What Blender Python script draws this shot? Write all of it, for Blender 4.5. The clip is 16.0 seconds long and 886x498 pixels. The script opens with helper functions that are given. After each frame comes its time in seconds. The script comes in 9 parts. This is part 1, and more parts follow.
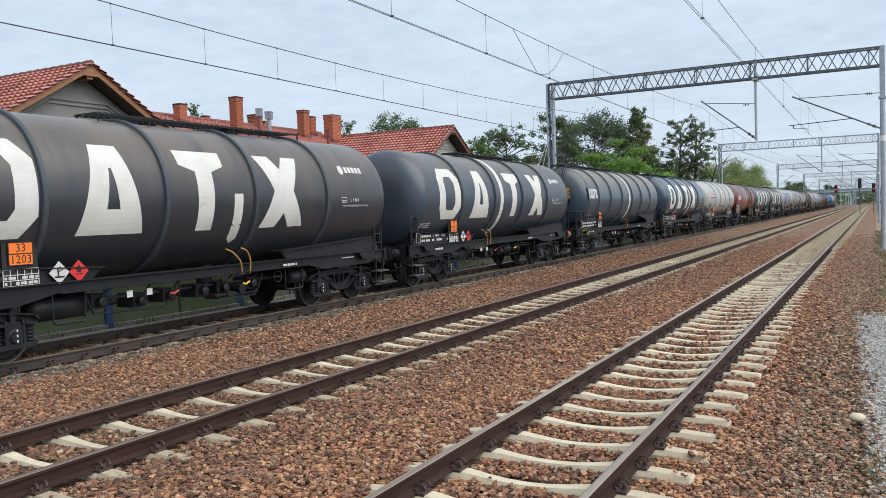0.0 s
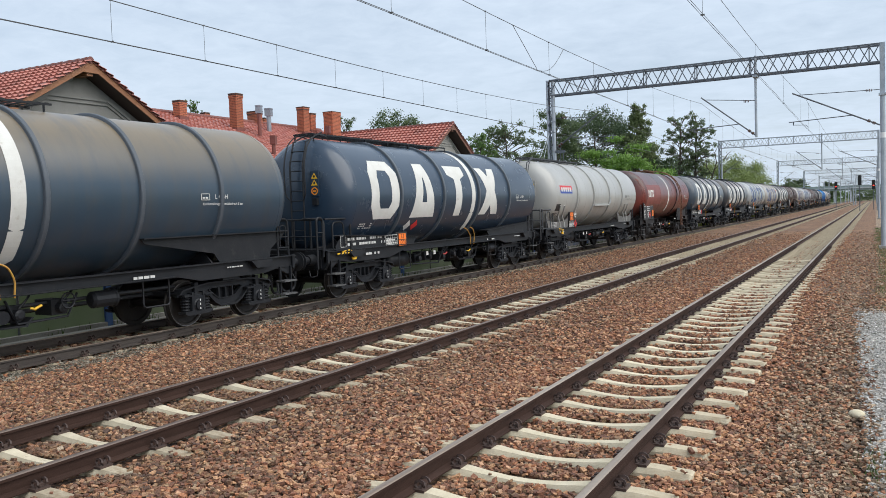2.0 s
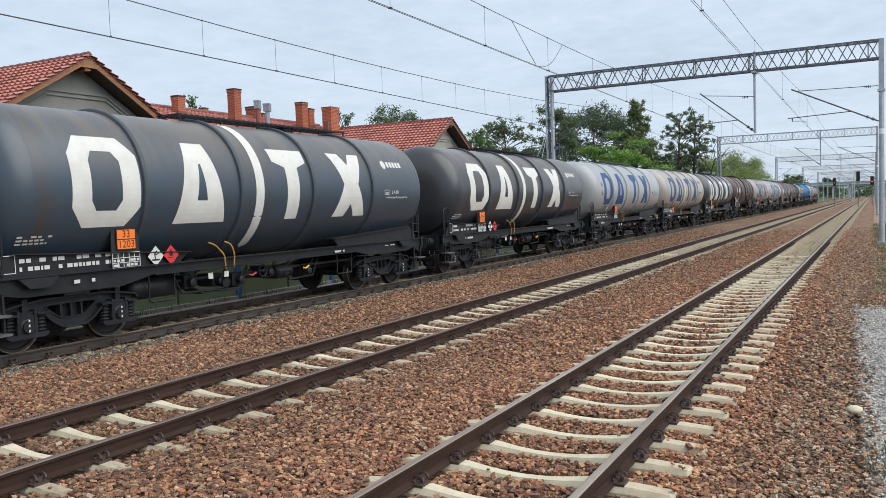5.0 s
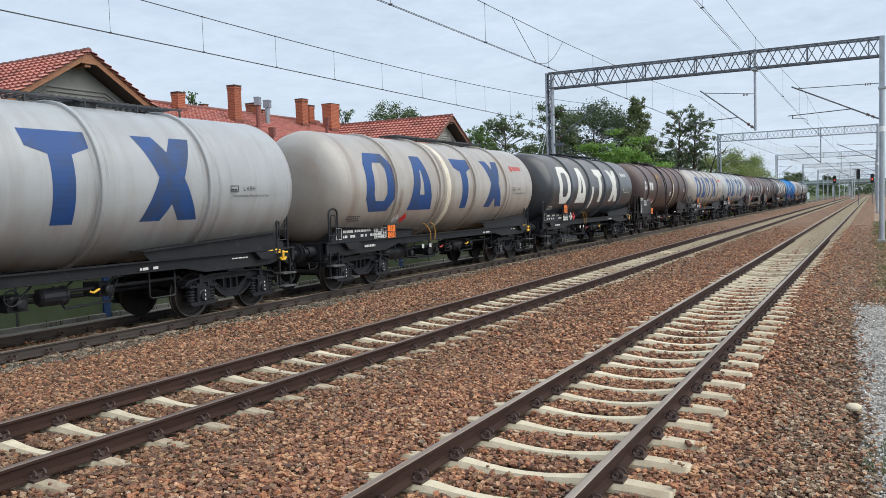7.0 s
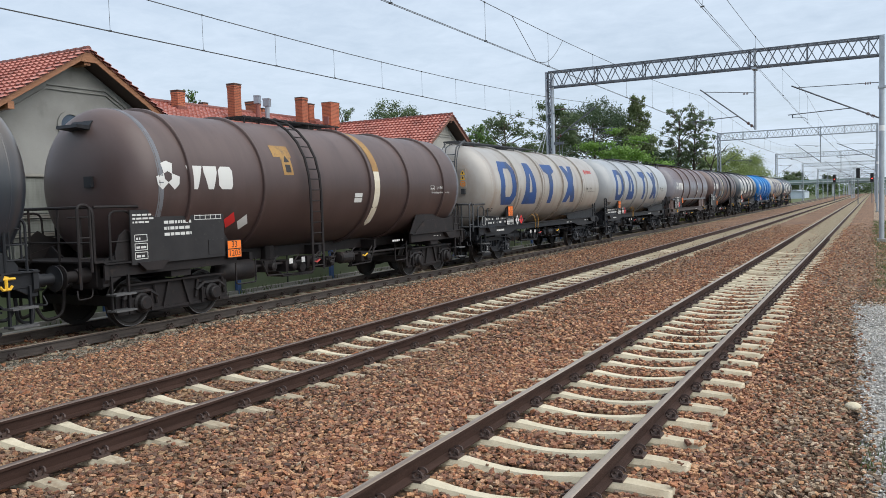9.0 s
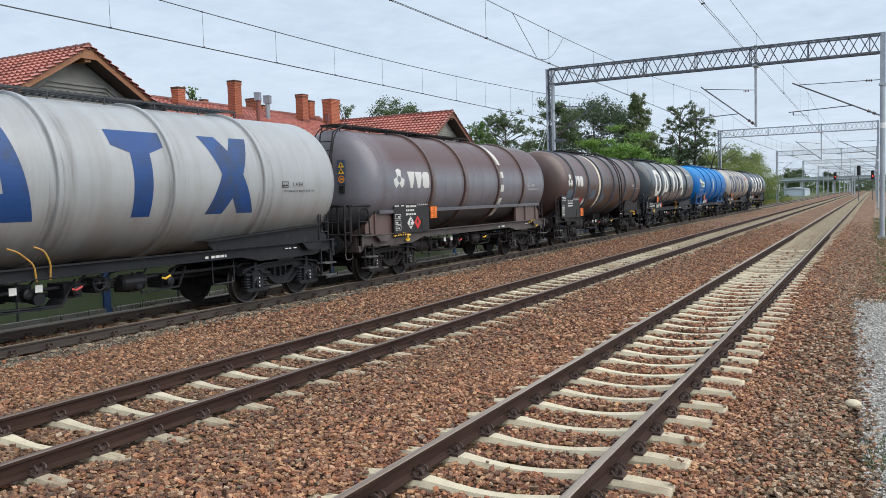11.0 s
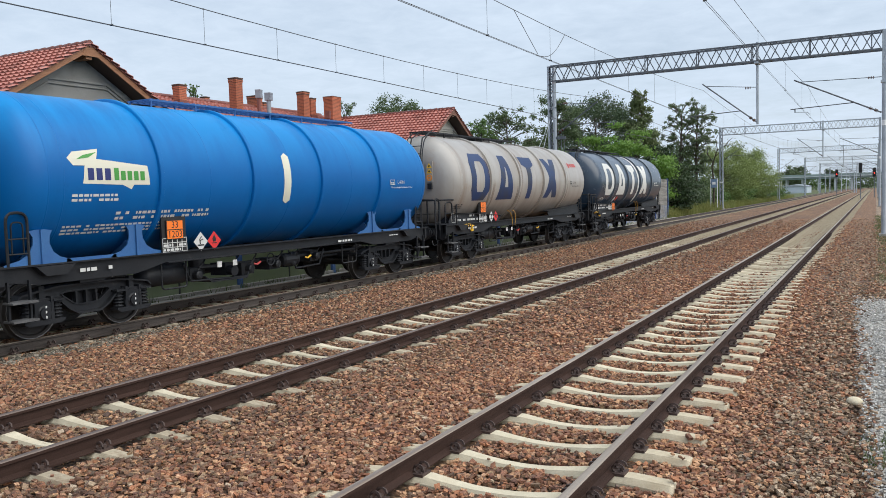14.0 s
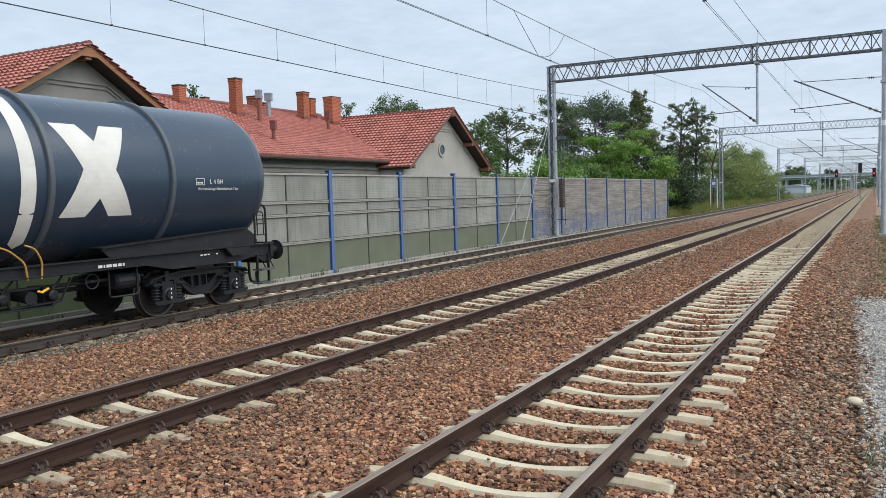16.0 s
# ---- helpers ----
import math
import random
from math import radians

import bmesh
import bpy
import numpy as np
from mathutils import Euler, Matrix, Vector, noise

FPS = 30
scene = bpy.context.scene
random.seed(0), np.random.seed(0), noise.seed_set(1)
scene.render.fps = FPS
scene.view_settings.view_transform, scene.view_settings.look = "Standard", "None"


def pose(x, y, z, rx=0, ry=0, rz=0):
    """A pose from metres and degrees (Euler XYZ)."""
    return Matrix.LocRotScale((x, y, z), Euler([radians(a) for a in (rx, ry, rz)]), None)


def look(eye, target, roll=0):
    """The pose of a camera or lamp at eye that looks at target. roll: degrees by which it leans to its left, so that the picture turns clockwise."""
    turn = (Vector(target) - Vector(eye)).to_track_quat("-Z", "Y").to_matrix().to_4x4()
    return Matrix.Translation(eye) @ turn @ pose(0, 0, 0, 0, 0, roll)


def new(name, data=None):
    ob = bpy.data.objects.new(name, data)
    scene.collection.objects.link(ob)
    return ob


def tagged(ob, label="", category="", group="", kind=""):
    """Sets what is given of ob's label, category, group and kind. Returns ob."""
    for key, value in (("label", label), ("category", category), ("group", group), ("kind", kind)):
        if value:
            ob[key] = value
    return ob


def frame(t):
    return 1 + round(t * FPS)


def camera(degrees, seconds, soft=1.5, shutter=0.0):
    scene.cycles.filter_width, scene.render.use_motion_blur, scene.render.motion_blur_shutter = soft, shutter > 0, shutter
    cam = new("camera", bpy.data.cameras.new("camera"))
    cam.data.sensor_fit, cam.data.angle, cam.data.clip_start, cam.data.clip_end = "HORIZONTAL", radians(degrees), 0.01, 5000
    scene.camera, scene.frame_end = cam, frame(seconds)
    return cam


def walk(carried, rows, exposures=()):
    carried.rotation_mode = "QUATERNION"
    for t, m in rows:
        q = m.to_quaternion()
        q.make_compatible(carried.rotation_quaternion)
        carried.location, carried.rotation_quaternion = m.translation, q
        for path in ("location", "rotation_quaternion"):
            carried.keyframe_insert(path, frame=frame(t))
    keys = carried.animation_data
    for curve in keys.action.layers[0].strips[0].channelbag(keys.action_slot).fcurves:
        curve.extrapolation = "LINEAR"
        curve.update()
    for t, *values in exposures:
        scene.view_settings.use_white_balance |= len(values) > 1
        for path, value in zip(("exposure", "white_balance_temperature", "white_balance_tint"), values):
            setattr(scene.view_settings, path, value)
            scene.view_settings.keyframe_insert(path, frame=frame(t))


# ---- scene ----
EYE = Vector((0.0, 0.0, 2.324))


def view(yaw, tilt, lean):
    """Camera pose at the fixed standpoint: yaw to the left of the track, tilt upwards, lean to its left."""
    a, b = radians(yaw), radians(tilt)
    way = Vector((-math.sin(a) * math.cos(b), math.cos(a) * math.cos(b), math.sin(b)))
    return look(EYE, EYE + way * 10, lean)


# seconds, yaw, tilt, lean: a hand-held phone that sinks slowly
VIEWS = [
    (0, 28.233, -2.471, -1.956),
    (0.5, 28.228, -2.507, -1.958),
    (1, 28.213, -2.566, -1.959),
    (1.5, 28.225, -2.627, -1.960),
    (2, 28.233, -2.694, -1.960),
    (2.5, 28.228, -2.761, -1.959),
    (3, 28.200, -2.822, -1.955),
    (3.5, 28.172, -2.869, -1.948),
    (4, 28.155, -2.898, -1.936),
    (6.5, 28.152, -3.189, -1.809),
    (7, 28.145, -3.223, -1.788),
    (7.5, 28.133, -3.256, -1.770),
    (8, 28.121, -3.275, -1.755),
    (8.5, 28.114, -3.296, -1.741),
    (9, 28.127, -3.315, -1.729),
    (11.5, 28.163, -3.569, -1.687),
    (12, 28.169, -3.617, -1.687),
    (12.5, 28.188, -3.666, -1.688),
    (13, 28.214, -3.693, -1.691),
    (13.5, 28.235, -3.705, -1.695),
    (14, 28.256, -3.700, -1.698),
    (14.5, 28.297, -3.685, -1.701),
    (15, 28.309, -3.684, -1.704),
    (15.5, 28.267, -3.694, -1.706),
    (16, 28.243, -3.688, -1.708),
]
cam = camera(57.49, 16.0, 0.5)
walk(cam, [(t, view(a, b, c)) for t, a, b, c in VIEWS])

# ---- daylight: thin high cloud ----
SUN_EL, SUN_AZ = 49.0, 0.0  # degrees; azimuth counted from +x towards +y


def daylight():
    world = bpy.data.worlds.new("sky")
    world.use_nodes = True
    scene.world = world
    nt = world.node_tree
    nt.nodes.clear()
    N, L = nt.nodes.new, nt.links.new
    out, bg = N("ShaderNodeOutputWorld"), N("ShaderNodeBackground")
    sky = N("ShaderNodeTexSky")
    sky.sky_type, sky.sun_disc = "NISHITA", False
    sky.sun_elevation, sky.sun_rotation = radians(SUN_EL), radians(90 - SUN_AZ)
    sky.air_density, sky.dust_density = 1.0, 2.0
    geo, sep = N("ShaderNodeTexCoord"), N("ShaderNodeSeparateXYZ")
    L(geo.outputs["Generated"], sep.inputs[0])
    # the cloud layer: flat sheet seen from below
    up = N("ShaderNodeMath"); up.operation = "MAXIMUM"; up.inputs[1].default_value = 0.03
    L(sep.outputs[2], up.inputs[0])
    addz = N("ShaderNodeMath"); addz.operation = "ADD"; addz.inputs[1].default_value = 0.12
    L(up.outputs[0], addz.inputs[0])
    div = N("ShaderNodeVectorMath"); div.operation = "DIVIDE"
    comb = N("ShaderNodeCombineXYZ")
    L(addz.outputs[0], comb.inputs[0]); L(addz.outputs[0], comb.inputs[1]); comb.inputs[2].default_value = 1.0
    L(geo.outputs["Generated"], div.inputs[0]); L(comb.outputs[0], div.inputs[1])
    n1, n2 = N("ShaderNodeTexNoise"), N("ShaderNodeTexNoise")
    n1.inputs["Scale"].default_value, n1.inputs["Detail"].default_value, n1.inputs["Roughness"].default_value = 1.3, 6.0, 0.55
    n2.inputs["Scale"].default_value, n2.inputs["Detail"].default_value, n2.inputs["Roughness"].default_value = 7.5, 6.0, 0.62
    n2.inputs["Distortion"].default_value = 0.4
    L(div.outputs[0], n1.inputs["Vector"]); L(div.outputs[0], n2.inputs["Vector"])
    mix = N("ShaderNodeMath"); mix.operation = "MULTIPLY_ADD"; mix.inputs[1].default_value = 0.6
    L(n1.outputs[0], mix.inputs[0]); 
    half = N("ShaderNodeMath"); half.operation = "MULTIPLY"; half.inputs[1].default_value = 0.4
    L(n2.outputs[0], half.inputs[0]); L(half.outputs[0], mix.inputs[2])
    ramp = N("ShaderNodeValToRGB")
    ramp.color_ramp.elements[0].position, ramp.color_ramp.elements[0].color = 0.30, (0.60, 0.60, 0.60, 1)
    ramp.color_ramp.elements[1].position, ramp.color_ramp.elements[1].color = 0.66, (1, 1, 1, 1)
    L(mix.outputs[0], ramp.inputs[0])
    cloud = N("ShaderNodeMix"); cloud.data_type = "RGBA"
    skyc = N("ShaderNodeVectorMath"); skyc.operation = "SCALE"; skyc.inputs[3].default_value = SKY_GAIN
    L(sky.outputs[0], skyc.inputs[0])
    L(ramp.outputs[0], cloud.inputs[0])
    L(skyc.outputs[0], cloud.inputs[6])
    cloud.inputs[7].default_value = CLOUD
    L(cloud.outputs[2], bg.inputs[0])
    bg.inputs[1].default_value = SKY_STRENGTH
    L(bg.outputs[0], out.inputs[0])
    sun = new("sun", bpy.data.lights.new("sun", "SUN"))
    sun.data.energy, sun.data.angle, sun.data.color = 3.0, radians(75), (1.0, 0.965, 0.90)
    a, b = radians(SUN_AZ), radians(SUN_EL)
    way = Vector((math.cos(a) * math.cos(b), math.sin(a) * math.cos(b), math.sin(b)))
    sun.matrix_world = look(way * 100, (0, 0, 0))


SKY_GAIN, SKY_STRENGTH = 1.0, 0.12
CLOUD = (6.0, 7.0, 8.25, 1)
daylight()
scene.view_settings.exposure = 0.0

# ---- materials ----
def nodes_of(name):
    m = bpy.data.materials.new(name)
    m.use_nodes = True
    nt = m.node_tree
    return m, nt, nt.nodes["Principled BSDF"]


def mixed(nt, fac, a, b):
    n = nt.nodes.new("ShaderNodeMix")
    n.data_type = "RGBA"
    for sock, v in ((n.inputs[0], fac), (n.inputs[6], a), (n.inputs[7], b)):
        if isinstance(v, bpy.types.NodeSocket):
            nt.links.new(v, sock)
        elif isinstance(v, (int, float)):
            sock.default_value = v
        else:
            sock.default_value = (*v[:3], 1)
    return n.outputs[2]


def noise_of(nt, scale, detail=4.0, rough=0.55, lo=0.35, hi=0.65, coord=None, stretch=None):
    """A noise between 0 and 1 with its middle range stretched."""
    if coord is None:
        coord = nt.nodes.new("ShaderNodeTexCoord").outputs["Object"]
    if stretch:
        mp = nt.nodes.new("ShaderNodeMapping")
        mp.inputs["Scale"].default_value = stretch
        nt.links.new(coord, mp.inputs[0])
        coord = mp.outputs[0]
    n = nt.nodes.new("ShaderNodeTexNoise")
    n.inputs["Scale"].default_value, n.inputs["Detail"].default_value, n.inputs["Roughness"].default_value = scale, detail, rough
    nt.links.new(coord, n.inputs["Vector"])
    r = nt.nodes.new("ShaderNodeMapRange")
    r.inputs[1].default_value, r.inputs[2].default_value = lo, hi
    nt.links.new(n.outputs[0], r.inputs[0])
    return r.outputs[0]


def bumped(nt, bsdf, height, strength=0.3, dist=0.01):
    b = nt.nodes.new("ShaderNodeBump")
    b.inputs["Strength"].default_value, b.inputs["Distance"].default_value = strength, dist
    nt.links.new(height, b.inputs["Height"])
    nt.links.new(b.outputs[0], bsdf.inputs["Normal"])


def surface(name, a, b, rough=0.6, metal=0.0, scale=3.0, fine=60.0, bump=0.15, grain=0.25, dirt=None, dirt_at=0.55, stretch=None, vary=0.0):
    """Two tones in large clouds, fine grain, optional dirt with its own shape."""
    m, nt, bs = nodes_of(name)
    big = noise_of(nt, scale, 5, 0.6, stretch=stretch)
    small = noise_of(nt, fine, 3, 0.6)
    col = mixed(nt, big, a, b)
    dark = tuple(c * 0.55 for c in a)
    g = nt.nodes.new("ShaderNodeMath")
    g.operation, g.inputs[1].default_value = "MULTIPLY", grain
    nt.links.new(small, g.inputs[0])
    col = mixed(nt, g.outputs[0], col, dark)
    if dirt:
        d = noise_of(nt, scale * 1.7, 6, 0.65, dirt_at, dirt_at + 0.18)
        col = mixed(nt, d, col, dirt)
    if vary:
        oi = nt.nodes.new("ShaderNodeObjectInfo")
        hs = nt.nodes.new("ShaderNodeHueSaturation")
        mr = nt.nodes.new("ShaderNodeMapRange")
        mr.inputs[3].default_value, mr.inputs[4].default_value = 1 - vary, 1 + vary
        nt.links.new(oi.outputs["Random"], mr.inputs[0])
        nt.links.new(mr.outputs[0], hs.inputs["Value"])
        nt.links.new(col, hs.inputs["Color"])
        col = hs.outputs[0]
    nt.links.new(col, bs.inputs["Base Color"])
    bs.inputs["Roughness"].default_value, bs.inputs["Metallic"].default_value = rough, metal
    if bump:
        bumped(nt, bs, small, bump, 0.01)
    return m


def plain(name, col, rough=0.5, metal=0.0, glow=0.0):
    m, nt, bs = nodes_of(name)
    bs.inputs["Base Color"].default_value = (*col, 1)
    bs.inputs["Roughness"].default_value, bs.inputs["Metallic"].default_value = rough, metal
    if glow:
        bs.inputs["Emission Color"].default_value, bs.inputs["Emission Strength"].default_value = (*col, 1), glow
    return m


# ---- building blocks ----
def part(name, bm, mat, parent=None, label="", m=None, smooth=False):
    me = bm if isinstance(bm, bpy.types.Mesh) else bpy.data.meshes.new(name)
    if me is not bm:
        bm.to_mesh(me)
        bm.free()
        if mat:
            me.materials.append(mat)
        if smooth:
            me.shade_smooth()
    ob = new(name, me)
    ob.parent = parent
    if m is not None:
        ob.matrix_basis = m
    if label:
        ob["label"] = label
    return ob


def empty(name, m, label, category, group="", kind=""):
    ob = new(name)
    ob.empty_display_size = 0.2
    ob.matrix_basis = m
    return tagged(ob, label, category, group, kind)


def box(bm, x0, x1, y0, y1, z0, z1, m=None):
    vs = [bm.verts.new((x, y, z)) for z in (z0, z1) for x, y in ((x0, y0), (x1, y0), (x1, y1), (x0, y1))]
    for f in ((3, 2, 1, 0), (4, 5, 6, 7), (0, 1, 5, 4), (1, 2, 6, 5), (2, 3, 7, 6), (3, 0, 4, 7)):
        bm.faces.new([vs[i] for i in f])
    if m is not None:
        for v in vs:
            v.co = m @ v.co
    return vs


def beam(bm, a, b, w, h=None, up=(0, 0, 1)):
    """A square bar from a to b, w wide and h high."""
    h = h or w
    a, b = Vector(a), Vector(b)
    d = (b - a).normalized()
    s = d.cross(Vector(up))
    s = s.normalized() if s.length > 1e-4 else Vector((1, 0, 0))
    u = s.cross(d)
    vs = [bm.verts.new(p + s * i * w / 2 + u * j * h / 2) for p in (a, b) for i, j in ((-1, -1), (1, -1), (1, 1), (-1, 1))]
    for f in ((0, 1, 2, 3), (7, 6, 5, 4), (0, 4, 5, 1), (1, 5, 6, 2), (2, 6, 7, 3), (3, 7, 4, 0)):
        bm.faces.new([vs[i] for i in f])


def tube(bm, pts, r, n=8, caps=True):
    """A round bar through pts; r is one radius or one for each point."""
    pts = [Vector(p) for p in pts]
    rr = r if isinstance(r, (list, tuple)) else [r] * len(pts)
    rings = []
    ref = None
    for i, p in enumerate(pts):
        d = (pts[min(i + 1, len(pts) - 1)] - pts[max(i - 1, 0)]).normalized()
        if ref is None:
            ref = d.orthogonal().normalized()
        s = (ref - d * ref.dot(d)).normalized()
        ref = s
        u = d.cross(s)
        rings.append([bm.verts.new(p + (s * math.cos(k * math.tau / n) + u * math.sin(k * math.tau / n)) * rr[i]) for k in range(n)])
    for a, b in zip(rings, rings[1:]):
        for k in range(n):
            bm.faces.new((a[k], a[(k + 1) % n], b[(k + 1) % n], b[k]))
    if caps:
        bm.faces.new(rings[0][::-1])
        bm.faces.new(rings[-1])


def rounded(pts, rad=0.09, n=4):
    """Points of a bent bar with its corners rounded off."""
    pts = [Vector(p) for p in pts]
    out = [pts[0]]
    for a, b, c in zip(pts, pts[1:], pts[2:]):
        d = min(rad, (a - b).length * 0.48, (c - b).length * 0.48)
        p, q = b + (a - b).normalized() * d, b + (c - b).normalized() * d
        out += [(p * (1 - t) + b * t) * (1 - t) + (b * (1 - t) + q * t) * t for t in [i / n for i in range(n + 1)]]
    return out + [pts[-1]]


def lathe(bm, prof, n=48, axis="y", centre=(0, 0, 0)):
    """Turns (along, radius) points round an axis."""
    c = Vector(centre)
    rings = []
    for s, r in prof:
        ring = []
        for k in range(n if r > 1e-5 else 1):
            a = k * math.tau / n
            u, v = r * math.cos(a), r * math.sin(a)
            ring.append(bm.verts.new(c + Vector({"y": (u, s, v), "x": (s, u, v), "z": (u, v, s)}[axis])))
        rings.append(ring)
    for a, b in zip(rings, rings[1:]):
        for k in range(n):
            q = [a[k % len(a)], a[(k + 1) % len(a)], b[(k + 1) % len(b)], b[k % len(b)]]
            q = list(dict.fromkeys(q))
            if len(q) > 2:
                bm.faces.new(q)
    bmesh.ops.recalc_face_normals(bm, faces=bm.faces)


def prism(bm, poly, a, b, axis="x", m=None):
    """Extrudes a flat outline between a and b along an axis. poly: the two other coordinates."""
    def at(s, p):
        return {"x": (s, p[0], p[1]), "y": (p[0], s, p[1]), "z": (p[0], p[1], s)}[axis]
    lo, hi = [bm.verts.new(at(a, p)) for p in poly], [bm.verts.new(at(b, p)) for p in poly]
    fs = [bm.faces.new(lo[::-1]), bm.faces.new(hi)]
    n = len(poly)
    for i in range(n):
        fs.append(bm.faces.new((lo[i], lo[(i + 1) % n], hi[(i + 1) % n], hi[i])))
    bmesh.ops.recalc_face_normals(bm, faces=fs)
    if m is not None:
        for v in lo + hi:
            v.co = m @ v.co

# ---- tracks and ground ----
T1, T2, T3 = -2.71, -7.36, -13.10   # centre lines of the three tracks
GAUGE = 0.7535                      # half the distance between rail heads
PITCH = 0.6646                      # sleeper pitch
FAR = 520.0
rng = np.random.default_rng(7)


def stone_tones(m, nt, bs, tones, coord):
    ramp = nt.nodes.new("ShaderNodeValToRGB")
    ramp.color_ramp.interpolation = "CONSTANT"
    els = ramp.color_ramp.elements
    while len(els) < len(tones):
        els.new(0.5)
    for i, c in enumerate(tones):
        els[i].position, els[i].color = i / len(tones), (*c, 1)
    nt.links.new(coord, ramp.inputs[0])
    return ramp.outputs[0]


RED_STONE = [(0.300, 0.158, 0.088), (0.395, 0.240, 0.130), (0.150, 0.082, 0.052), (0.430, 0.275, 0.155), (0.240, 0.120, 0.070), (0.300, 0.182, 0.108),
             (0.210, 0.130, 0.086), (0.115, 0.068, 0.050), (0.330, 0.160, 0.082), (0.200, 0.104, 0.064), (0.440, 0.290, 0.180), (0.180, 0.100, 0.065)]
GREY_STONE = [(0.25, 0.172, 0.110), (0.33, 0.240, 0.155), (0.130, 0.086, 0.056), (0.42, 0.320, 0.215), (0.265, 0.150, 0.090), (0.52, 0.415, 0.300), (0.20, 0.155, 0.118)]


DARK_STONE = [tuple(c * 0.70 for c in t) for t in RED_STONE]
ASH_STONE = [(0.18, 0.178, 0.140), (0.28, 0.236, 0.186), (0.135, 0.110, 0.086), (0.36, 0.31, 0.25), (0.23, 0.160, 0.110), (0.42, 0.36, 0.29), (0.17, 0.142, 0.115)]


def make_stone(name, tones):
    m, nt, bs = nodes_of(name)
    geo = nt.nodes.new("ShaderNodeNewGeometry")
    col = stone_tones(m, nt, bs, tones, geo.outputs["Random Per Island"])
    g = noise_of(nt, 90, 3)
    dk = nt.nodes.new("ShaderNodeHueSaturation")
    mr = nt.nodes.new("ShaderNodeMapRange")
    mr.inputs[3].default_value, mr.inputs[4].default_value = 0.55, 1.4
    nt.links.new(g, mr.inputs[0]); nt.links.new(mr.outputs[0], dk.inputs["Value"]); nt.links.new(col, dk.inputs["Color"])
    nt.links.new(dk.outputs[0], bs.inputs["Base Color"])
    bs.inputs["Roughness"].default_value = 0.85
    return m


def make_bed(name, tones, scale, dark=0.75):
    """Crushed stone seen from afar: cells of one tone each, with shade painted into the gaps, and relief."""
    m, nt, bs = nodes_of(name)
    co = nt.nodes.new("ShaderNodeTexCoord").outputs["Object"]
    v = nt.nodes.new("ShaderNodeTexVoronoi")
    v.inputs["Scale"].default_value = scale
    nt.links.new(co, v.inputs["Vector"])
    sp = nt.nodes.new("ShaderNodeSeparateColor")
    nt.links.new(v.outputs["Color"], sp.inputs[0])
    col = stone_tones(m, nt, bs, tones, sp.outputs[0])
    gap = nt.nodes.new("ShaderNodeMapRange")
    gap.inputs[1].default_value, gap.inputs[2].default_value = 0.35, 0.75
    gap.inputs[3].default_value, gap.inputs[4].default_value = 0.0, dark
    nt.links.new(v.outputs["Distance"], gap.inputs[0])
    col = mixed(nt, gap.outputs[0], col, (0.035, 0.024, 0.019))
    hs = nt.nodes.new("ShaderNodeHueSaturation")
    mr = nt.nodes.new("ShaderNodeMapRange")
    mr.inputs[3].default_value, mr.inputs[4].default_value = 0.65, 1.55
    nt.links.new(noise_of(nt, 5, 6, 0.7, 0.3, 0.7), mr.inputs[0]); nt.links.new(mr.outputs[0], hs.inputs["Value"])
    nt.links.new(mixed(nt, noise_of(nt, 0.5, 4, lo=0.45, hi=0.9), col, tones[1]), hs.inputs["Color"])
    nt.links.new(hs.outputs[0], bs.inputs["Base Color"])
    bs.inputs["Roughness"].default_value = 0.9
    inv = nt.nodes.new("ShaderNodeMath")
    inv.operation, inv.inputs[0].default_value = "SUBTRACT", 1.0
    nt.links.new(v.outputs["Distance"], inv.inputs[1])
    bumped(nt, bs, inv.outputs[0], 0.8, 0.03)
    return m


STONE_RED, STONE_GREY, STONE_DARK = make_stone("red_ballast_stone", [(0.020 + a * 1.02, 0.004 + b * 0.93, 0.002 + c * 0.90) for a, b, c in RED_STONE]), make_stone("grey_stone", [(a * 0.82, b * 0.78, c * 0.76) for a, b, c in GREY_STONE]), make_stone("dark_ballast_stone", DARK_STONE)
STONE_PALE = make_stone("pale_grey_chip", [(0.46, 0.445, 0.41), (0.56, 0.545, 0.51), (0.30, 0.285, 0.26), (0.38, 0.35, 0.31), (0.62, 0.60, 0.57), (0.30, 0.285, 0.265), (0.45, 0.44, 0.425)])
STONE_ASH = make_stone("ash_grey_stone", [(a * 0.68, b * 0.68, c * 0.66) for a, b, c in ASH_STONE])
# near bed in darkened tones: shade between the stones put into the colour
BED_SHADED = make_bed("shaded_ballast_bed", [(a * 0.42, b * 0.40, c * 0.38) for a, b, c in RED_STONE], 22, 0.9)
BED_RED, BED_GREY = make_bed("red_ballast", [(a * 0.72, b * 0.67, c * 0.63) for a, b, c in RED_STONE], 15, 0.8), make_bed("grey_ballast", GREY_STONE, 20)
PATH_GRIT = make_bed("pale_grit", [(0.36, 0.34, 0.305), (0.46, 0.44, 0.40), (0.22, 0.20, 0.18), (0.58, 0.56, 0.52)], 32, 0.6)
SOIL = surface("meadow_soil", (0.07, 0.10, 0.035), (0.13, 0.13, 0.05), 0.95, scale=0.35, fine=14, bump=0.8, grain=0.5)
CONCRETE_CREAM = surface("pale_sleeper_concrete", (0.60, 0.525, 0.375), (0.70, 0.625, 0.465), 0.85, scale=4, fine=90, grain=0.22, bump=0.25, dirt=(0.42, 0.33, 0.22), dirt_at=0.62, vary=0.10)
CONCRETE_DUSTY = surface("dusty_sleeper_concrete", (0.54, 0.47, 0.335), (0.64, 0.565, 0.42), 0.9, scale=5, fine=90, grain=0.2, bump=0.35, dirt=(0.32, 0.25, 0.17), dirt_at=0.57, vary=0.14)


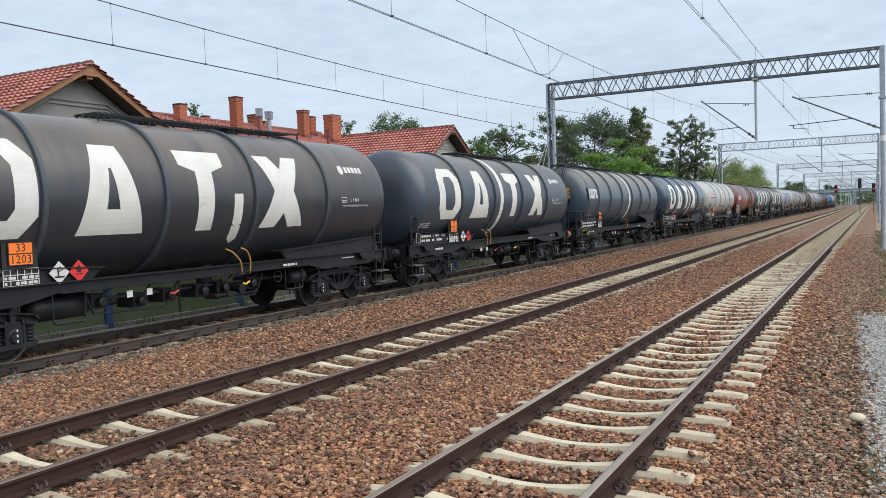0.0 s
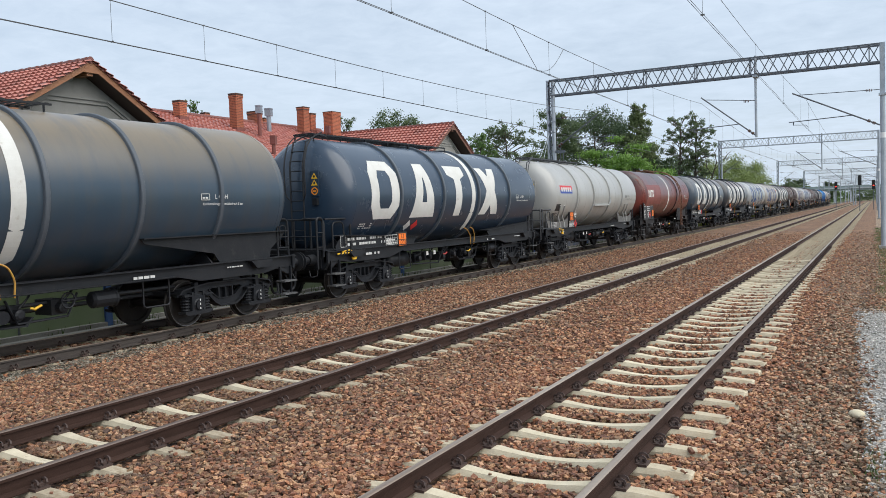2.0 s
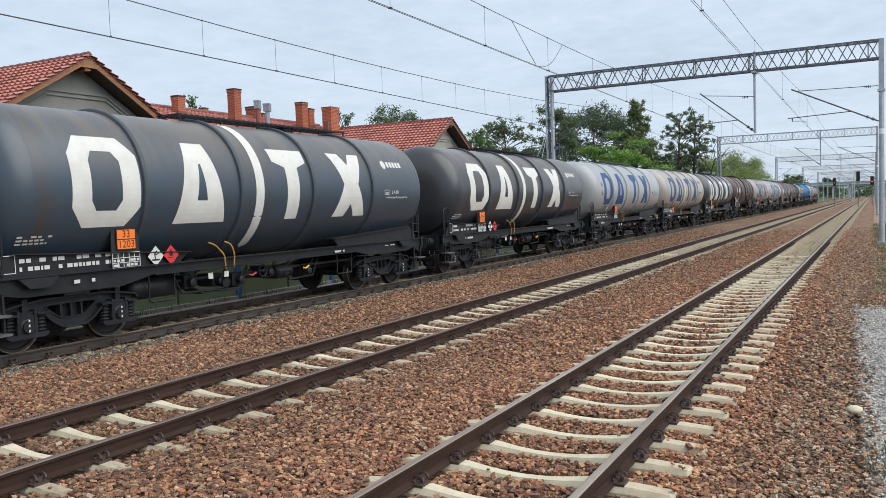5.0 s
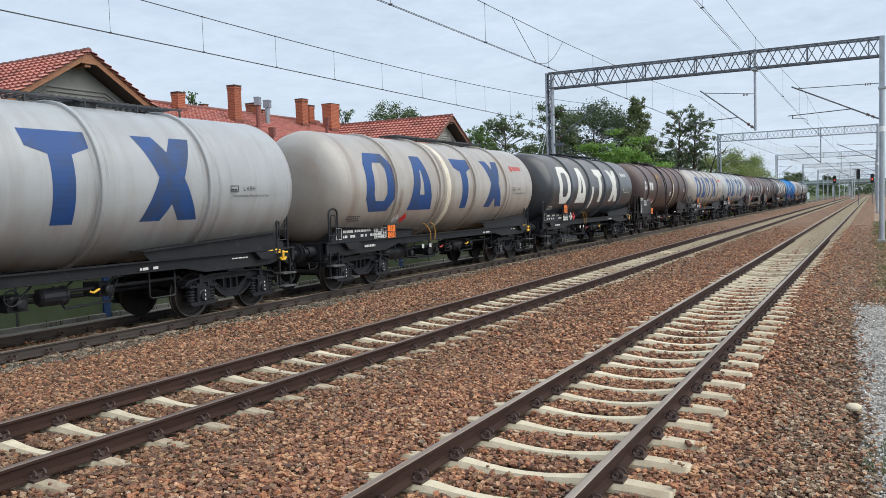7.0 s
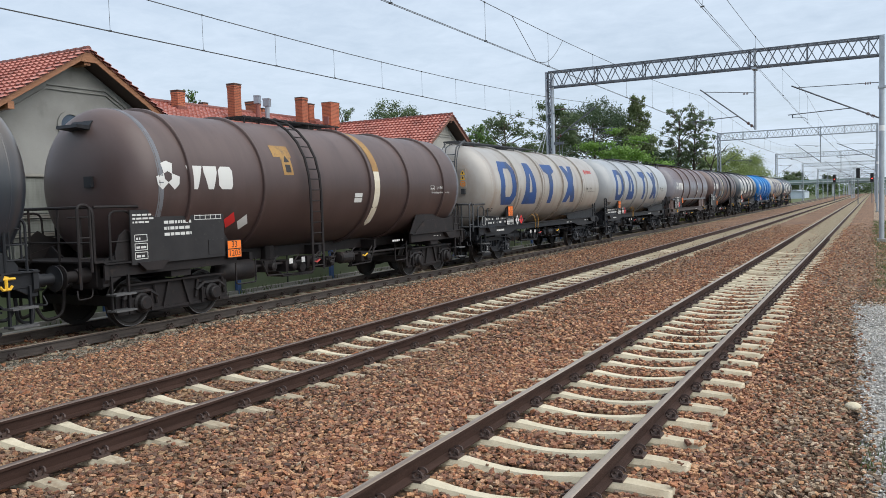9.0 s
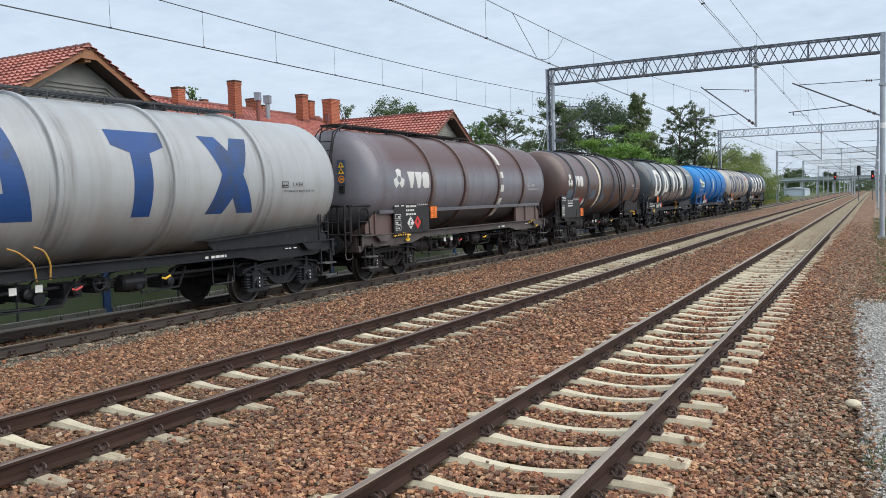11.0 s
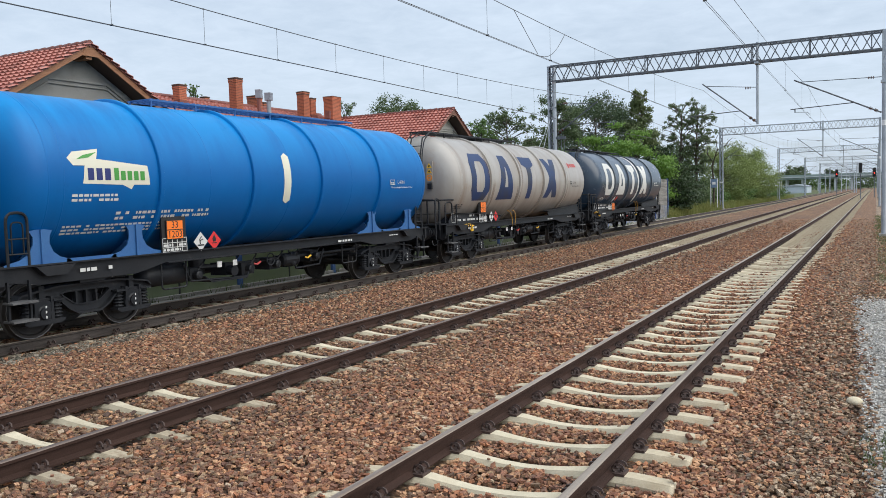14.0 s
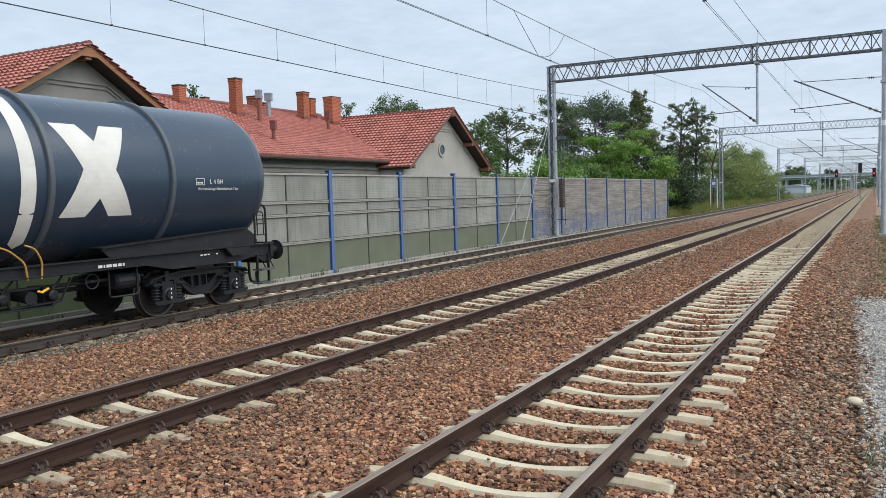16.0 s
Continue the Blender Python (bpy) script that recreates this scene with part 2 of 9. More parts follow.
def dusty_ends(m, tone, most):
    """Brown ballast dust, in patches, on the sleeper's ends outside the rails."""
    nt = m.node_tree
    bs = nt.nodes["Principled BSDF"]
    old = bs.inputs["Base Color"].links[0].from_socket
    sep = nt.nodes.new("ShaderNodeSeparateXYZ")
    nt.links.new(nt.nodes.new("ShaderNodeTexCoord").outputs["Object"], sep.inputs[0])
    ab = nt.nodes.new("ShaderNodeMath"); ab.operation = "ABSOLUTE"
    nt.links.new(sep.outputs[0], ab.inputs[0])
    w = nt.nodes.new("ShaderNodeMapRange")
    w.inputs[1].default_value, w.inputs[2].default_value, w.inputs[3].default_value, w.inputs[4].default_value = 0.82, 1.05, 0.0, most
    nt.links.new(ab.outputs[0], w.inputs[0])
    mm = nt.nodes.new("ShaderNodeMath"); mm.operation = "MULTIPLY"
    nt.links.new(w.outputs[0], mm.inputs[0])
    nt.links.new(noise_of(nt, 9, 5, 0.65, 0.25, 0.6), mm.inputs[1])
    nt.links.new(mixed(nt, mm.outputs[0], old, tone), bs.inputs["Base Color"])


dusty_ends(CONCRETE_CREAM, (0.36, 0.27, 0.17), 0.5)
dusty_ends(CONCRETE_DUSTY, (0.27, 0.20, 0.13), 0.95)
# far sleepers darker: dirt, plus the shade between sleepers put into the colour
CONCRETE_FAR = surface("far_sleeper_concrete", (0.40, 0.335, 0.225), (0.48, 0.41, 0.29), 0.9, scale=5, fine=90, grain=0.2, bump=0.35, dirt=(0.22, 0.17, 0.12), dirt_at=0.52)
CONCRETE_GREY = surface("grey_concrete", (0.30, 0.29, 0.27), (0.40, 0.39, 0.36), 0.9, scale=1.5, fine=40, grain=0.3, dirt=(0.18, 0.165, 0.14))
RUST = surface("rail_rust", (0.036, 0.019, 0.014), (0.062, 0.034, 0.026), 0.75, scale=5, fine=120, grain=0.4, bump=0.25, stretch=(3, 0.25, 3))
RUST_GREY = surface("dusty_rail_rust", (0.052, 0.042, 0.037), (0.082, 0.066, 0.056), 0.8, scale=5, fine=120, grain=0.4, bump=0.25, stretch=(3, 0.25, 3))
RUST.node_tree.nodes["Principled BSDF"].inputs["Specular IOR Level"].default_value = 0.2
STEEL_TOP = surface("worn_rail_head", (0.40, 0.33, 0.265), (0.23, 0.17, 0.13), 0.42, 0.4, scale=6, fine=30, bump=0.02, stretch=(2, 0.05, 2))
STEEL_DULL = surface("dull_rail_head", (0.19, 0.145, 0.12), (0.14, 0.10, 0.085), 0.5, 0.4, scale=6, fine=30, bump=0.03, stretch=(2, 0.05, 2))
CLIP_RUST = surface("spring_clip_rust", (0.050, 0.031, 0.026), (0.080, 0.050, 0.040), 0.6, scale=20, fine=200)


def sheet(name, xs, ys, height, mat, label, category):
    """A ground strip with gentle unevenness."""
    nx, ny = len(xs), len(ys)
    vs = [(x, y, height(x, y)) for y in ys for x in xs]
    fs = [(j * nx + i, j * nx + i + 1, (j + 1) * nx + i + 1, (j + 1) * nx + i) for j in range(ny - 1) for i in range(nx - 1)]
    me = bpy.data.meshes.new(name)
    me.from_pydata(vs, [], fs)
    me.materials.append(mat)
    me.shade_smooth()
    return tagged(new(name, me), label, category, kind="structure")


def rough_y(step0, grow, lim, start=-12.0):
    y, out, s = start, [], step0
    while y < lim:
        out.append(y)
        y += s
        if y > 12:
            s *= grow
    return out + [lim]


def path_edge(y):
    """Where the gravel path begins, to the right of the near track."""
    return -0.01 - 0.15 * np.clip((y - 7.5) / 4, 0, 1) - 0.20 * np.clip((y - 12) / 7, 0, 1)


def bed_height(x, y):
    wave = 0.018 * noise.noise(Vector((x * 0.9, y * 0.6, 3))) + 0.012 * noise.noise(Vector((x * 3, y * 3, 0)))
    edge = min(max((path_edge(y) + 0.22 - x) / 0.6, 0), 1)          # slopes down to the path
    left = min(max((x + 15.2) / 0.9, 0), 1)
    near = min(abs(x - T1), abs(x - T2), abs(x - T3))
    out = min(max((near - 0.80) / 0.40, 0), 1)
    full = min(max((y - 14) / 18, 0), 1)             # the bed is fuller further along
    shoulder = -0.10 - 0.02 * min(max((x - T1 - 1.3) / 0.8, 0), 1) if x > T1 else -0.034
    shoulder += min(max((y - 9) / 14, 0), 1) * 0.088 if x > T1 else full * 0.025
    crib = (-0.076 - 0.012 * full) * (1 - out) + shoulder * out
    return crib + wave - 0.10 * (1 - edge) - 0.10 * (1 - left)


XS = [-15.6 + i * 0.24 for i in range(67)]
sheet("ballast_bed", XS, [-12 + 0.4 * i for i in range(76)], bed_height, BED_SHADED, "dark ballast bed, the shade between the near stones put into its colour", "ballast")
sheet("ballast", XS, rough_y(0.5, 1.03, FAR, 18.0), bed_height, BED_RED, "reddish brown crushed stone ballast bed", "ballast")
sheet("verge", [-0.35 + i * 0.4 for i in range(12)], [18.9 + 1.5 * i for i in range(20)] + rough_y(4, 1.1, FAR, 52.0),
      lambda x, y: -0.125 + 0.02 * noise.noise(Vector((x, y, 0))) if x > -0.2 else -0.2, BED_GREY, "trodden brown stone and soil beside the track", "verge")
sheet("path", [-0.7 + i * 0.1 for i in range(13)] + [0.7 + i * 0.4 for i in range(9)], [-12 + 0.5 * i for i in range(63)],
      lambda x, y: -0.115 + 0.01 * noise.noise(Vector((x, y, 0))) if x > path_edge(y) - 0.06 else -0.22, PATH_GRIT, "pale grey fine gravel path beside the track", "path")
sheet("ground", [-3000, -600, -150, -60, -40, -30, -22, -18, -15.6, -15.3, -0.2, 4.0, 6, 12, 40, 150, 600, 3000],
      [-600, -100, -30, 0, 20, 40, 60, 80, 100, 140, 200, 300, 500, 900, 1800, 4500],
      lambda x, y: -0.22 if x < -15 or x > 4.2 else -0.5, SOIL, "rough grass and bare soil reaching the horizon", "ground")


def rail_mesh(name, x, side, top):
    foot, web, head = 0.075, 0.010, 0.036
    out = [(-foot, 0.0), (foot, 0.0), (foot, 0.012), (web, 0.035), (web, 0.125), (head, 0.136), (head, 0.162), (head - 0.012, 0.172),
           (-head + 0.012, 0.172), (-head, 0.162), (-head, 0.136), (-web, 0.125), (-web, 0.035), (-foot, 0.012)]
    bm = bmesh.new()
    ys = [-14, 5, 15, 30, 60, 120, 240, FAR]
    rings = [[bm.verts.new((x + a, y, b)) for a, b in out] for y in ys]
    n = len(out)
    for r, q in zip(rings, rings[1:]):
        for i in range(n):
            f = bm.faces.new((r[i], q[i], q[(i + 1) % n], r[(i + 1) % n]))
            f.material_index = 1 if i in (6, 7, 8) else 0
    bm.faces.new(rings[0])
    bmesh.ops.recalc_face_normals(bm, faces=bm.faces)
    me = bpy.data.meshes.new(name)
    bm.to_mesh(me); bm.free()
    me.materials.append(side); me.materials.append(top)
    return me


def sleeper_mesh(mat):
    """Prestressed concrete sleeper: sloped rail seats, lower waist, chamfered flanks."""
    bm = bmesh.new()
    secs = [(-1.30, 0.062, 0.10, -0.030), (-1.275, 0.066, 0.10, -0.018), (-0.98, 0.069, 0.10, 0.002), (-0.56, 0.068, 0.098, 0.004),
            (-0.36, 0.056, 0.082, -0.022), (-0.18, 0.050, 0.072, -0.038), (0, 0.048, 0.070, -0.043)]
    secs = secs + [(-a, b, c, d) for a, b, c, d in secs[-2::-1]]
    rings = []
    for x, wt, wb, z in secs:
        rings.append([bm.verts.new(p) for p in ((x, -wb, -0.2), (x, wb, -0.2), (x, wb, z - 0.05), (x, wt, z), (x, -wt, z), (x, -wb, z - 0.05))])
    for a, b in zip(rings, rings[1:]):
        for i in range(6):
            bm.faces.new((a[i], a[(i + 1) % 6], b[(i + 1) % 6], b[i]))
    bm.faces.new(rings[0]); bm.faces.new(rings[-1][::-1])
    bmesh.ops.recalc_face_normals(bm, faces=bm.faces)
    me = bpy.data.meshes.new("sleeper")
    bm.to_mesh(me); bm.free()
    me.materials.append(mat)
    return me


def clip_mesh():
    """A rail fastening: two sprung loops on a cast shoulder beside the rail foot."""
    bm = bmesh.new()
    for s in (-1, 1):
        pts = [Vector((0.05 * math.cos(a) - 0.008, s * 0.045 + 0.018 * math.sin(a * 0.5), 0.052 + 0.036 * math.sin(a))) for a in [i * math.tau * 0.85 / 7 for i in range(8)]]
        tube(bm, pts, 0.0125, 4)
    box(bm, -0.055, 0.05, -0.075, 0.075, 0.0, 0.022)
    box(bm, 0.0, 0.03, -0.02, 0.02, 0.02, 0.06)
    me = bpy.data.meshes.new("fastening")
    bm.to_mesh(me); bm.free()
    me.materials.append(CLIP_RUST)
    return me


def make_tracks():
    cl = clip_mesh()
    for k, (name, x, phase, side, top, lab) in enumerate((
            ("track_near", T1, 6.42, RUST, STEEL_TOP, "railway track of rusty rails with bright heads on pale concrete sleepers"),
            ("track_middle", T2, 4.458, RUST, STEEL_DULL, "railway track of brown rusty rails on pale concrete sleepers"),
            ("track_train", T3, 4.75, RUST_GREY, STEEL_TOP, "railway track of grey-brown rails half sunk in ballast"))):
        tr = empty(name, pose(0, 0, 0), lab, "railway track", kind="structure")
        conc = CONCRETE_CREAM if k == 0 else CONCRETE_DUSTY
        sl, far_sl = sleeper_mesh(conc), sleeper_mesh(CONCRETE_FAR)
        swap_rng = random.Random(40 + k)
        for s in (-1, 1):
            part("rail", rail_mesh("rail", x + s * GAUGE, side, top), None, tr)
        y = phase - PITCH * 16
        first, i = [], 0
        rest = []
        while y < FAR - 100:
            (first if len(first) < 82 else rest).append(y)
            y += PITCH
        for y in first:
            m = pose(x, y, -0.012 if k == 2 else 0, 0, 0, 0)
            part("sleeper", far_sl if y > swap_rng.uniform(22, 40) else sl, None, tr, m=m)
            if 3 < y < 42:
                for s in (-1, 1):
                    for o in (-1, 1):
                        part("fastening", cl, None, tr, m=pose(x + s * GAUGE + o * 0.105, y, 0.0, 0, 0, 0 if o > 0 else 180))
        # those further off, joined
        base = [Vector(c) for a in (-1.28, 0.0, 1.28) for c in ((a, -0.10, -0.1), (a, -0.068, -0.008 if a else -0.022), (a, 0.068, -0.008 if a else -0.022), (a, 0.10, -0.1))]
        faces = [(i, i + 1, i + 5, i + 4) for j in (0, 4) for i in range(j, j + 3)] + [(3, 2, 1, 0), (8, 9, 10, 11)]
        vs, fs = [], []
        for j, y in enumerate(rest):
            n = len(vs)
            vs += [(c.x + x, c.y + y, c.z - (0.012 if k == 2 else 0)) for c in base]
            fs += [tuple(a + n for a in f) for f in faces]
        me = bpy.data.meshes.new("far_sleepers")
        me.from_pydata(vs, [], fs)
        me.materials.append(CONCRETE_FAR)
        tagged(part("far_sleepers", me, None, tr), kind="stuff")


make_tracks()


def stones(name, xy, size, mat, label, lift):
    """Loose broken stones, joined: each a squashed, twisted block."""
    n = len(xy)
    cube = np.array([(x, y, z) for z in (-1, 1) for x, y in ((-1, -1), (1, -1), (1, 1), (-1, 1))], float)
    quads = np.array(((4, 5, 6, 7), (0, 1, 5, 4), (1, 2, 6, 5), (2, 3, 7, 6), (3, 0, 4, 7)))
    v = np.repeat(cube[None], n, 0) * (0.72 + 0.5 * rng.random((n, 8, 3)) - 0.12)
    half = size[:, None] * (0.5 * np.stack([0.95 + 0.65 * rng.random(n), 0.7 + 0.4 * rng.random(n), 0.40 + 0.34 * rng.random(n)], 1))
    v *= half[:, None, :]
    ang = rng.random((n, 3)) * [0.9, 0.9, math.tau] - [0.45, 0.45, 0]
    for ax, (i, j) in enumerate(((1, 2), (0, 2), (0, 1))):
        c, s = np.cos(ang[:, ax])[:, None], np.sin(ang[:, ax])[:, None]
        a, b = v[:, :, i].copy(), v[:, :, j].copy()
        v[:, :, i], v[:, :, j] = a * c - b * s, a * s + b * c
    z = np.array([bed_height(x, y) for x, y in xy])
    z = np.where(xy[:, 0] > path_edge(xy[:, 1]) - 0.06, np.maximum(z, -0.115), z)
    z = np.where(over_sleeper(xy), np.maximum(z, -0.016), z)
    v[:, :, 0] += xy[:, 0:1]; v[:, :, 1] += xy[:, 1:2]; v[:, :, 2] += (z + lift * size + 0.040 * rng.random(n) ** 1.3)[:, None]
    me = bpy.data.meshes.new(name)
    me.vertices.add(n * 8)
    me.vertices.foreach_set("co", v.ravel())
    f = (quads[None] + (np.arange(n) * 8)[:, None, None]).reshape(-1, 4)
    me.loops.add(f.size)
    me.loops.foreach_set("vertex_index", f.ravel())
    me.polygons.add(len(f))
    me.polygons.foreach_set("loop_start", np.arange(len(f)) * 4)
    me.polygons.foreach_set("loop_total", np.full(len(f), 4))
    me.materials.append(mat)
    me.update(calc_edges=True)
    me.validate()
    me.shade_flat()
    return tagged(new(name, me), label, "ballast stones", kind="stuff")


def over_sleeper(xy):
    out = np.zeros(len(xy), bool)
    for x, ph in ((T1, 6.42), (T2, 4.458), (T3, 4.75)):
        d = np.abs((xy[:, 1] - ph + PITCH / 2) % PITCH - PITCH / 2)
        out |= (d < 0.10) & (np.abs(xy[:, 0] - x) < 1.3)
    return out


def on_sleeper(xy):
    out = np.zeros(len(xy), bool)
    for x, ph in ((T1, 6.42), (T2, 4.458), (T3, 4.75)):
        d = np.abs((xy[:, 1] - ph + PITCH / 2) % PITCH - PITCH / 2)
        near = np.abs(xy[:, 0] - x)
        # the shoulders spill over the sleeper ends, but for the side next to the path
        side = np.where(xy[:, 0] > x, 1.31 if x != T3 else 1.25, 1.2) + 0.06 * rng.normal(size=len(xy))
        out |= (d < (0.115 if x == T3 else 0.118)) & (near < side) & (rng.random(len(xy)) > (0.004 if x != T3 else 0.10))
        out |= (xy[:, 1] > 11) & (near < 0.7) & (d < 0.135)
        out |= (xy[:, 1] > 22) & ((near < 0.7) & (d < 0.20) | (xy[:, 1] > 50) & (near < 1.05))
        out |= np.abs(near - GAUGE) < 0.10
    return out


def scatter_ballast():
    def field(n, x0, x1, y0, y1):
        return np.stack([x0 + (x1 - x0) * rng.random(n), y0 + (y1 - y0) * rng.random(n)], 1)
    for (y0, y1, dens, s0, s1) in ((1.5, 11, 990, 0.026, 0.0545), (11, 22, 370, 0.033, 0.062), (22, 64, 82, 0.036, 0.064)):
        xy = field(int((y1 - y0) * 16.4 * dens), -15.0, 1.4, y0, y1)
        edge = path_edge(xy[:, 1]) + 0.07 * np.sin(xy[:, 1] * 1.7) * np.sin(xy[:, 1] * 0.57 + 1) + 0.085 * rng.normal(size=len(xy))
        xy = xy[xy[:, 0] < np.where(xy[:, 1] > 19.0 + 0.4 * xy[:, 0] + 0.15 * rng.normal(size=len(xy)), 1.4, edge)]
        xy = xy[(xy[:, 0] > -1.62 * xy[:, 1] - 0.4) & (xy[:, 0] < 0.05 * xy[:, 1] + 0.35) & (np.hypot(xy[:, 0], xy[:, 1]) > 5.2) & ~on_sleeper(xy)]
        xy = xy[rng.random(len(xy)) < (64 - xy[:, 1]) / 34]       # thins out far along
        size = s0 + (s1 - s0) * rng.random(len(xy)) ** 1.6
        size *= np.where(xy[:, 0] > -1.25, 0.9, 1.0)
        # the stone turns grey towards the path and along the train's track
        g = np.clip((xy[:, 0] + 1.35) / 0.7, 0, 1) * 0.62 + 0.06
        grey = rng.random(len(xy)) < g
        bed = np.minimum(np.abs(xy[:, 0] - T1), np.abs(xy[:, 0] - T2)) < 0.72
        ash = rng.random(len(xy)) < 0.9 * np.exp(-((xy[:, 0] - T3 - 1.15 - 0.12 * np.sin(xy[:, 1] * 0.9)) / 0.5) ** 4)
        grey &= ~ash
        # dust: darker brown stones, commoner left of the near track and between rails
        dust = ~grey & ~ash & (rng.random(len(xy)) < 0.62 * np.clip((-4.3 - xy[:, 0]) / 1.6, 0, 1) * np.clip((xy[:, 0] + 10.5) / 1.5, 0.65, 1) + 0.24 * bed)
        red = ~grey & ~dust & ~ash
        stones("ballast_stones", xy[red], size[red], STONE_RED, "loose reddish brown broken ballast stones", 0.10)
        stones("ballast_stones", xy[dust], size[dust], STONE_DARK, "loose darker brown broken ballast stones", 0.10)
        stones("ballast_stones", xy[grey], size[grey], STONE_GREY, "loose grey and buff broken ballast stones", 0.10)
        stones("ballast_stones", xy[ash], size[ash] * 0.92, STONE_ASH, "loose ash grey broken ballast stones along the rail", 0.10)
    # loose grit on the path, each piece a small pale chip
    xy = field(14000, -0.75, 0.75, 5.0, 19.5)
    xy = xy[(xy[:, 0] > path_edge(xy[:, 1]) - 0.10 * rng.random(len(xy)) ** 2) & (xy[:, 0] < 0.03 * xy[:, 1] + 0.25)]
    stones("path_grit", xy, 0.014 + 0.020 * rng.random(len(xy)) ** 2, STONE_PALE, "loose pale grey chips on the gravel path", 0.2)


scatter_ballast()


def pale_stone():
    """One larger rounded stone at the edge of the path."""
    t = empty("stone", pose(-0.2, 10.0, -0.14), "single pale rounded stone at the edge of the gravel path", "stone")
    bm = bmesh.new()
    bmesh.ops.create_icosphere(bm, subdivisions=2, radius=0.075)
    for v in bm.verts:
        n = noise.noise(v.co * 14)
        v.co = Vector((v.co.x * 1.25, v.co.y, v.co.z * 0.7)) * (1 + 0.18 * n) + Vector((0, 0, 0.045))
    part("stone", bm, CONCRETE_CREAM, t, smooth=True)


pale_stone()

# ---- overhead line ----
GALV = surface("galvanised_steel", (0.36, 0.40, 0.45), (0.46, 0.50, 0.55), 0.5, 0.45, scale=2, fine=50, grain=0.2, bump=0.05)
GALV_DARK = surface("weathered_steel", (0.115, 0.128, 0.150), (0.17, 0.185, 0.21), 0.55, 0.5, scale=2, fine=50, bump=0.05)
WIRE = plain("copper_wire_dark", (0.10, 0.105, 0.11), 0.6, 0.4)
WHITE_BAND = plain("white_band", (0.75, 0.75, 0.76), 0.6)
PORCELAIN = plain("brown_insulator", (0.10, 0.045, 0.03), 0.25)
GANTRIES = [42.6, 98.0, 160.5, 222.5, 285.0, 347.0, 409.0]
Z_LOW, Z_TOP = 8.45, 9.27


def lattice_beam(x0, x1, y, fine=True):
    """Parts of a truss: four chords, zigzag lacing on both faces, uprights."""
    w = 0.28
    chords = []
    for yy in (y - w, y + w):
        for z in (Z_LOW, Z_TOP):
            bm = bmesh.new()
            beam(bm, (x0, yy, z), (x1, yy, z), 0.075, 0.075)
            chords.append(bm)
    bm = bmesh.new()
    n = int((x1 - x0) / 0.43)
    for yy, flip in ((y - w, 0), (y + w, 1)):
        for i in range(n):
            a, b = x0 + (x1 - x0) * i / n, x0 + (x1 - x0) * (i + 1) / n
            up = (i + flip) % 2 == 0
            beam(bm, (a, yy, Z_LOW if up else Z_TOP), (b, yy, Z_TOP if up else Z_LOW), 0.04, 0.04)
            if i % 6 == 0:
                beam(bm, (a, yy, Z_LOW), (a, yy, Z_TOP), 0.045, 0.045)
    for i in range(0, n + 1, 2):
        a = x0 + (x1 - x0) * i / n
        beam(bm, (a, y - w, Z_LOW), (a, y + w, Z_LOW), 0.04)
        beam(bm, (a, y - w, Z_TOP), (a, y + w, Z_TOP), 0.04)
    return chords, bm


def lattice_post(bm_leg, bm_lace, x, y, z1):
    """Two upright channels on a foot plate, flat zigzag lacing between their flanges."""
    for s in (-1, 1):
        box(bm_leg, x + s * 0.192 - 0.008, x + s * 0.192 + 0.008, y - 0.152, y + 0.152, -0.3, z1)
        for q in (-1, 1):
            box(bm_leg, x + s * 0.135 - 0.05, x + s * 0.135 + 0.05, y + q * 0.152 - 0.008, y + q * 0.152 + 0.008, -0.3, z1)
    for z in (-0.3, 2.2, 4.6, 7.0, z1 - 0.06):
        box(bm_leg, x - 0.2, x + 0.2, y - 0.17, y + 0.17, z, z + 0.06)
    z, k = 0.0, 0
    while z < z1 - 0.5:
        a, b = (-1, 1) if k % 2 else (1, -1)
        for s in (-1, 1):
            beam(bm_lace, (x + a * 0.11, y + s * 0.166, z), (x + b * 0.11, y + s * 0.166, z + 0.36), 0.012, 0.045, up=(1, 0, 0))
        z, k = z + 0.36, k + 1


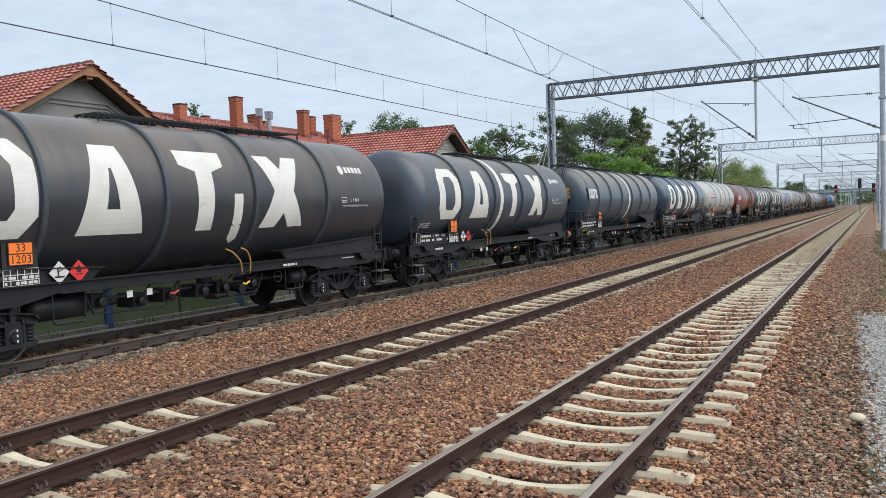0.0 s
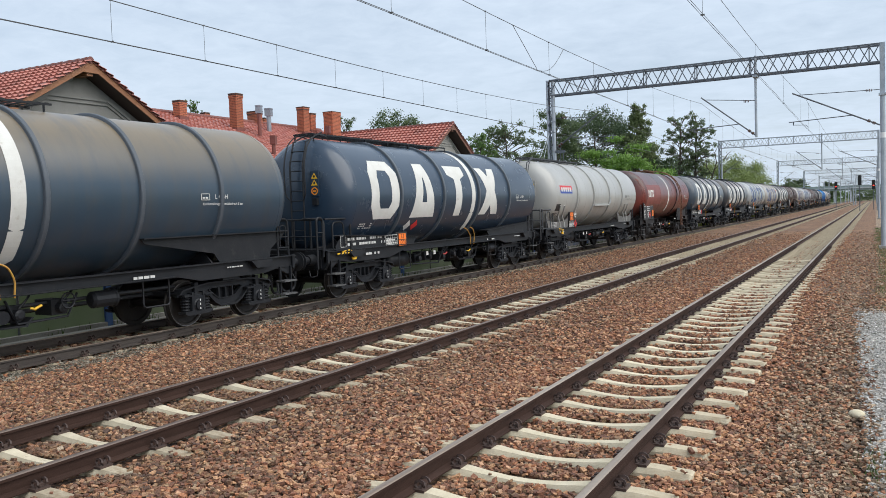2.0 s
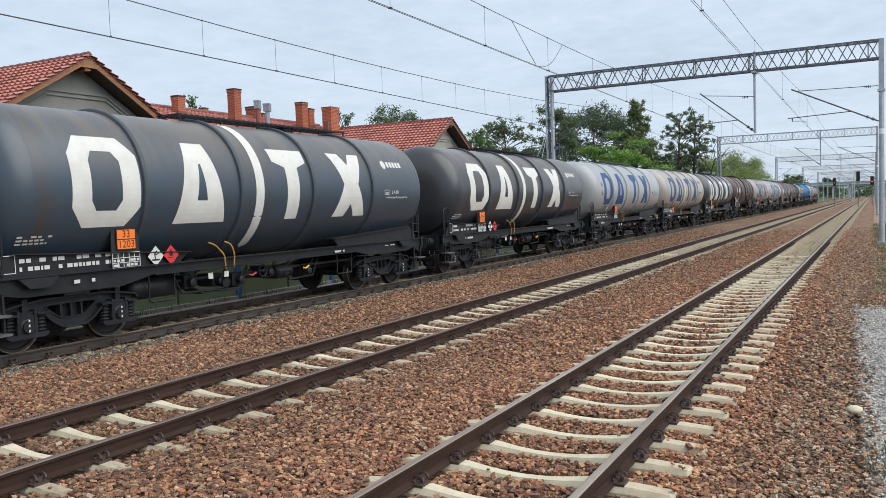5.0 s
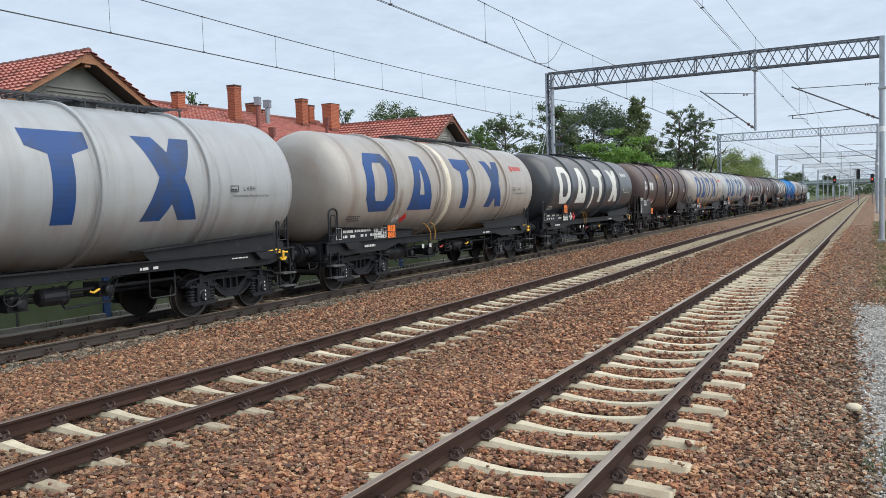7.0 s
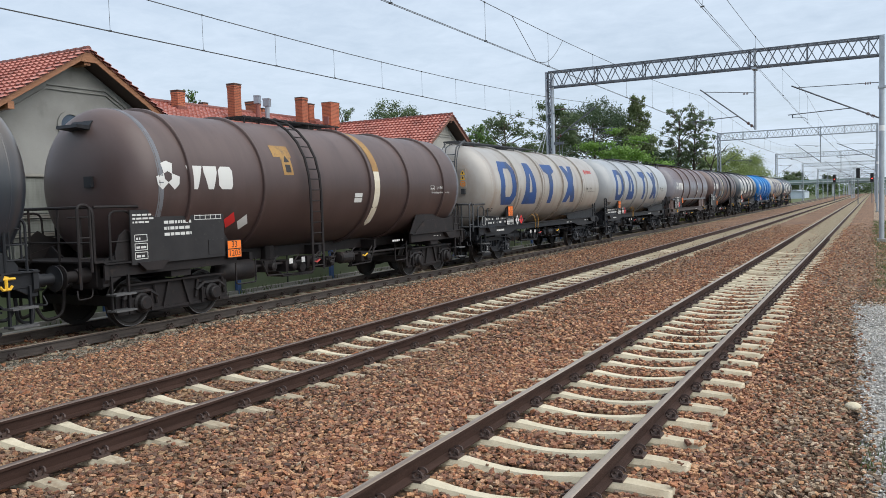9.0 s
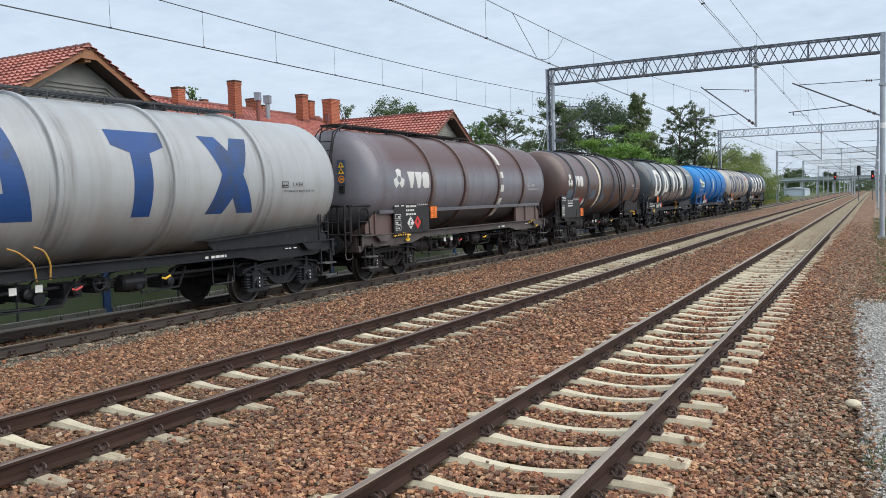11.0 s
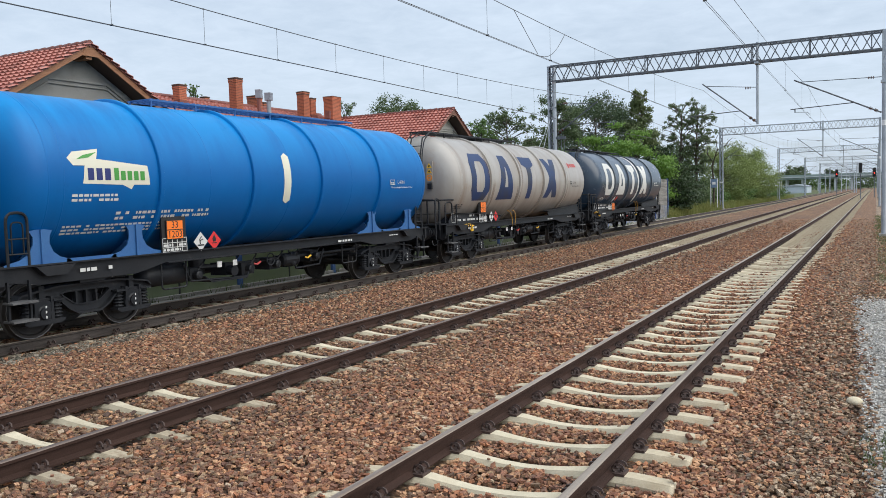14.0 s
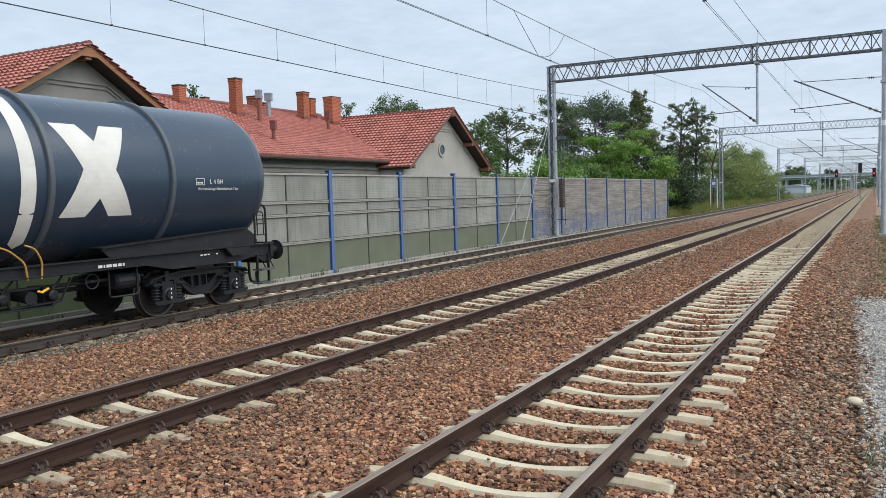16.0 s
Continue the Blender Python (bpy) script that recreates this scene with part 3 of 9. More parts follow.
def portal(y, far):
    g = empty("portal_gantry", pose(0, 0, 0), "grey galvanised lattice portal gantry spanning the railway tracks", "gantry", "overhead line gantries")
    xl, xr = -15.75, 0.22
    chords, lace = lattice_beam(xl, xr, y)
    # far beams take the paler steel: distance haze put into their colour
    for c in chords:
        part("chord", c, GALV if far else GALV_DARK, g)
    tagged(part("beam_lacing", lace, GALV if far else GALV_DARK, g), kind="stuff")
    leg, lac = bmesh.new(), bmesh.new()
    lattice_post(leg, lac, xl - 0.05, y, 9.3)
    part("lattice_mast", leg, GALV, g)
    tagged(part("mast_lacing", lac, GALV_DARK, g), kind="stuff")
    bm = bmesh.new()
    tube(bm, [(xr + 0.1, y, -0.3), (xr + 0.1, y, 7.0)], 0.115, 12)
    box(bm, xr - 0.01, xr + 0.21, y - 0.13, y + 0.13, 7.0, 9.35)
    box(bm, xr - 0.06, xr + 0.26, y - 0.17, y + 0.17, 6.95, 7.05)
    part("tubular_mast", bm, GALV, g)
    bm = bmesh.new()
    box(bm, xr - 0.1, xr + 0.3, y - 0.25, y + 0.25, -0.4, 0.02)
    part("footing", bm, CONCRETE_GREY, g)
    bm = bmesh.new()
    box(bm, xl - 0.4, xl + 0.3, y - 0.35, y + 0.35, -0.4, 0.0)
    part("footing", bm, CONCRETE_GREY, g)
    bm = bmesh.new()
    box(bm, xl - 0.23, xl + 0.13, y - 0.20, y - 0.17, 2.95, 3.12)
    part("number_plate", bm, WHITE_BAND, g, "white plate on the lattice mast")
    bm = bmesh.new()
    tube(bm, [(xr + 0.1, y, 5.0), (xr + 0.1, y, 5.25)], 0.119, 12)
    part("white_band", bm, WHITE_BAND, g)
    # drop tube with its cantilever, one over each of the two near tracks, one at the lattice mast
    bm = bmesh.new()
    for dx in (-5.15,):
        tube(bm, [(dx, y, 5.42), (dx, y, 9.4)], 0.06, 8)
        box(bm, dx - 0.11, dx + 0.11, y - 0.36, y + 0.36, 8.33, 8.42)
    part("drop_tube", bm, GALV, g)
    for (x0, z0, x1, z1, xc) in ((-5.15, 5.5, -7.75, 7.6, T2), (0.2, 5.6, -3.5, 7.4, T1), (-15.5, 5.6, -13.2, 7.2, T3)):
        a, b = Vector((x0, y, z0)), Vector((x1, y, z1))
        arm, ins, tie = bmesh.new(), bmesh.new(), bmesh.new()
        tube(arm, [a, b], 0.035, 6)
        tube(arm, [(x0, y, 7.22), b.lerp(a, 0.06)], 0.018, 5)
        way = -1 if x1 < x0 else 1
        tip = xc + way * 0.95
        tube(arm, [a.lerp(b, 0.3), (tip, y, 6.02)], 0.022, 6)
        beam(arm, (tip - way * 0.2, y, 6.02), (tip - way * 0.2, y, 5.86), 0.05)
        tube(arm, [(tip - way * 0.2, y, 5.88), (tip - way * 0.75, y, 5.84), (xc + 0.1 * way, y, 5.73)], 0.014, 5)
        for f in (0.05, 0.11):
            c = a.lerp(b, f)
            for i in range(3):
                k = c.lerp(b, 0.012 * i)
                tube(ins, [k - (b - a).normalized() * 0.012, k + (b - a).normalized() * 0.012], 0.075, 8)
        for i in range(4):
            k = Vector((x0 + (0.35 + 0.07 * i) * (1 if x1 > x0 else -1), y, 7.22))
            tube(tie, [k, k + Vector((0.03, 0, 0))], 0.06, 8)
        arm = part("cantilever", arm, GALV_DARK, g)
        tagged(part("insulator", ins, PORCELAIN, arm), kind="stuff")
        tagged(part("insulator", tie, PORCELAIN, arm), kind="stuff")
    return g


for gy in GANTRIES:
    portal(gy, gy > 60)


def messenger(y, a, b, zs, sag):
    u = (y - a) / (b - a)
    return zs - 4 * sag * u * (1 - u)


def catenary(x0, dx, zs, sag, pitch, jumper=None, rc=0.0068, rm=0.0078, first=0.55):
    """Twin contact wires, messenger wire and droppers of one track; the first span as it hangs here, then zigzag."""
    c = empty("catenary", pose(0, 0, 0), "thin dark overhead contact and messenger wires with droppers", "overhead wire", "overhead wires")
    stops = [-10.0] + GANTRIES
    for k, (a, b) in enumerate(zip(stops, stops[1:])):
        xa, xb = (x0 + dx * a, x0 + dx * b) if k == 0 else (x0 + dx * 42.6 + (0.3 if k % 2 == 0 else 0), x0 + dx * 42.6 + (0.3 if k % 2 else 0))
        def xx(u, xa=xa, xb=xb):
            return xa + (xb - xa) * u
        for off in (-0.02, 0.02):
            bm = bmesh.new()
            tube(bm, [(xx(i / 8) + off, a + (b - a) * i / 8, 5.72) for i in range(9)], rc * 0.9, 5, False)
            part("contact_wire", bm, WIRE, c)
        bm = bmesh.new()
        n = 20
        tube(bm, [(xx(i / n), a + (b - a) * i / n, messenger(a + (b - a) * i / n, a, b, zs, sag)) for i in range(n + 1)], rm, 5, False)
        part("messenger_wire", bm, WIRE, c)
        if k > 3:
            continue
        y = a + pitch * first
        while y < b - 1:
            u = (y - a) / (b - a)
            z = messenger(y, a, b, zs, sag)
            bm = bmesh.new()
            tube(bm, [(xx(u), y, 5.72), (xx(u), y, z)], 0.004, 4, False)
            box(bm, xx(u) - 0.035, xx(u) + 0.035, y - 0.012, y + 0.012, 5.712, 5.738)
            box(bm, xx(u) - 0.012, xx(u) + 0.012, y - 0.02, y + 0.02, z - 0.012, z + 0.014)
            part("dropper", bm, WIRE, c)
            y += pitch
    if jumper:
        for y0, y1, bend in jumper:
            x = x0 + dx * y0
            zt = messenger(y0, -10.0, 42.6, zs, sag)
            pts = [(x, y0 + (y1 - y0) * q, zt + (5.74 - zt) * q - bend * math.sin(math.pi * q)) for q in [i / 8 for i in range(9)]]
            bm = bmesh.new(); tube(bm, pts, 0.007, 5, False); part("jumper", bm, WIRE, c)


catenary(-2.65, -0.0063, 7.1, 0.66, 7.9, None, 0.0055, 0.0058, 0.215)
catenary(-7.05, -0.016, 7.3, 0.76, 3.95, ((17.4, 18.85, 0.0), (21.0, 18.95, 0.25)))
catenary(-12.574, -0.0084, 7.33, 0.87, 2.42, None, 0.0075, 0.0105)

# ---- station building behind the noise barrier ----
TILE = surface("red_roof_tile", (0.17, 0.055, 0.044), (0.23, 0.085, 0.066), 0.55, scale=0.8, fine=30, grain=0.35, bump=0.15, vary=0.1)
STUCCO_PALE = surface("pale_stucco", (0.40, 0.385, 0.355), (0.48, 0.465, 0.43), 0.92, scale=0.7, fine=70, grain=0.25, bump=0.4, dirt=(0.26, 0.25, 0.235), dirt_at=0.6)
STUCCO = surface("grey_stucco", (0.25, 0.245, 0.23), (0.33, 0.325, 0.305), 0.92, scale=0.7, fine=70, grain=0.3, bump=0.4, dirt=(0.19, 0.185, 0.178), dirt_at=0.58)
TIMBER_DARK = surface("red_brown_timber", (0.17, 0.075, 0.05), (0.23, 0.105, 0.07), 0.6, scale=3, fine=60, grain=0.3, stretch=(1, 0.2, 4))
TIMBER = surface("stained_timber", (0.30, 0.13, 0.062), (0.38, 0.175, 0.088), 0.6, scale=3, fine=60, grain=0.3, stretch=(1, 0.2, 4))
BRICK = surface("red_chimney_brick", (0.40, 0.118, 0.060), (0.50, 0.172, 0.095), 0.85, scale=3, fine=60, grain=0.4, bump=0.3, vary=0.15)
MORTAR = surface("sooty_mortar", (0.09, 0.05, 0.038), (0.14, 0.085, 0.065), 0.95, scale=6, fine=80)
GUTTER = plain("dark_gutter", (0.05, 0.028, 0.025), 0.75)
GLASS_DARK = plain("dark_window_glass", (0.05, 0.07, 0.10), 0.08)
ZINC = plain("zinc_flue", (0.33, 0.35, 0.38), 0.4, 0.7)

WALL_X, EAVE_Z, RIDGE_Z = -20.6, 3.86, 7.0
G1, G2 = 16.06, 38.86          # ridge lines of the two wings
HALF = 4.40                   # half the width of a wing's wall
RIDGE_X = -28.8


def tile_slope(name, origin, along, up, width, height, mat, parent, keep=None):
    """Interlocking roof tiles: rows that overlap, each with a raised roll. along and up are unit vectors."""
    o, a, u = Vector(origin), Vector(along), Vector(up)
    nrm = a.cross(u).normalized()
    if nrm.z < 0:
        nrm = -nrm
    tw, th = 0.24, 0.28
    prof = [(0.0, 0.0), (0.09, 0.004), (0.14, 0.036), (0.19, 0.042), (0.24, 0.0)]
    vs, fs = [], []
    for r in range(int(height / th) + 1):
        for c in range(int(width / tw) + 1):
            s0, t0 = c * tw, r * th
            if keep and not keep(s0 + tw / 2, t0 + th / 2):
                continue
            n = len(vs)
            for t, lift in ((t0 - 0.035, 0.082), (min(t0 + th, height), 0.006)):
                for s, h in prof:
                    vs.append(o + a * (s0 + s) + u * t + nrm * (h + lift))
            for s, h in prof:
                vs.append(o + a * (s0 + s) + u * (t0 - 0.03) + nrm * 0.0)
            k = len(prof)
            for i in range(k - 1):
                fs.append((n + i, n + i + 1, n + k + i + 1, n + k + i))
                fs.append((n + 2 * k + i, n + 2 * k + i + 1, n + i + 1, n + i))
    me = bpy.data.meshes.new(name)
    me.from_pydata([tuple(v) for v in vs], [], fs)
    me.materials.append(mat)
    ob = part(name, me, None, parent)
    return tagged(ob, kind="stuff")


def tile_mat():
    m, nt, bs = nodes_of("clay_roof_tiles")
    geo = nt.nodes.new("ShaderNodeNewGeometry")
    col = mixed(nt, geo.outputs["Random Per Island"], (0.37, 0.130, 0.103), (0.50, 0.208, 0.165))
    col = mixed(nt, noise_of(nt, 0.9, 5, lo=0.5, hi=0.85), col, (0.17, 0.065, 0.05))
    nt.links.new(col, bs.inputs["Base Color"])
    bs.inputs["Roughness"].default_value = 0.42
    bumped(nt, bs, noise_of(nt, 70, 3), 0.1, 0.005)
    return m


TILES = tile_mat()


def wing(parent, yc, x_back, wall_half=HALF, wood=TIMBER, coat=STUCCO):
    over = 0.41
    ro = 0.34 if yc < 30 else 0.27      # round window
    half = wall_half + over
    rise = RIDGE_Z - EAVE_Z
    sl = math.hypot(half, rise)
    xf = WALL_X + 0.6
    bm = bmesh.new()
    slope = rise / half
    wz = RIDGE_Z - 0.18
    poly = [(yc - wall_half, -0.3), (yc + wall_half, -0.3), (yc + wall_half, wz - wall_half * slope), (yc, wz), (yc - wall_half, wz - wall_half * slope)]
    prism(bm, poly, WALL_X - 0.4, WALL_X)
    for s in (-1, 1):
        box(bm, x_back, WALL_X - 0.4, yc + s * wall_half - 0.2, yc + s * wall_half + 0.2, -0.3, wz - wall_half * slope - 0.12)
    part("wall", bm, coat, parent)
    # raised stucco band that follows the gable
    bm = bmesh.new()
    for s in (-1, 1):
        for d, w in ((0.44, 0.08), (0.58, 0.045)):
            a = (WALL_X + 0.02, yc + s * 1.0, RIDGE_Z - 0.55 - d)
            b = (WALL_X + 0.02, yc + s * 3.3, RIDGE_Z - 0.55 - d - 2.3 * slope)
            beam(bm, a, b, w, 0.06, up=(1, 0, 0))
            if s > 0:
                beam(bm, (a[0], yc - 1.0, a[2]), a, w, 0.06, up=(1, 0, 0))
    for s in (-1, 1):
        y = yc + s * (wall_half - 0.45)
        box(bm, WALL_X - 0.02, WALL_X + 0.06, y - 0.42, y + 0.42, -0.3, EAVE_Z - 0.55)
        box(bm, WALL_X - 0.02, WALL_X + 0.10, y - 0.48, y + 0.48, EAVE_Z - 0.65, EAVE_Z - 0.5)
    part("gable_moulding", bm, coat, parent)
    bm = bmesh.new()
    lathe(bm, [(0.0, ro), (0.08, ro), (0.08, ro + 0.11), (0.0, ro + 0.11)], 28, "x", (WALL_X - 0.02, yc - 0.25 if yc < 30 else yc - 0.36, 4.85))
    win = part("round_window", bm, coat, parent, "round gable window in a stucco ring")
    bm = bmesh.new()
    lathe(bm, [(0, ro + 0.01), (0.012, ro + 0.01), (0.012, 0.0)], 28, "x", (WALL_X + 0.008, yc - 0.25 if yc < 30 else yc - 0.36, 4.85))
    part("pane", bm, GLASS_DARK, win)
    # roof slabs, tiles, verge boards
    for s in (-1, 1):
        bm = bmesh.new()
        a, b = Vector((0, yc, RIDGE_Z)), Vector((0, yc + s * half, EAVE_Z))
        d = (b - a).normalized()
        nn = Vector((0, -d.z, d.y)) * (1 if d.y > 0 else -1)
        if nn.z < 0:
            nn = -nn
        poly = [(p.y, p.z) for p in (a, b, b - nn * 0.14, a - nn * 0.14)]
        prism(bm, poly, x_back, xf - 0.02)
        part("roof_slab", bm, GUTTER, parent)
        tile_slope("roof_tiles", (x_back, yc + s * half, EAVE_Z), (1, 0, 0), (0, -s * half / sl, rise / sl), xf - x_back, sl, TILES, parent)
        bm = bmesh.new()
        prism(bm, [(p.y, p.z) for p in (a + nn * 0.02, b + nn * 0.02, b - nn * 0.155, a - nn * 0.155)], xf - 0.02, xf + 0.02)
        part("verge_board", bm, wood, parent, "stained timber verge board")
        bm = bmesh.new()
        for i in range(17):
            p, q = a.lerp(b, i / 17), a.lerp(b, (i + 1.08) / 17)
            prism(bm, [(v.y, v.z) for v in (p + nn * 0.05, q + nn * 0.10, q - nn * 0.005, p - nn * 0.005)], xf - 0.12 + 0.002 * (i % 2), xf + 0.05 + 0.002 * (i % 2))
        tagged(part("verge_tiles", bm, TILE, parent), kind="stuff")
        for f in (0.5, 0.93):
            bm = bmesh.new()
            q = a.lerp(b, f) - nn * 0.25
            box(bm, WALL_X - 0.1, xf + 0.012, q.y - 0.09, q.y + 0.09, q.z - 0.10, q.z + 0.10)
            part("purlin_end", bm, wood, parent)
    bm = bmesh.new()
    box(bm, WALL_X - 0.1, xf - 0.04, yc - 0.10, yc + 0.10, RIDGE_Z - 0.42, RIDGE_Z - 0.22)
    part("purlin_end", bm, wood, parent)
    bm = bmesh.new()
    prism(bm, [(yc - 0.26, RIDGE_Z - 0.34), (yc + 0.26, RIDGE_Z - 0.34), (yc + 0.16, RIDGE_Z - 0.06), (yc, RIDGE_Z + 0.03), (yc - 0.16, RIDGE_Z - 0.06)], xf - 0.03, xf + 0.026)
    part("verge_board", bm, wood, parent)
    bm = bmesh.new()
    x = x_back
    while x < xf:
        tube(bm, [(x, yc, RIDGE_Z + 0.02), (min(x + 0.40, xf + 0.05), yc, RIDGE_Z + 0.03)], [0.085, 0.105], 10)
        x += 0.37
    tagged(part("ridge_tiles", bm, TILE, parent), kind="stuff")


def chimney(x, y, z0, z1, w, d):
    """Brick stack, each brick its own block, with a wider cap."""
    c = empty("chimney", pose(x, y, 0), "red brick chimney stack on the tiled roof", "chimney", "chimneys on the station roof")
    bm = bmesh.new()
    box(bm, -w / 2 + 0.006, w / 2 - 0.006, -d / 2 + 0.006, d / 2 - 0.006, z0 - 0.4, z1 - 0.01)
    box(bm, -w / 2 + 0.002, w / 2 - 0.002, -d / 2 + 0.002, d / 2 - 0.002, z1 - 0.25, z1 - 0.16)
    box(bm, -w / 2 - 0.012, w / 2 + 0.012, -d / 2 - 0.012, d / 2 + 0.012, z1 - 0.165, z1 - 0.012)
    part("mortar_core", bm, MORTAR, c)
    vs = []
    bm = bmesh.new()
    z, k = z0 - 0.3, 0
    while z < z1 - 0.07:
        e = 0.022 if z > z1 - 0.17 else 0.010 if z > z1 - 0.25 else 0
        ww, dd = w / 2 + e, d / 2 + e
        n, m = max(2, round(w / 0.25)), max(2, round(d / 0.25))
        sh = 0.5 if k % 2 else 0.0
        for side in (-1, 1):
            for i in range(-1, n):
                a, b = -ww + (i + sh) * 2 * ww / n, -ww + (i + sh + 1) * 2 * ww / n
                a, b = max(a, -ww), min(b, ww)
                if b - a > 0.03:
                    box(bm, a + 0.005, b - 0.005, side * dd - 0.03, side * dd, z, z + 0.058) if side > 0 else box(bm, a + 0.005, b - 0.005, -dd, -dd + 0.03, z, z + 0.058)
            for i in range(-1, m):
                a, b = -dd + (i + sh) * 2 * dd / m, -dd + (i + sh + 1) * 2 * dd / m
                a, b = max(a, -dd), min(b, dd)
                if b - a > 0.03:
                    box(bm, ww - 0.03, ww, a + 0.005, b - 0.005, z, z + 0.058) if side > 0 else box(bm, -ww, -ww + 0.03, a + 0.005, b - 0.005, z, z + 0.058)
        z, k = z + 0.076, k + 1
    tagged(part("bricks", bm, BRICK, c), kind="stuff")
    bm = bmesh.new()
    box(bm, -w / 2 - 0.03, w / 2 + 0.03, -d / 2 - 0.03, d / 2 + 0.03, z1 - 0.02, z1 + 0.02)
    part("cap", bm, MORTAR, c)
    bm = bmesh.new()
    box(bm, -w / 2 - 0.05, w / 2 + 0.05, -d / 2 - 0.05, d / 2 + 0.05, z0 - 0.5, z0 + 0.12)
    part("flashing", bm, TILE, c)


def roof_z(x):
    return 4.2 + (-21.4 - x) * 0.412


def flue(x, y, h, mat, r, lab, cap=None):
    f = empty("roof_vent", pose(x, y, roof_z(x)), lab, "roof vent", "vents on the station roof")
    bm = bmesh.new()
    tube(bm, [(0, 0, -0.2), (0, 0, h)], r, 10)
    part("pipe", bm, mat, f)
    bm = bmesh.new()
    c = r * 1.38
    box(bm, -c, c, -c, c, h - 0.34, h - 0.02)
    box(bm, -c * 1.08, c * 1.08, -c * 1.08, c * 1.08, h - 0.02, h + 0.05)
    bmesh.ops.rotate(bm, cent=(0, 0, 0), matrix=Matrix.Rotation(0.3, 3, "Z"), verts=bm.verts)
    part("cowl", bm, cap or mat, f)


def station():
    st = empty("station_building", pose(0, 0, 0), "old single-storey railway station with grey stucco walls and red tiled roofs", "building")
    wing(st, G1, RIDGE_X - 5, 4.79)
    wing(st, G2, RIDGE_X, HALF, TIMBER_DARK, STUCCO_PALE)
    # main range between the wings
    bm = bmesh.new()
    box(bm, -22.2, -21.9, G1 + 4.4, G2 - 4.2, -0.3, 4.15)
    for z, e in ((3.75, 0.10), (3.55, 0.05), (3.05, 0.06)):
        box(bm, -21.9, -21.9 + e, G1 + 4.4, G2 - 4.2, z, z + 0.13)
    part("wall", bm, STUCCO, st)
    sl = math.hypot(7.4, 3.05)
    bm = bmesh.new()
    prism(bm, [(-21.4, 4.2), (-28.8, 7.25), (-36.2, 4.2), (-36.2, 4.05), (-28.8, 7.1), (-21.4, 4.05)], G1 + 1.0, G2, "y")
    part("roof_slab", bm, GUTTER, st)
    def keep(s, t):
        # stops at the valley lines with the two wings
        y, z = G1 + 1.0 + s, 4.2 + t / sl * 3.05
        for g, h in ((G1, 5.2), (G2, 4.81)):
            if z < RIDGE_Z - abs(y - g) / h * (RIDGE_Z - EAVE_Z) and abs(y - g) < h:
                return False
        return True
    tile_slope("roof_tiles", (-21.4, G1 + 1.0, 4.2), (0, 1, 0), (-7.4 / sl, 0, 3.05 / sl), G2 - G1 - 1.0, sl, TILES, st, keep)
    bm = bmesh.new()
    tube(bm, [(-28.8, G1 + 1.0, 7.3), (-28.8, G2, 7.3)], 0.12, 10)
    part("ridge_tiles", bm, TILE, st)
    bm = bmesh.new()
    tube(bm, [(-21.32, G1 + 4.9, 4.12), (-21.32, G2 - 4.6, 4.12)], 0.075, 8)
    tube(bm, [(-21.3, G2 - 4.7, 4.1), (-21.75, G2 - 4.55, 3.8), (-21.8, G2 - 4.5, 0)], 0.05, 8)
    part("gutter", bm, GUTTER, st)
    for x, y, zt, w, d in ((-28.0, 27.2, 7.75, 0.42, 0.44), (-27.0, 29.8, 8.25, 0.45, 0.47), (-28.9, 33.3, 7.9, 0.7, 0.4), (-27.65, 35.8, 8.25, 0.47, 0.50),
                           (-28.3, 37.3, 8.1, 0.42, 0.45), (-27.3, 38.0, 8.15, 0.62, 0.80), (-29.4, 30.2, 7.6, 0.3, 0.3), (-29.4, 34.6, 7.7, 0.4, 0.4)):
        chimney(x, y, min(roof_z(x), 7.1), zt, w, d)
    flue(-26.16, 30.46, 1.50, TILE, 0.095, "reddish vent pipe with a zinc cowl", ZINC)
    flue(-27.2, 32.4, 1.20, ZINC, 0.115, "bright zinc flue pipe with a cowl")
    flue(-23.3, 28.0, 0.85, TILE, 0.085, "terracotta-coloured vent pipe with a cap")
    flue(-25.8, 35.5, 1.0, TILE, 0.085, "terracotta-coloured vent pipe with a cap")


station()

# ---- noise barrier ----
BLUE = surface("blue_painted_steel", (0.065, 0.135, 0.33), (0.085, 0.165, 0.38), 0.5, scale=2, fine=40, grain=0.15, bump=0.05, dirt=(0.10, 0.12, 0.2), dirt_at=0.62)
RAIL_BEIGE = surface("weathered_aluminium", (0.43, 0.415, 0.37), (0.33, 0.315, 0.28), 0.55, 0.3, scale=2, fine=40, grain=0.2, bump=0.05)
FRAME_DARK = plain("dark_seal", (0.06, 0.065, 0.06), 0.6)


def through_light(nt, bs, tint, share):
    """Lets daylight glow through a milky sheet."""
    t, mix = nt.nodes.new("ShaderNodeBsdfTranslucent"), nt.nodes.new("ShaderNodeMixShader")
    t.inputs[0].default_value, mix.inputs[0].default_value = (*tint, 1), share
    nt.links.new(bs.outputs[0], mix.inputs[1]); nt.links.new(t.outputs[0], mix.inputs[2])
    nt.links.new(mix.outputs[0], nt.nodes["Material Output"].inputs[0])


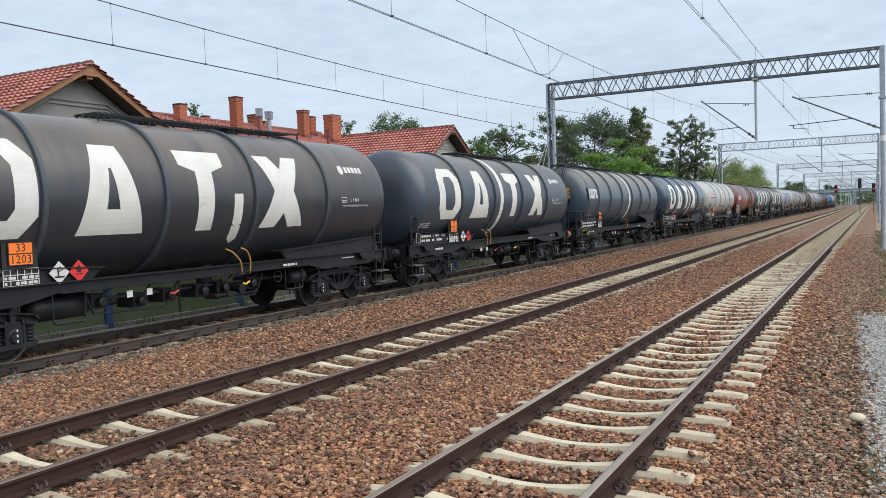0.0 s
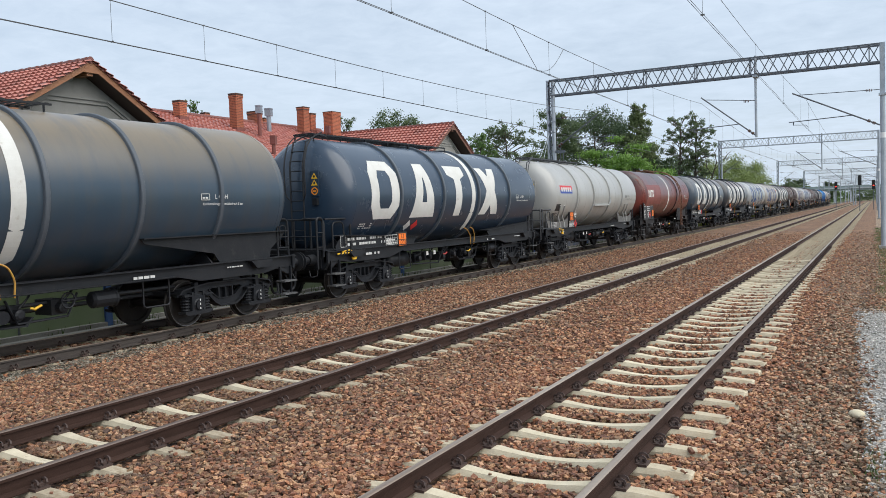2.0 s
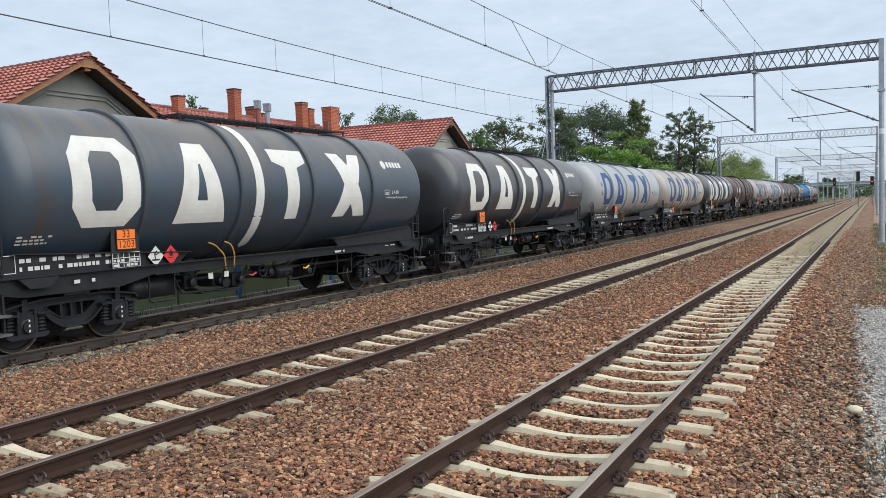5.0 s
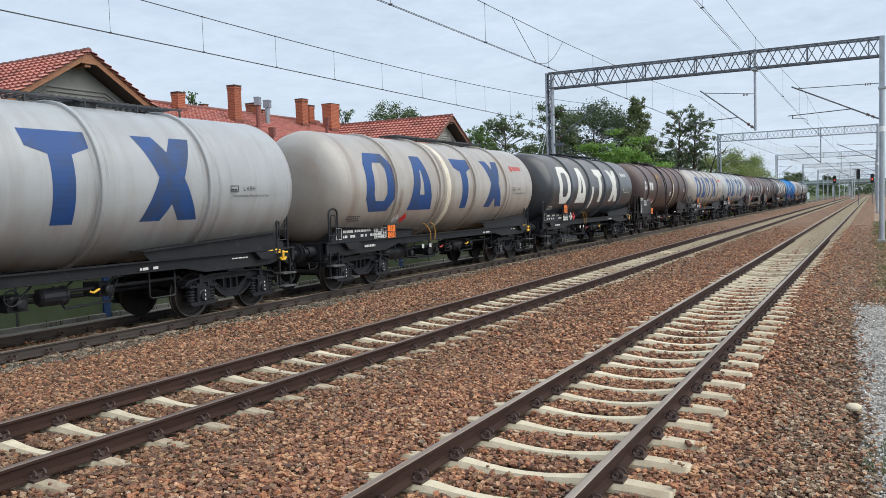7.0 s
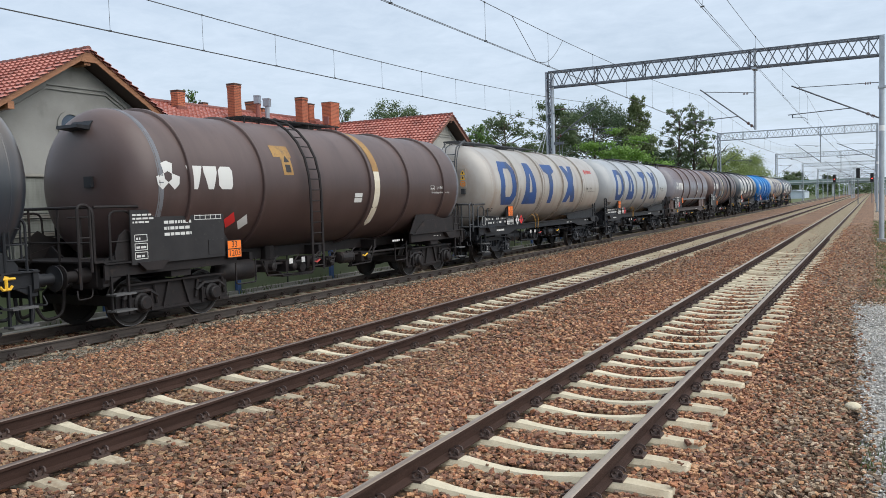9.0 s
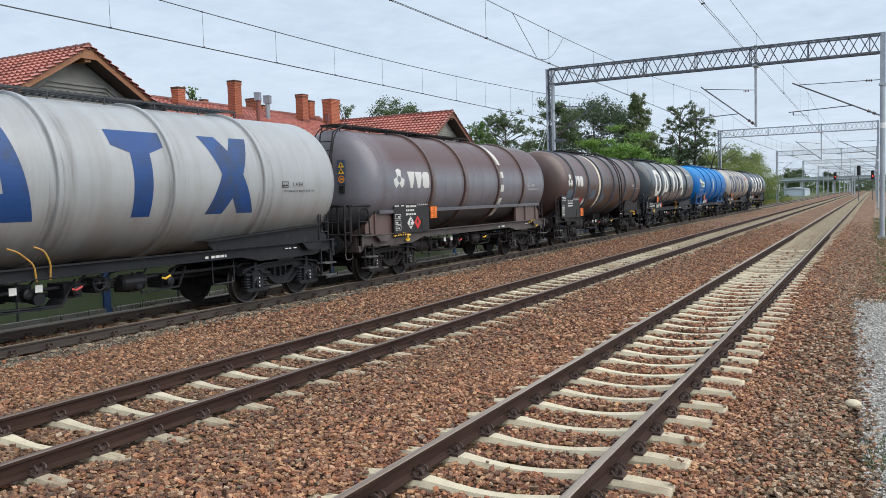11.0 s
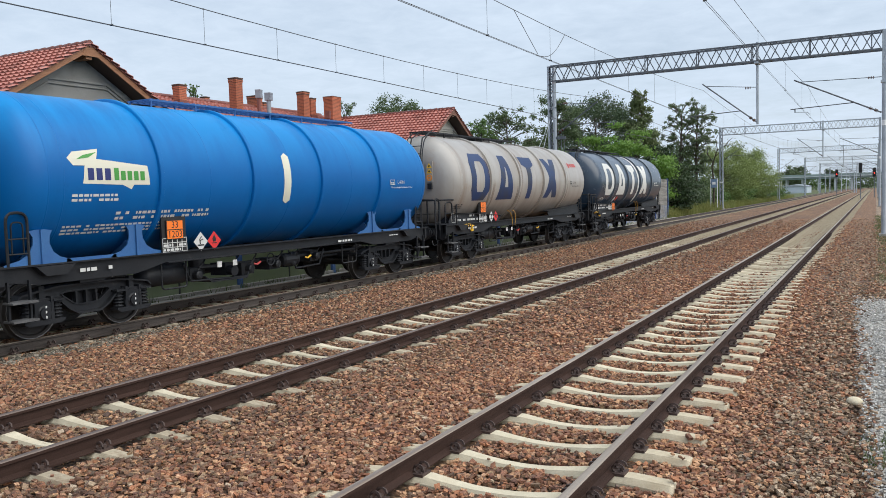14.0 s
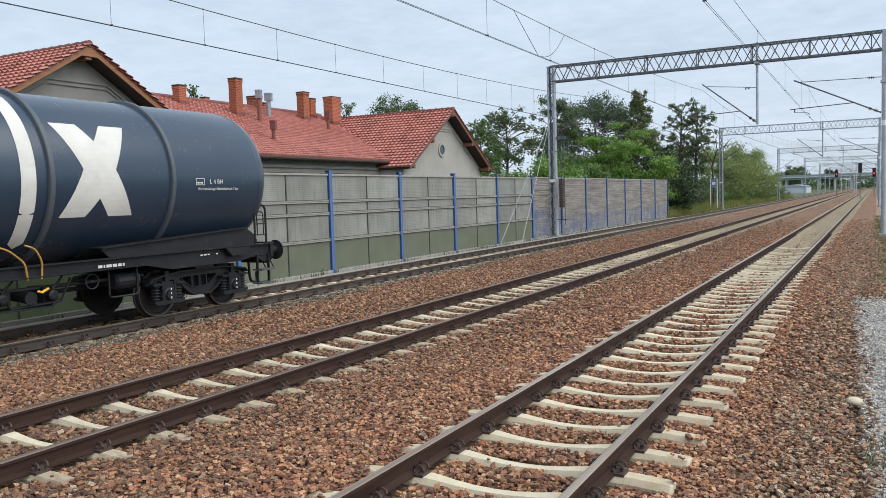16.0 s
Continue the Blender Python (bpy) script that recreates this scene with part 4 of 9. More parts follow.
def acrylic():
    m, nt, bs = nodes_of("dirty_acrylic_pane")
    co = nt.nodes.new("ShaderNodeTexCoord").outputs["Object"]
    col = mixed(nt, noise_of(nt, 1.2, 5), (0.30, 0.312, 0.285), (0.41, 0.418, 0.385))
    st = noise_of(nt, 2.0, 4, stretch=(1, 6, 0.5), lo=0.5, hi=0.8)
    col = mixed(nt, st, col, (0.19, 0.21, 0.17))
    wave = nt.nodes.new("ShaderNodeTexWave")
    wave.bands_direction, wave.inputs["Scale"].default_value, wave.inputs["Distortion"].default_value = "Z", 5.5, 0.4
    nt.links.new(co, wave.inputs["Vector"])
    bumped(nt, bs, wave.outputs["Fac"], 0.25, 0.01)
    nt.links.new(col, bs.inputs["Base Color"])
    bs.inputs["Roughness"].default_value = 0.35
    oi = nt.nodes.new("ShaderNodeObjectInfo")
    hs = nt.nodes.new("ShaderNodeHueSaturation")
    mr = nt.nodes.new("ShaderNodeMapRange")
    mr.inputs[3].default_value, mr.inputs[4].default_value = 0.78, 1.15
    nt.links.new(oi.outputs["Random"], mr.inputs[0]); nt.links.new(mr.outputs[0], hs.inputs["Value"])
    nt.links.new(col, hs.inputs["Color"]); nt.links.new(hs.outputs[0], bs.inputs["Base Color"])
    bs.inputs["Alpha"].default_value = 0.93
    through_light(nt, bs, (0.36, 0.38, 0.34), 0.25)
    return m


def acrylic_green():
    m, nt, bs = nodes_of("green_tinted_lower_pane")
    col = mixed(nt, noise_of(nt, 1.5, 5), (0.22, 0.235, 0.19), (0.275, 0.288, 0.24))
    nt.links.new(col, bs.inputs["Base Color"])
    bs.inputs["Roughness"].default_value = 0.4
    # green light off the grass behind is put into this glow's tint
    through_light(nt, bs, (0.44, 0.54, 0.29), 0.5)
    return m


PANE, PANE_LOW = acrylic(), acrylic_green()
def cassette_paint(name, spray):
    """Ribbed aluminium with long rain streaks; the lower ribs carry washed-out blue sprayed paint in ragged patches."""
    m, nt, bs = nodes_of(name)
    co = nt.nodes.new("ShaderNodeNewGeometry").outputs["Position"]
    col = mixed(nt, noise_of(nt, 1.0, 5, 0.65, 0.35, 0.65, coord=co, stretch=(1, 0.35, 4.5)), (0.36, 0.345, 0.315), (0.165, 0.150, 0.132))
    col = mixed(nt, noise_of(nt, 2.4, 5, 0.6, 0.5, 0.75, coord=co, stretch=(1, 0.5, 9)), col, (0.115, 0.105, 0.09))
    if spray:
        col = mixed(nt, noise_of(nt, 1.0, 6, 0.7, 0.44, 0.60, coord=co, stretch=(1, 1.3, 1.0)), col, (0.11, 0.145, 0.235))
        col = mixed(nt, noise_of(nt, 4.0, 5, 0.6, 0.56, 0.64, coord=co), col, (0.24, 0.26, 0.32))
    nt.links.new(col, bs.inputs["Base Color"])
    bs.inputs["Roughness"].default_value, bs.inputs["Metallic"].default_value = 0.55, 0.2
    return m


CASSETTE, CASSETTE_SPRAYED = cassette_paint("grey_beige_cassette", False), cassette_paint("sprayed_cassette", True)
BX, STEP, B0 = -16.0, 4.48, 4.0     # line, post pitch, first post


def barrier():
    b = empty("noise_barrier", pose(0, 0, 0), "noise barrier of dirty clear panes between blue steel posts", "noise barrier")
    posts = [4.0 + STEP * i for i in range(16)]
    pm = bmesh.new()
    box(pm, -0.07, 0.07, -0.012, 0.012, -0.3, 3.3)
    for s in (-1, 1):
        box(pm, s * 0.075 - 0.008, s * 0.075 + 0.008, -0.075, 0.075, -0.3, 3.3)
    box(pm, -0.09, 0.09, -0.09, 0.09, 3.3, 3.32)
    post = bpy.data.meshes.new("post"); pm.to_mesh(post); pm.free(); post.materials.append(BLUE)
    for y in posts:
        part("post", post, None, b, m=pose(BX, y, 0))
    rail = bmesh.new()
    box(rail, -0.05, 0.06, 0.09, STEP - 0.09, 0.0, 0.03)
    box(rail, -0.05, 0.035, 0.09, STEP - 0.09, 0.03, 0.05)
    box(rail, -0.05, 0.06, 0.09, STEP - 0.09, 0.05, 0.08)
    rm = bpy.data.meshes.new("rail"); rail.to_mesh(rm); rail.free(); rm.materials.append(RAIL_BEIGE)
    gap = bmesh.new()
    box(gap, -0.045, 0.03, 0.09, STEP - 0.09, -0.035, -0.002)
    box(gap, -0.045, 0.022, 0.09, STEP - 0.09, 0.082, 0.10)
    seal = bpy.data.meshes.new("seal"); gap.to_mesh(seal); gap.free(); seal.materials.append(FRAME_DARK)
    cap = bmesh.new()
    box(cap, -0.06, 0.06, 0.09, STEP - 0.09, 3.14, 3.2)
    cp = bpy.data.meshes.new("top_rail"); cap.to_mesh(cp); cap.free(); cp.materials.append(RAIL_BEIGE)
    mull = bmesh.new()
    box(mull, -0.03, 0.025, STEP / 2 - 0.022, STEP / 2 + 0.012, 0.0, 3.14)
    mm = bpy.data.meshes.new("mullion"); mull.to_mesh(mm); mull.free(); mm.materials.append(FRAME_DARK)
    panes = []
    for z0, z1, mat in ((0.0, 0.94, PANE_LOW), (1.06, 1.81, PANE), (1.93, 2.21, PANE), (2.33, 3.14, PANE)):
        for k in range(2):
            bm = bmesh.new()
            y0 = 0.1 + k * (STEP / 2 - 0.06)
            box(bm, -0.01, 0.01, y0, y0 + STEP / 2 - 0.14, z0, z1)
            me = bpy.data.meshes.new("pane"); bm.to_mesh(me); bm.free(); me.materials.append(mat)
            panes.append(me)
    for y in posts[:8]:
        for z in (0.98, 1.85, 2.25):
            part("seal", seal, None, part("rail", rm, None, b, m=pose(BX, y, z)))
        part("top_rail", cp, None, b, m=pose(BX, y, 0))
        part("mullion", mm, None, b, m=pose(BX, y, 0))
        for me in panes:
            part("pane", me, None, b, m=pose(BX, y, 0))
    # ribbed metal cassettes further along
    bm = bmesh.new()
    prism(bm, [(0.0, 0), (0.02, 0.012), (0.02, 0.118), (0.0, 0.13), (-0.05, 0.13), (-0.05, 0)], 0.09, STEP - 0.09, "y")
    cm = bpy.data.meshes.new("slat"); bm.to_mesh(cm); bm.free(); cm.materials.append(CASSETTE)
    low = cm.copy(); low.materials.clear(); low.materials.append(CASSETTE_SPRAYED)
    for y in posts[8:15]:
        for i in range(24):
            part("slat", low if i < (8 if y > posts[8] + 1 else 11) else cm, None, b, m=pose(BX, y, 0.132 * i))
        part("top_rail", cp, None, b, m=pose(BX, y, 0.03))
    bm = bmesh.new()
    box(bm, -0.1, 0.12, 0.1, STEP - 0.1, -0.35, 0.0)
    pl = bpy.data.meshes.new("plinth"); bm.to_mesh(pl); bm.free(); pl.materials.append(CONCRETE_GREY)
    for y in posts[:15]:
        part("plinth", pl, None, b, m=pose(BX, y, 0))
    # cable trough along the foot
    t = empty("cable_trough", pose(0, 0, 0), "grey concrete cable trough along the noise barrier", "cable trough", kind="structure")
    bm = bmesh.new()
    box(bm, -15.62, -15.28, 0.01, 0.99, -0.3, -0.06)
    lid = bpy.data.meshes.new("lid"); bm.to_mesh(lid); bm.free(); lid.materials.append(CONCRETE_GREY)
    for i in range(74):
        part("lid", lid, None, t, m=pose(0, i - 2.0, 0))


barrier()

# ---- trees, scrub and the distance ----
BARK = surface("bark", (0.07, 0.055, 0.042), (0.11, 0.09, 0.07), 0.95, scale=3, fine=30, grain=0.4, bump=0.5)


def leaf_mat(name, a, b, c):
    m, nt, bs = nodes_of(name)
    geo = nt.nodes.new("ShaderNodeNewGeometry")
    col = mixed(nt, geo.outputs["Random Per Island"], a, b)
    col = mixed(nt, noise_of(nt, 0.6, 3, lo=0.4, hi=0.7), col, c)
    nt.links.new(col, bs.inputs["Base Color"])
    bs.inputs["Roughness"].default_value = 0.55
    thin = nt.nodes.new("ShaderNodeBsdfTranslucent")
    both = nt.nodes.new("ShaderNodeMixShader")
    both.inputs[0].default_value = 0.38
    nt.links.new(col, thin.inputs[0])
    nt.links.new(bs.outputs[0], both.inputs[1]); nt.links.new(thin.outputs[0], both.inputs[2])
    nt.links.new(both.outputs[0], nt.nodes["Material Output"].inputs[0])
    return m


LEAF_DARK = leaf_mat("dark_leaves", (0.082, 0.122, 0.054), (0.150, 0.195, 0.092), (0.108, 0.155, 0.070))
LEAF_BROAD = leaf_mat("broad_dark_leaves", (0.050, 0.082, 0.040), (0.100, 0.142, 0.070), (0.070, 0.110, 0.052))
LEAF_MID = leaf_mat("green_leaves", (0.080, 0.150, 0.036), (0.140, 0.215, 0.062), (0.100, 0.180, 0.048))
LEAF_BRIGHT = leaf_mat("bright_leaves", (0.115, 0.225, 0.036), (0.205, 0.340, 0.070), (0.150, 0.275, 0.048))
LEAF_POINTED = leaf_mat("olive_dark_leaves", (0.105, 0.145, 0.056), (0.175, 0.215, 0.085), (0.130, 0.175, 0.070))
LEAF_OLIVE = leaf_mat("olive_leaves", (0.175, 0.235, 0.075), (0.265, 0.325, 0.112), (0.220, 0.280, 0.092))
# dark green for shrubs in deep shade: the shade is put into the colour
LEAF_SHADE = leaf_mat("shaded_leaves", (0.034, 0.062, 0.026), (0.064, 0.100, 0.042), (0.046, 0.078, 0.032))
WEED = leaf_mat("dry_weeds", (0.15, 0.18, 0.045), (0.30, 0.28, 0.085), (0.19, 0.23, 0.06))
GRASS = leaf_mat("grass_blades", (0.06, 0.10, 0.025), (0.12, 0.15, 0.05), (0.08, 0.13, 0.03))


def leaf_cloud(name, centres, n, leaf, mat, seed, parent=None, flat=0.8):
    """Many small folded leaves round the given (centre, radius) clumps, joined into one mesh."""
    k = np.random.default_rng(seed)
    c = np.array([q[0] for q in centres]); r = np.array([q[1] for q in centres])
    pick = k.choice(len(c), n, p=r ** 2.2 / (r ** 2.2).sum())
    d = k.normal(size=(n, 3)); d /= np.linalg.norm(d, axis=1)[:, None]
    rad = r[pick] * np.minimum(np.abs(k.normal(0.75, 0.33, n)), 1.5)
    pos = c[pick] + d * rad[:, None] * np.array([1, 1, flat])
    a = k.normal(size=(n, 3)); a /= np.linalg.norm(a, axis=1)[:, None]
    b = np.cross(a, d + 0.3 * k.normal(size=(n, 3))); b /= np.linalg.norm(b, axis=1)[:, None] + 1e-9
    s = (leaf * (0.6 + 0.8 * k.random(n)))[:, None]
    q = np.stack([pos - a * s, pos + b * s * 0.55, pos + a * s, pos - b * s * 0.55], 1)
    q[:, 1, 2] += s[:, 0] * 0.15; q[:, 3, 2] += s[:, 0] * 0.15
    me = bpy.data.meshes.new(name)
    me.vertices.add(n * 4); me.vertices.foreach_set("co", q.ravel())
    me.loops.add(n * 4); me.loops.foreach_set("vertex_index", np.arange(n * 4))
    me.polygons.add(n)
    me.polygons.foreach_set("loop_start", np.arange(n) * 4); me.polygons.foreach_set("loop_total", np.full(n, 4))
    me.materials.append(mat)
    me.update(calc_edges=True); me.validate()
    return part(name, me, None, parent)


def tree(x, y, h, w, mat, seed, label, leaves=9000, leaf=0.17, bare=0.25, loose=0.5, clumps=64, cone=False):
    """Tapered trunk, limbs that fork, and an uneven crown of leaf clumps at the limbs' ends."""
    k = random.Random(seed)
    t = empty("tree", pose(x, y, -0.25), label, "tree", "trees beside the line")
    bm = bmesh.new()
    lean = Vector((k.uniform(-0.06, 0.06) * h, k.uniform(-0.06, 0.06) * h, 0))
    spine = [Vector((0, 0, 0)), lean * 0.2 + Vector((0, 0, h * 0.3)), lean * 0.6 + Vector((k.uniform(-0.2, 0.2), 0, h * 0.62)), lean + Vector((0, 0, h * 0.95))]
    r0 = 0.022 * h
    tube(bm, spine, [r0, r0 * 0.75, r0 * 0.4, r0 * 0.08], 7)
    centres = []
    for i in range(clumps):
        u = bare + (0.97 - bare) * ((i + k.random()) / clumps)
        base = spine[0].lerp(spine[3], u) if u > 0.62 else spine[0].lerp(spine[2], u / 0.62)
        prof = math.sin(math.pi * min(max((u - bare) / (1.04 - bare), 0.03), 1) ** 0.75)
        if cone:
            prof = min(1.0, (1.06 - u) / (1.0 - bare) * 1.25)
        reach = w / 2 * (0.25 * (not cone) + (1.0 if cone else 0.75) * prof) * k.uniform(0.55, 1.12)
        a = k.uniform(0, math.tau)
        tip = base + Vector((math.cos(a) * reach, math.sin(a) * reach, h * k.uniform(0.02, 0.13) * (0.2 if cone else 1.0)))
        mid = base.lerp(tip, 0.5) + Vector((0, 0, h * 0.02))
        tube(bm, [base, mid, tip], [r0 * 0.28 * (1.1 - u), r0 * 0.16, r0 * 0.05], 5)
        centres.append((tuple(tip), w * k.uniform(0.05, 0.11) * (1.25 - loose * 0.35) * (0.4 + 0.6 * prof if cone else 1.0)))
        if k.random() < 0.7:
            centres.append((tuple(mid + Vector((k.uniform(-1, 1), k.uniform(-1, 1), k.uniform(0, 0.8))) * w * 0.08), w * k.uniform(0.04, 0.08)))
    part("trunk", bm, BARK, t)
    tagged(leaf_cloud("crown", centres, leaves, leaf, mat, seed, t), kind="stuff")
    return t


def bush(x, y, h, w, mat, seed, label, leaves=5000, leaf=0.15, name="bush", clumps=26, spread=1.0, flat=0.65):
    k = random.Random(seed)
    t = empty(name, pose(x, y, -0.3), label, "bush", "scrub beside the line")
    bm = bmesh.new()
    centres = []
    for i in range(clumps):
        a, q = k.uniform(0, math.tau), math.sqrt(k.random())
        hh = h * (1 - 0.45 * q * q) * k.uniform(0.35, 1.0)
        tip = Vector((math.cos(a) * q * w / 2, math.sin(a) * q * w / 2, hh))
        tube(bm, [(tip.x * 0.15, tip.y * 0.15, 0), (tip.x * 0.6, tip.y * 0.6, hh * 0.55), tip], [0.05, 0.03, 0.01], 4)
        centres.append((tuple(tip), min(w, h * 1.4) * k.uniform(0.11, 0.20) * spread))
        centres.append(((tip.x * 0.8, tip.y * 0.8, hh * 0.5), min(w, h * 1.4) * k.uniform(0.12, 0.2) * spread))
    part("stems", bm, BARK, t)
    tagged(leaf_cloud("foliage", centres, leaves, leaf, mat, seed, t, flat), kind="stuff")


TREES = [(-27.9, 75, 11.4, 6.5, LEAF_DARK, "tall dark green deciduous tree with an open crown", 8000, 0.25, 0.9),
         (-27.0, 87, 12.7, 11.0, LEAF_BROAD, "broad dark green tree with a dense crown", 22000, 0.2, 0.0),
         (-22.4, 85, 13.2, 6.4, LEAF_POINTED, "tall pointed olive-green tree with a dense crown", 17000, 0.25, 0.0),
         (-21.4, 100, 13.3, 4.6, LEAF_DARK, "tall thin tree with a sparse open crown", 3600, 0.35, 1.3),
         (-19.3, 101, 13.0, 5.0, LEAF_DARK, "slim tree with a sparse crown", 4200, 0.3, 1.3),
         (-30.6, 70, 10.5, 6.6, LEAF_DARK, "uneven dark green tree with a forked crown", 4600, 0.45, 1.3),
         (-30.4, 64, 8.6, 4.2, LEAF_MID, "small green tree behind the barrier", 3500, 0.3, 0.7)]
TREES += [(-45.5, 75, 13.0, 6.6, LEAF_DARK, "dark green tree behind the station roof", 6500, 0.55, 0.2),
          (-41.0, 60, 10.9, 4.5, LEAF_DARK, "dark green treetop behind the station roof", 3500, 0.4, 0.8),
          (-38.6, 38.8, 10.1, 1.9, LEAF_MID, "thin young tree behind the station roof", 700, 0.55, 1.0),
          (-19.1, 121, 8.0, 11.0, LEAF_OLIVE, "rounded olive-green willow beside the track", 17000, 0.1, 0.1),
          (-18.2, 143, 8.2, 11.0, LEAF_OLIVE, "rounded olive-green willow beside the track", 16000, 0.1, 0.1),
          (-33.0, 112, 9.0, 9.0, LEAF_MID, "green tree behind the lineside scrub", 6000, 0.2, 0.4),
          (-29.0, 135, 9.0, 10.0, LEAF_MID, "green tree behind the lineside scrub", 6000, 0.2, 0.4)]
TREES += [(-70.0, 500, 9.0, 30.0, LEAF_MID, "distant green trees beyond the bridge", 1800, 0.05, 0.1),
          (-48.0, 530, 8.0, 30.0, LEAF_DARK, "distant green trees beyond the bridge", 1800, 0.05, 0.1),
          (-26.0, 540, 7.5, 28.0, LEAF_MID, "distant green trees beyond the bridge", 1800, 0.05, 0.1),
          (-4.0, 550, 7.5, 28.0, LEAF_DARK, "distant green trees beyond the bridge", 1800, 0.05, 0.1),
          (20.0, 540, 8.0, 30.0, LEAF_MID, "distant green trees beyond the bridge", 1800, 0.05, 0.1),
          (-38.0, 470, 12.0, 16.0, LEAF_DARK, "distant dark tree near the bridge", 2500, 0.2, 0.2),
          (-22.0, 490, 10.5, 10.0, LEAF_DARK, "distant dark tree near the bridge", 2500, 0.2, 0.2)]


def greenery():
    for i, (x, y, h, w, mat, lab, lv, bare, loose) in enumerate(TREES):
        tree(x, y, h, w, mat, 20 + i, lab, int(lv * 1.4), 0.105 if y < 200 else 0.5, bare, loose, cone=mat is LEAF_POINTED)
    # bare dead tree
    d = empty("dead_tree", pose(-16.9, 99, -0.25), "leafless dead tree with a crooked grey trunk", "tree")
    bm = bmesh.new()
    tube(bm, [(0, 0, 0), (0.1, 0, 3), (-0.1, 0, 5.2), (0.5, 0, 7.2), (0.3, 0, 8.3), (0.9, 0, 9.4)], [0.12, 0.10, 0.08, 0.055, 0.035, 0.012], 7)
    for a, b in (((0.1, 0, 5.4), (-1.3, 0.2, 7.6)), ((0.45, 0, 7.0), (1.9, 0, 7.7)), ((1.3, 0, 7.4), (2.2, 0.1, 8.4)), ((0.3, 0, 6.4), (1.2, 0.2, 6.9)), ((-0.6, 0.1, 6.5), (-0.7, 0, 7.9))):
        tube(bm, [a, Vector(a).lerp(Vector(b), 0.5) + Vector((0, 0, 0.15)), b], [0.06, 0.04, 0.012], 5)
    part("trunk", bm, BARK, d)
    for i, (x, y, h, w, mat, lab, lv) in enumerate((
            (-20.7, 74, 9.0, 9.2, LEAF_BRIGHT, "large bright green locust shrub above the barrier", 18000),
            (-18.6, 79, 7.6, 8.0, LEAF_SHADE, "large dark green shrub above the barrier", 12000),
            (-25.4, 63, 5.8, 7.0, LEAF_BRIGHT, "bright green bush behind the barrier", 7000),
            (-22.7, 65, 6.2, 5.5, LEAF_MID, "green bush behind the barrier", 6000),
            (-21.0, 58, 4.9, 5.5, LEAF_BRIGHT, "bright green bush behind the barrier", 6000),
            (-24.0, 55, 4.6, 6.5, LEAF_MID, "green bush behind the barrier", 5000),
            (-19.0, 65, 4.6, 4.5, LEAF_MID, "green bush behind the barrier", 5000),
            (-29.0, 60, 5.6, 6.5, LEAF_MID, "green bush behind the barrier", 4500),
            (-19.6, 86, 5.8, 6.0, LEAF_SHADE, "dark green bush beyond the barrier", 7000),
            (-20.6, 93, 6.4, 7.5, LEAF_SHADE, "dark green bush beside the track", 7000),
            (-21.0, 104, 5.6, 8.0, LEAF_DARK, "dark green bush beside the track", 6000),
            (-20.2, 112, 3.6, 6.0, LEAF_MID, "green bush beside the track", 5000),
            (-18.5, 130, 3.0, 6.0, LEAF_MID, "green bush beside the track", 5000),
            (-18.6, 150, 2.8, 7.0, LEAF_DARK, "dark green bush beside the track", 4500),
            (-19.5, 168, 3.2, 8.0, LEAF_MID, "green bush beside the track", 4000),
            (-21.0, 190, 3.0, 9.0, LEAF_DARK, "dark green bush beside the track", 3000))):
        if i < 2:
            bush(x, y, h, w, mat, 60 + i, lab, int(lv * 1.6), 0.125, clumps=70, spread=0.62, flat=0.36)
        else:
            bush(x, y, h, w, mat, 60 + i, lab, int(lv * 1.7), 0.118)


greenery()


def weed_clumps():
    k = random.Random(31)
    for i in range(22):
        y = 72 + 46 * (i / 22) ** 1.2
        bush(-17.4 - k.uniform(0, 2.6), y, k.uniform(0.8, 1.5), k.uniform(2.6, 4.0), WEED if i % 3 else LEAF_OLIVE, 300 + i, "clump of tall yellow-green weeds beside the track", 900, 0.085, "weed_clump")


weed_clumps()


def tufts(name, spots, h, mat, label, seed, blades=9, wide=0.012):
    """Thin upright blades in tufts, joined."""
    k = np.random.default_rng(seed)
    spots = np.asarray(spots, float)
    p = np.repeat(spots, blades, 0)
    n = len(p)
    p[:, :2] += k.normal(size=(n, 2)) * 0.10
    hh = h * (0.4 + 0.8 * k.random(n))
    a = k.random(n) * math.tau
    side = np.stack([np.cos(a), np.sin(a), np.zeros(n)], 1) * wide * (1 + k.random((n, 1)))
    top = p + np.stack([k.normal(size=n) * 0.25 * hh, k.normal(size=n) * 0.25 * hh, hh], 1)
    q = np.stack([p - side, p + side, top], 1)
    me = bpy.data.meshes.new(name)
    me.vertices.add(n * 3); me.vertices.foreach_set("co", q.ravel())
    me.loops.add(n * 3); me.loops.foreach_set("vertex_index", np.arange(n * 3))
    me.polygons.add(n)
    me.polygons.foreach_set("loop_start", np.arange(n) * 3); me.polygons.foreach_set("loop_total", np.full(n, 3))
    me.materials.append(mat)
    me.update(calc_edges=True); me.validate()
    return tagged(new(name, me), label, "grass", kind="stuff")


k0 = np.random.default_rng(3)
tufts("grass", [(-15.75 + 0.12 * k0.normal(), y, -0.2) for y in np.sort(k0.uniform(8, 72, 260))], 0.28, GRASS, "thin grass at the foot of the noise barrier", 4)
tufts("weeds", np.stack([k0.uniform(-19.8, -15.7, 3200), 71 + 119 * k0.random(3200) ** 1.5, np.full(3200, -0.22)], 1), 0.95, WEED, "tall yellow-green weeds and dry grass beside the track", 5, 12)
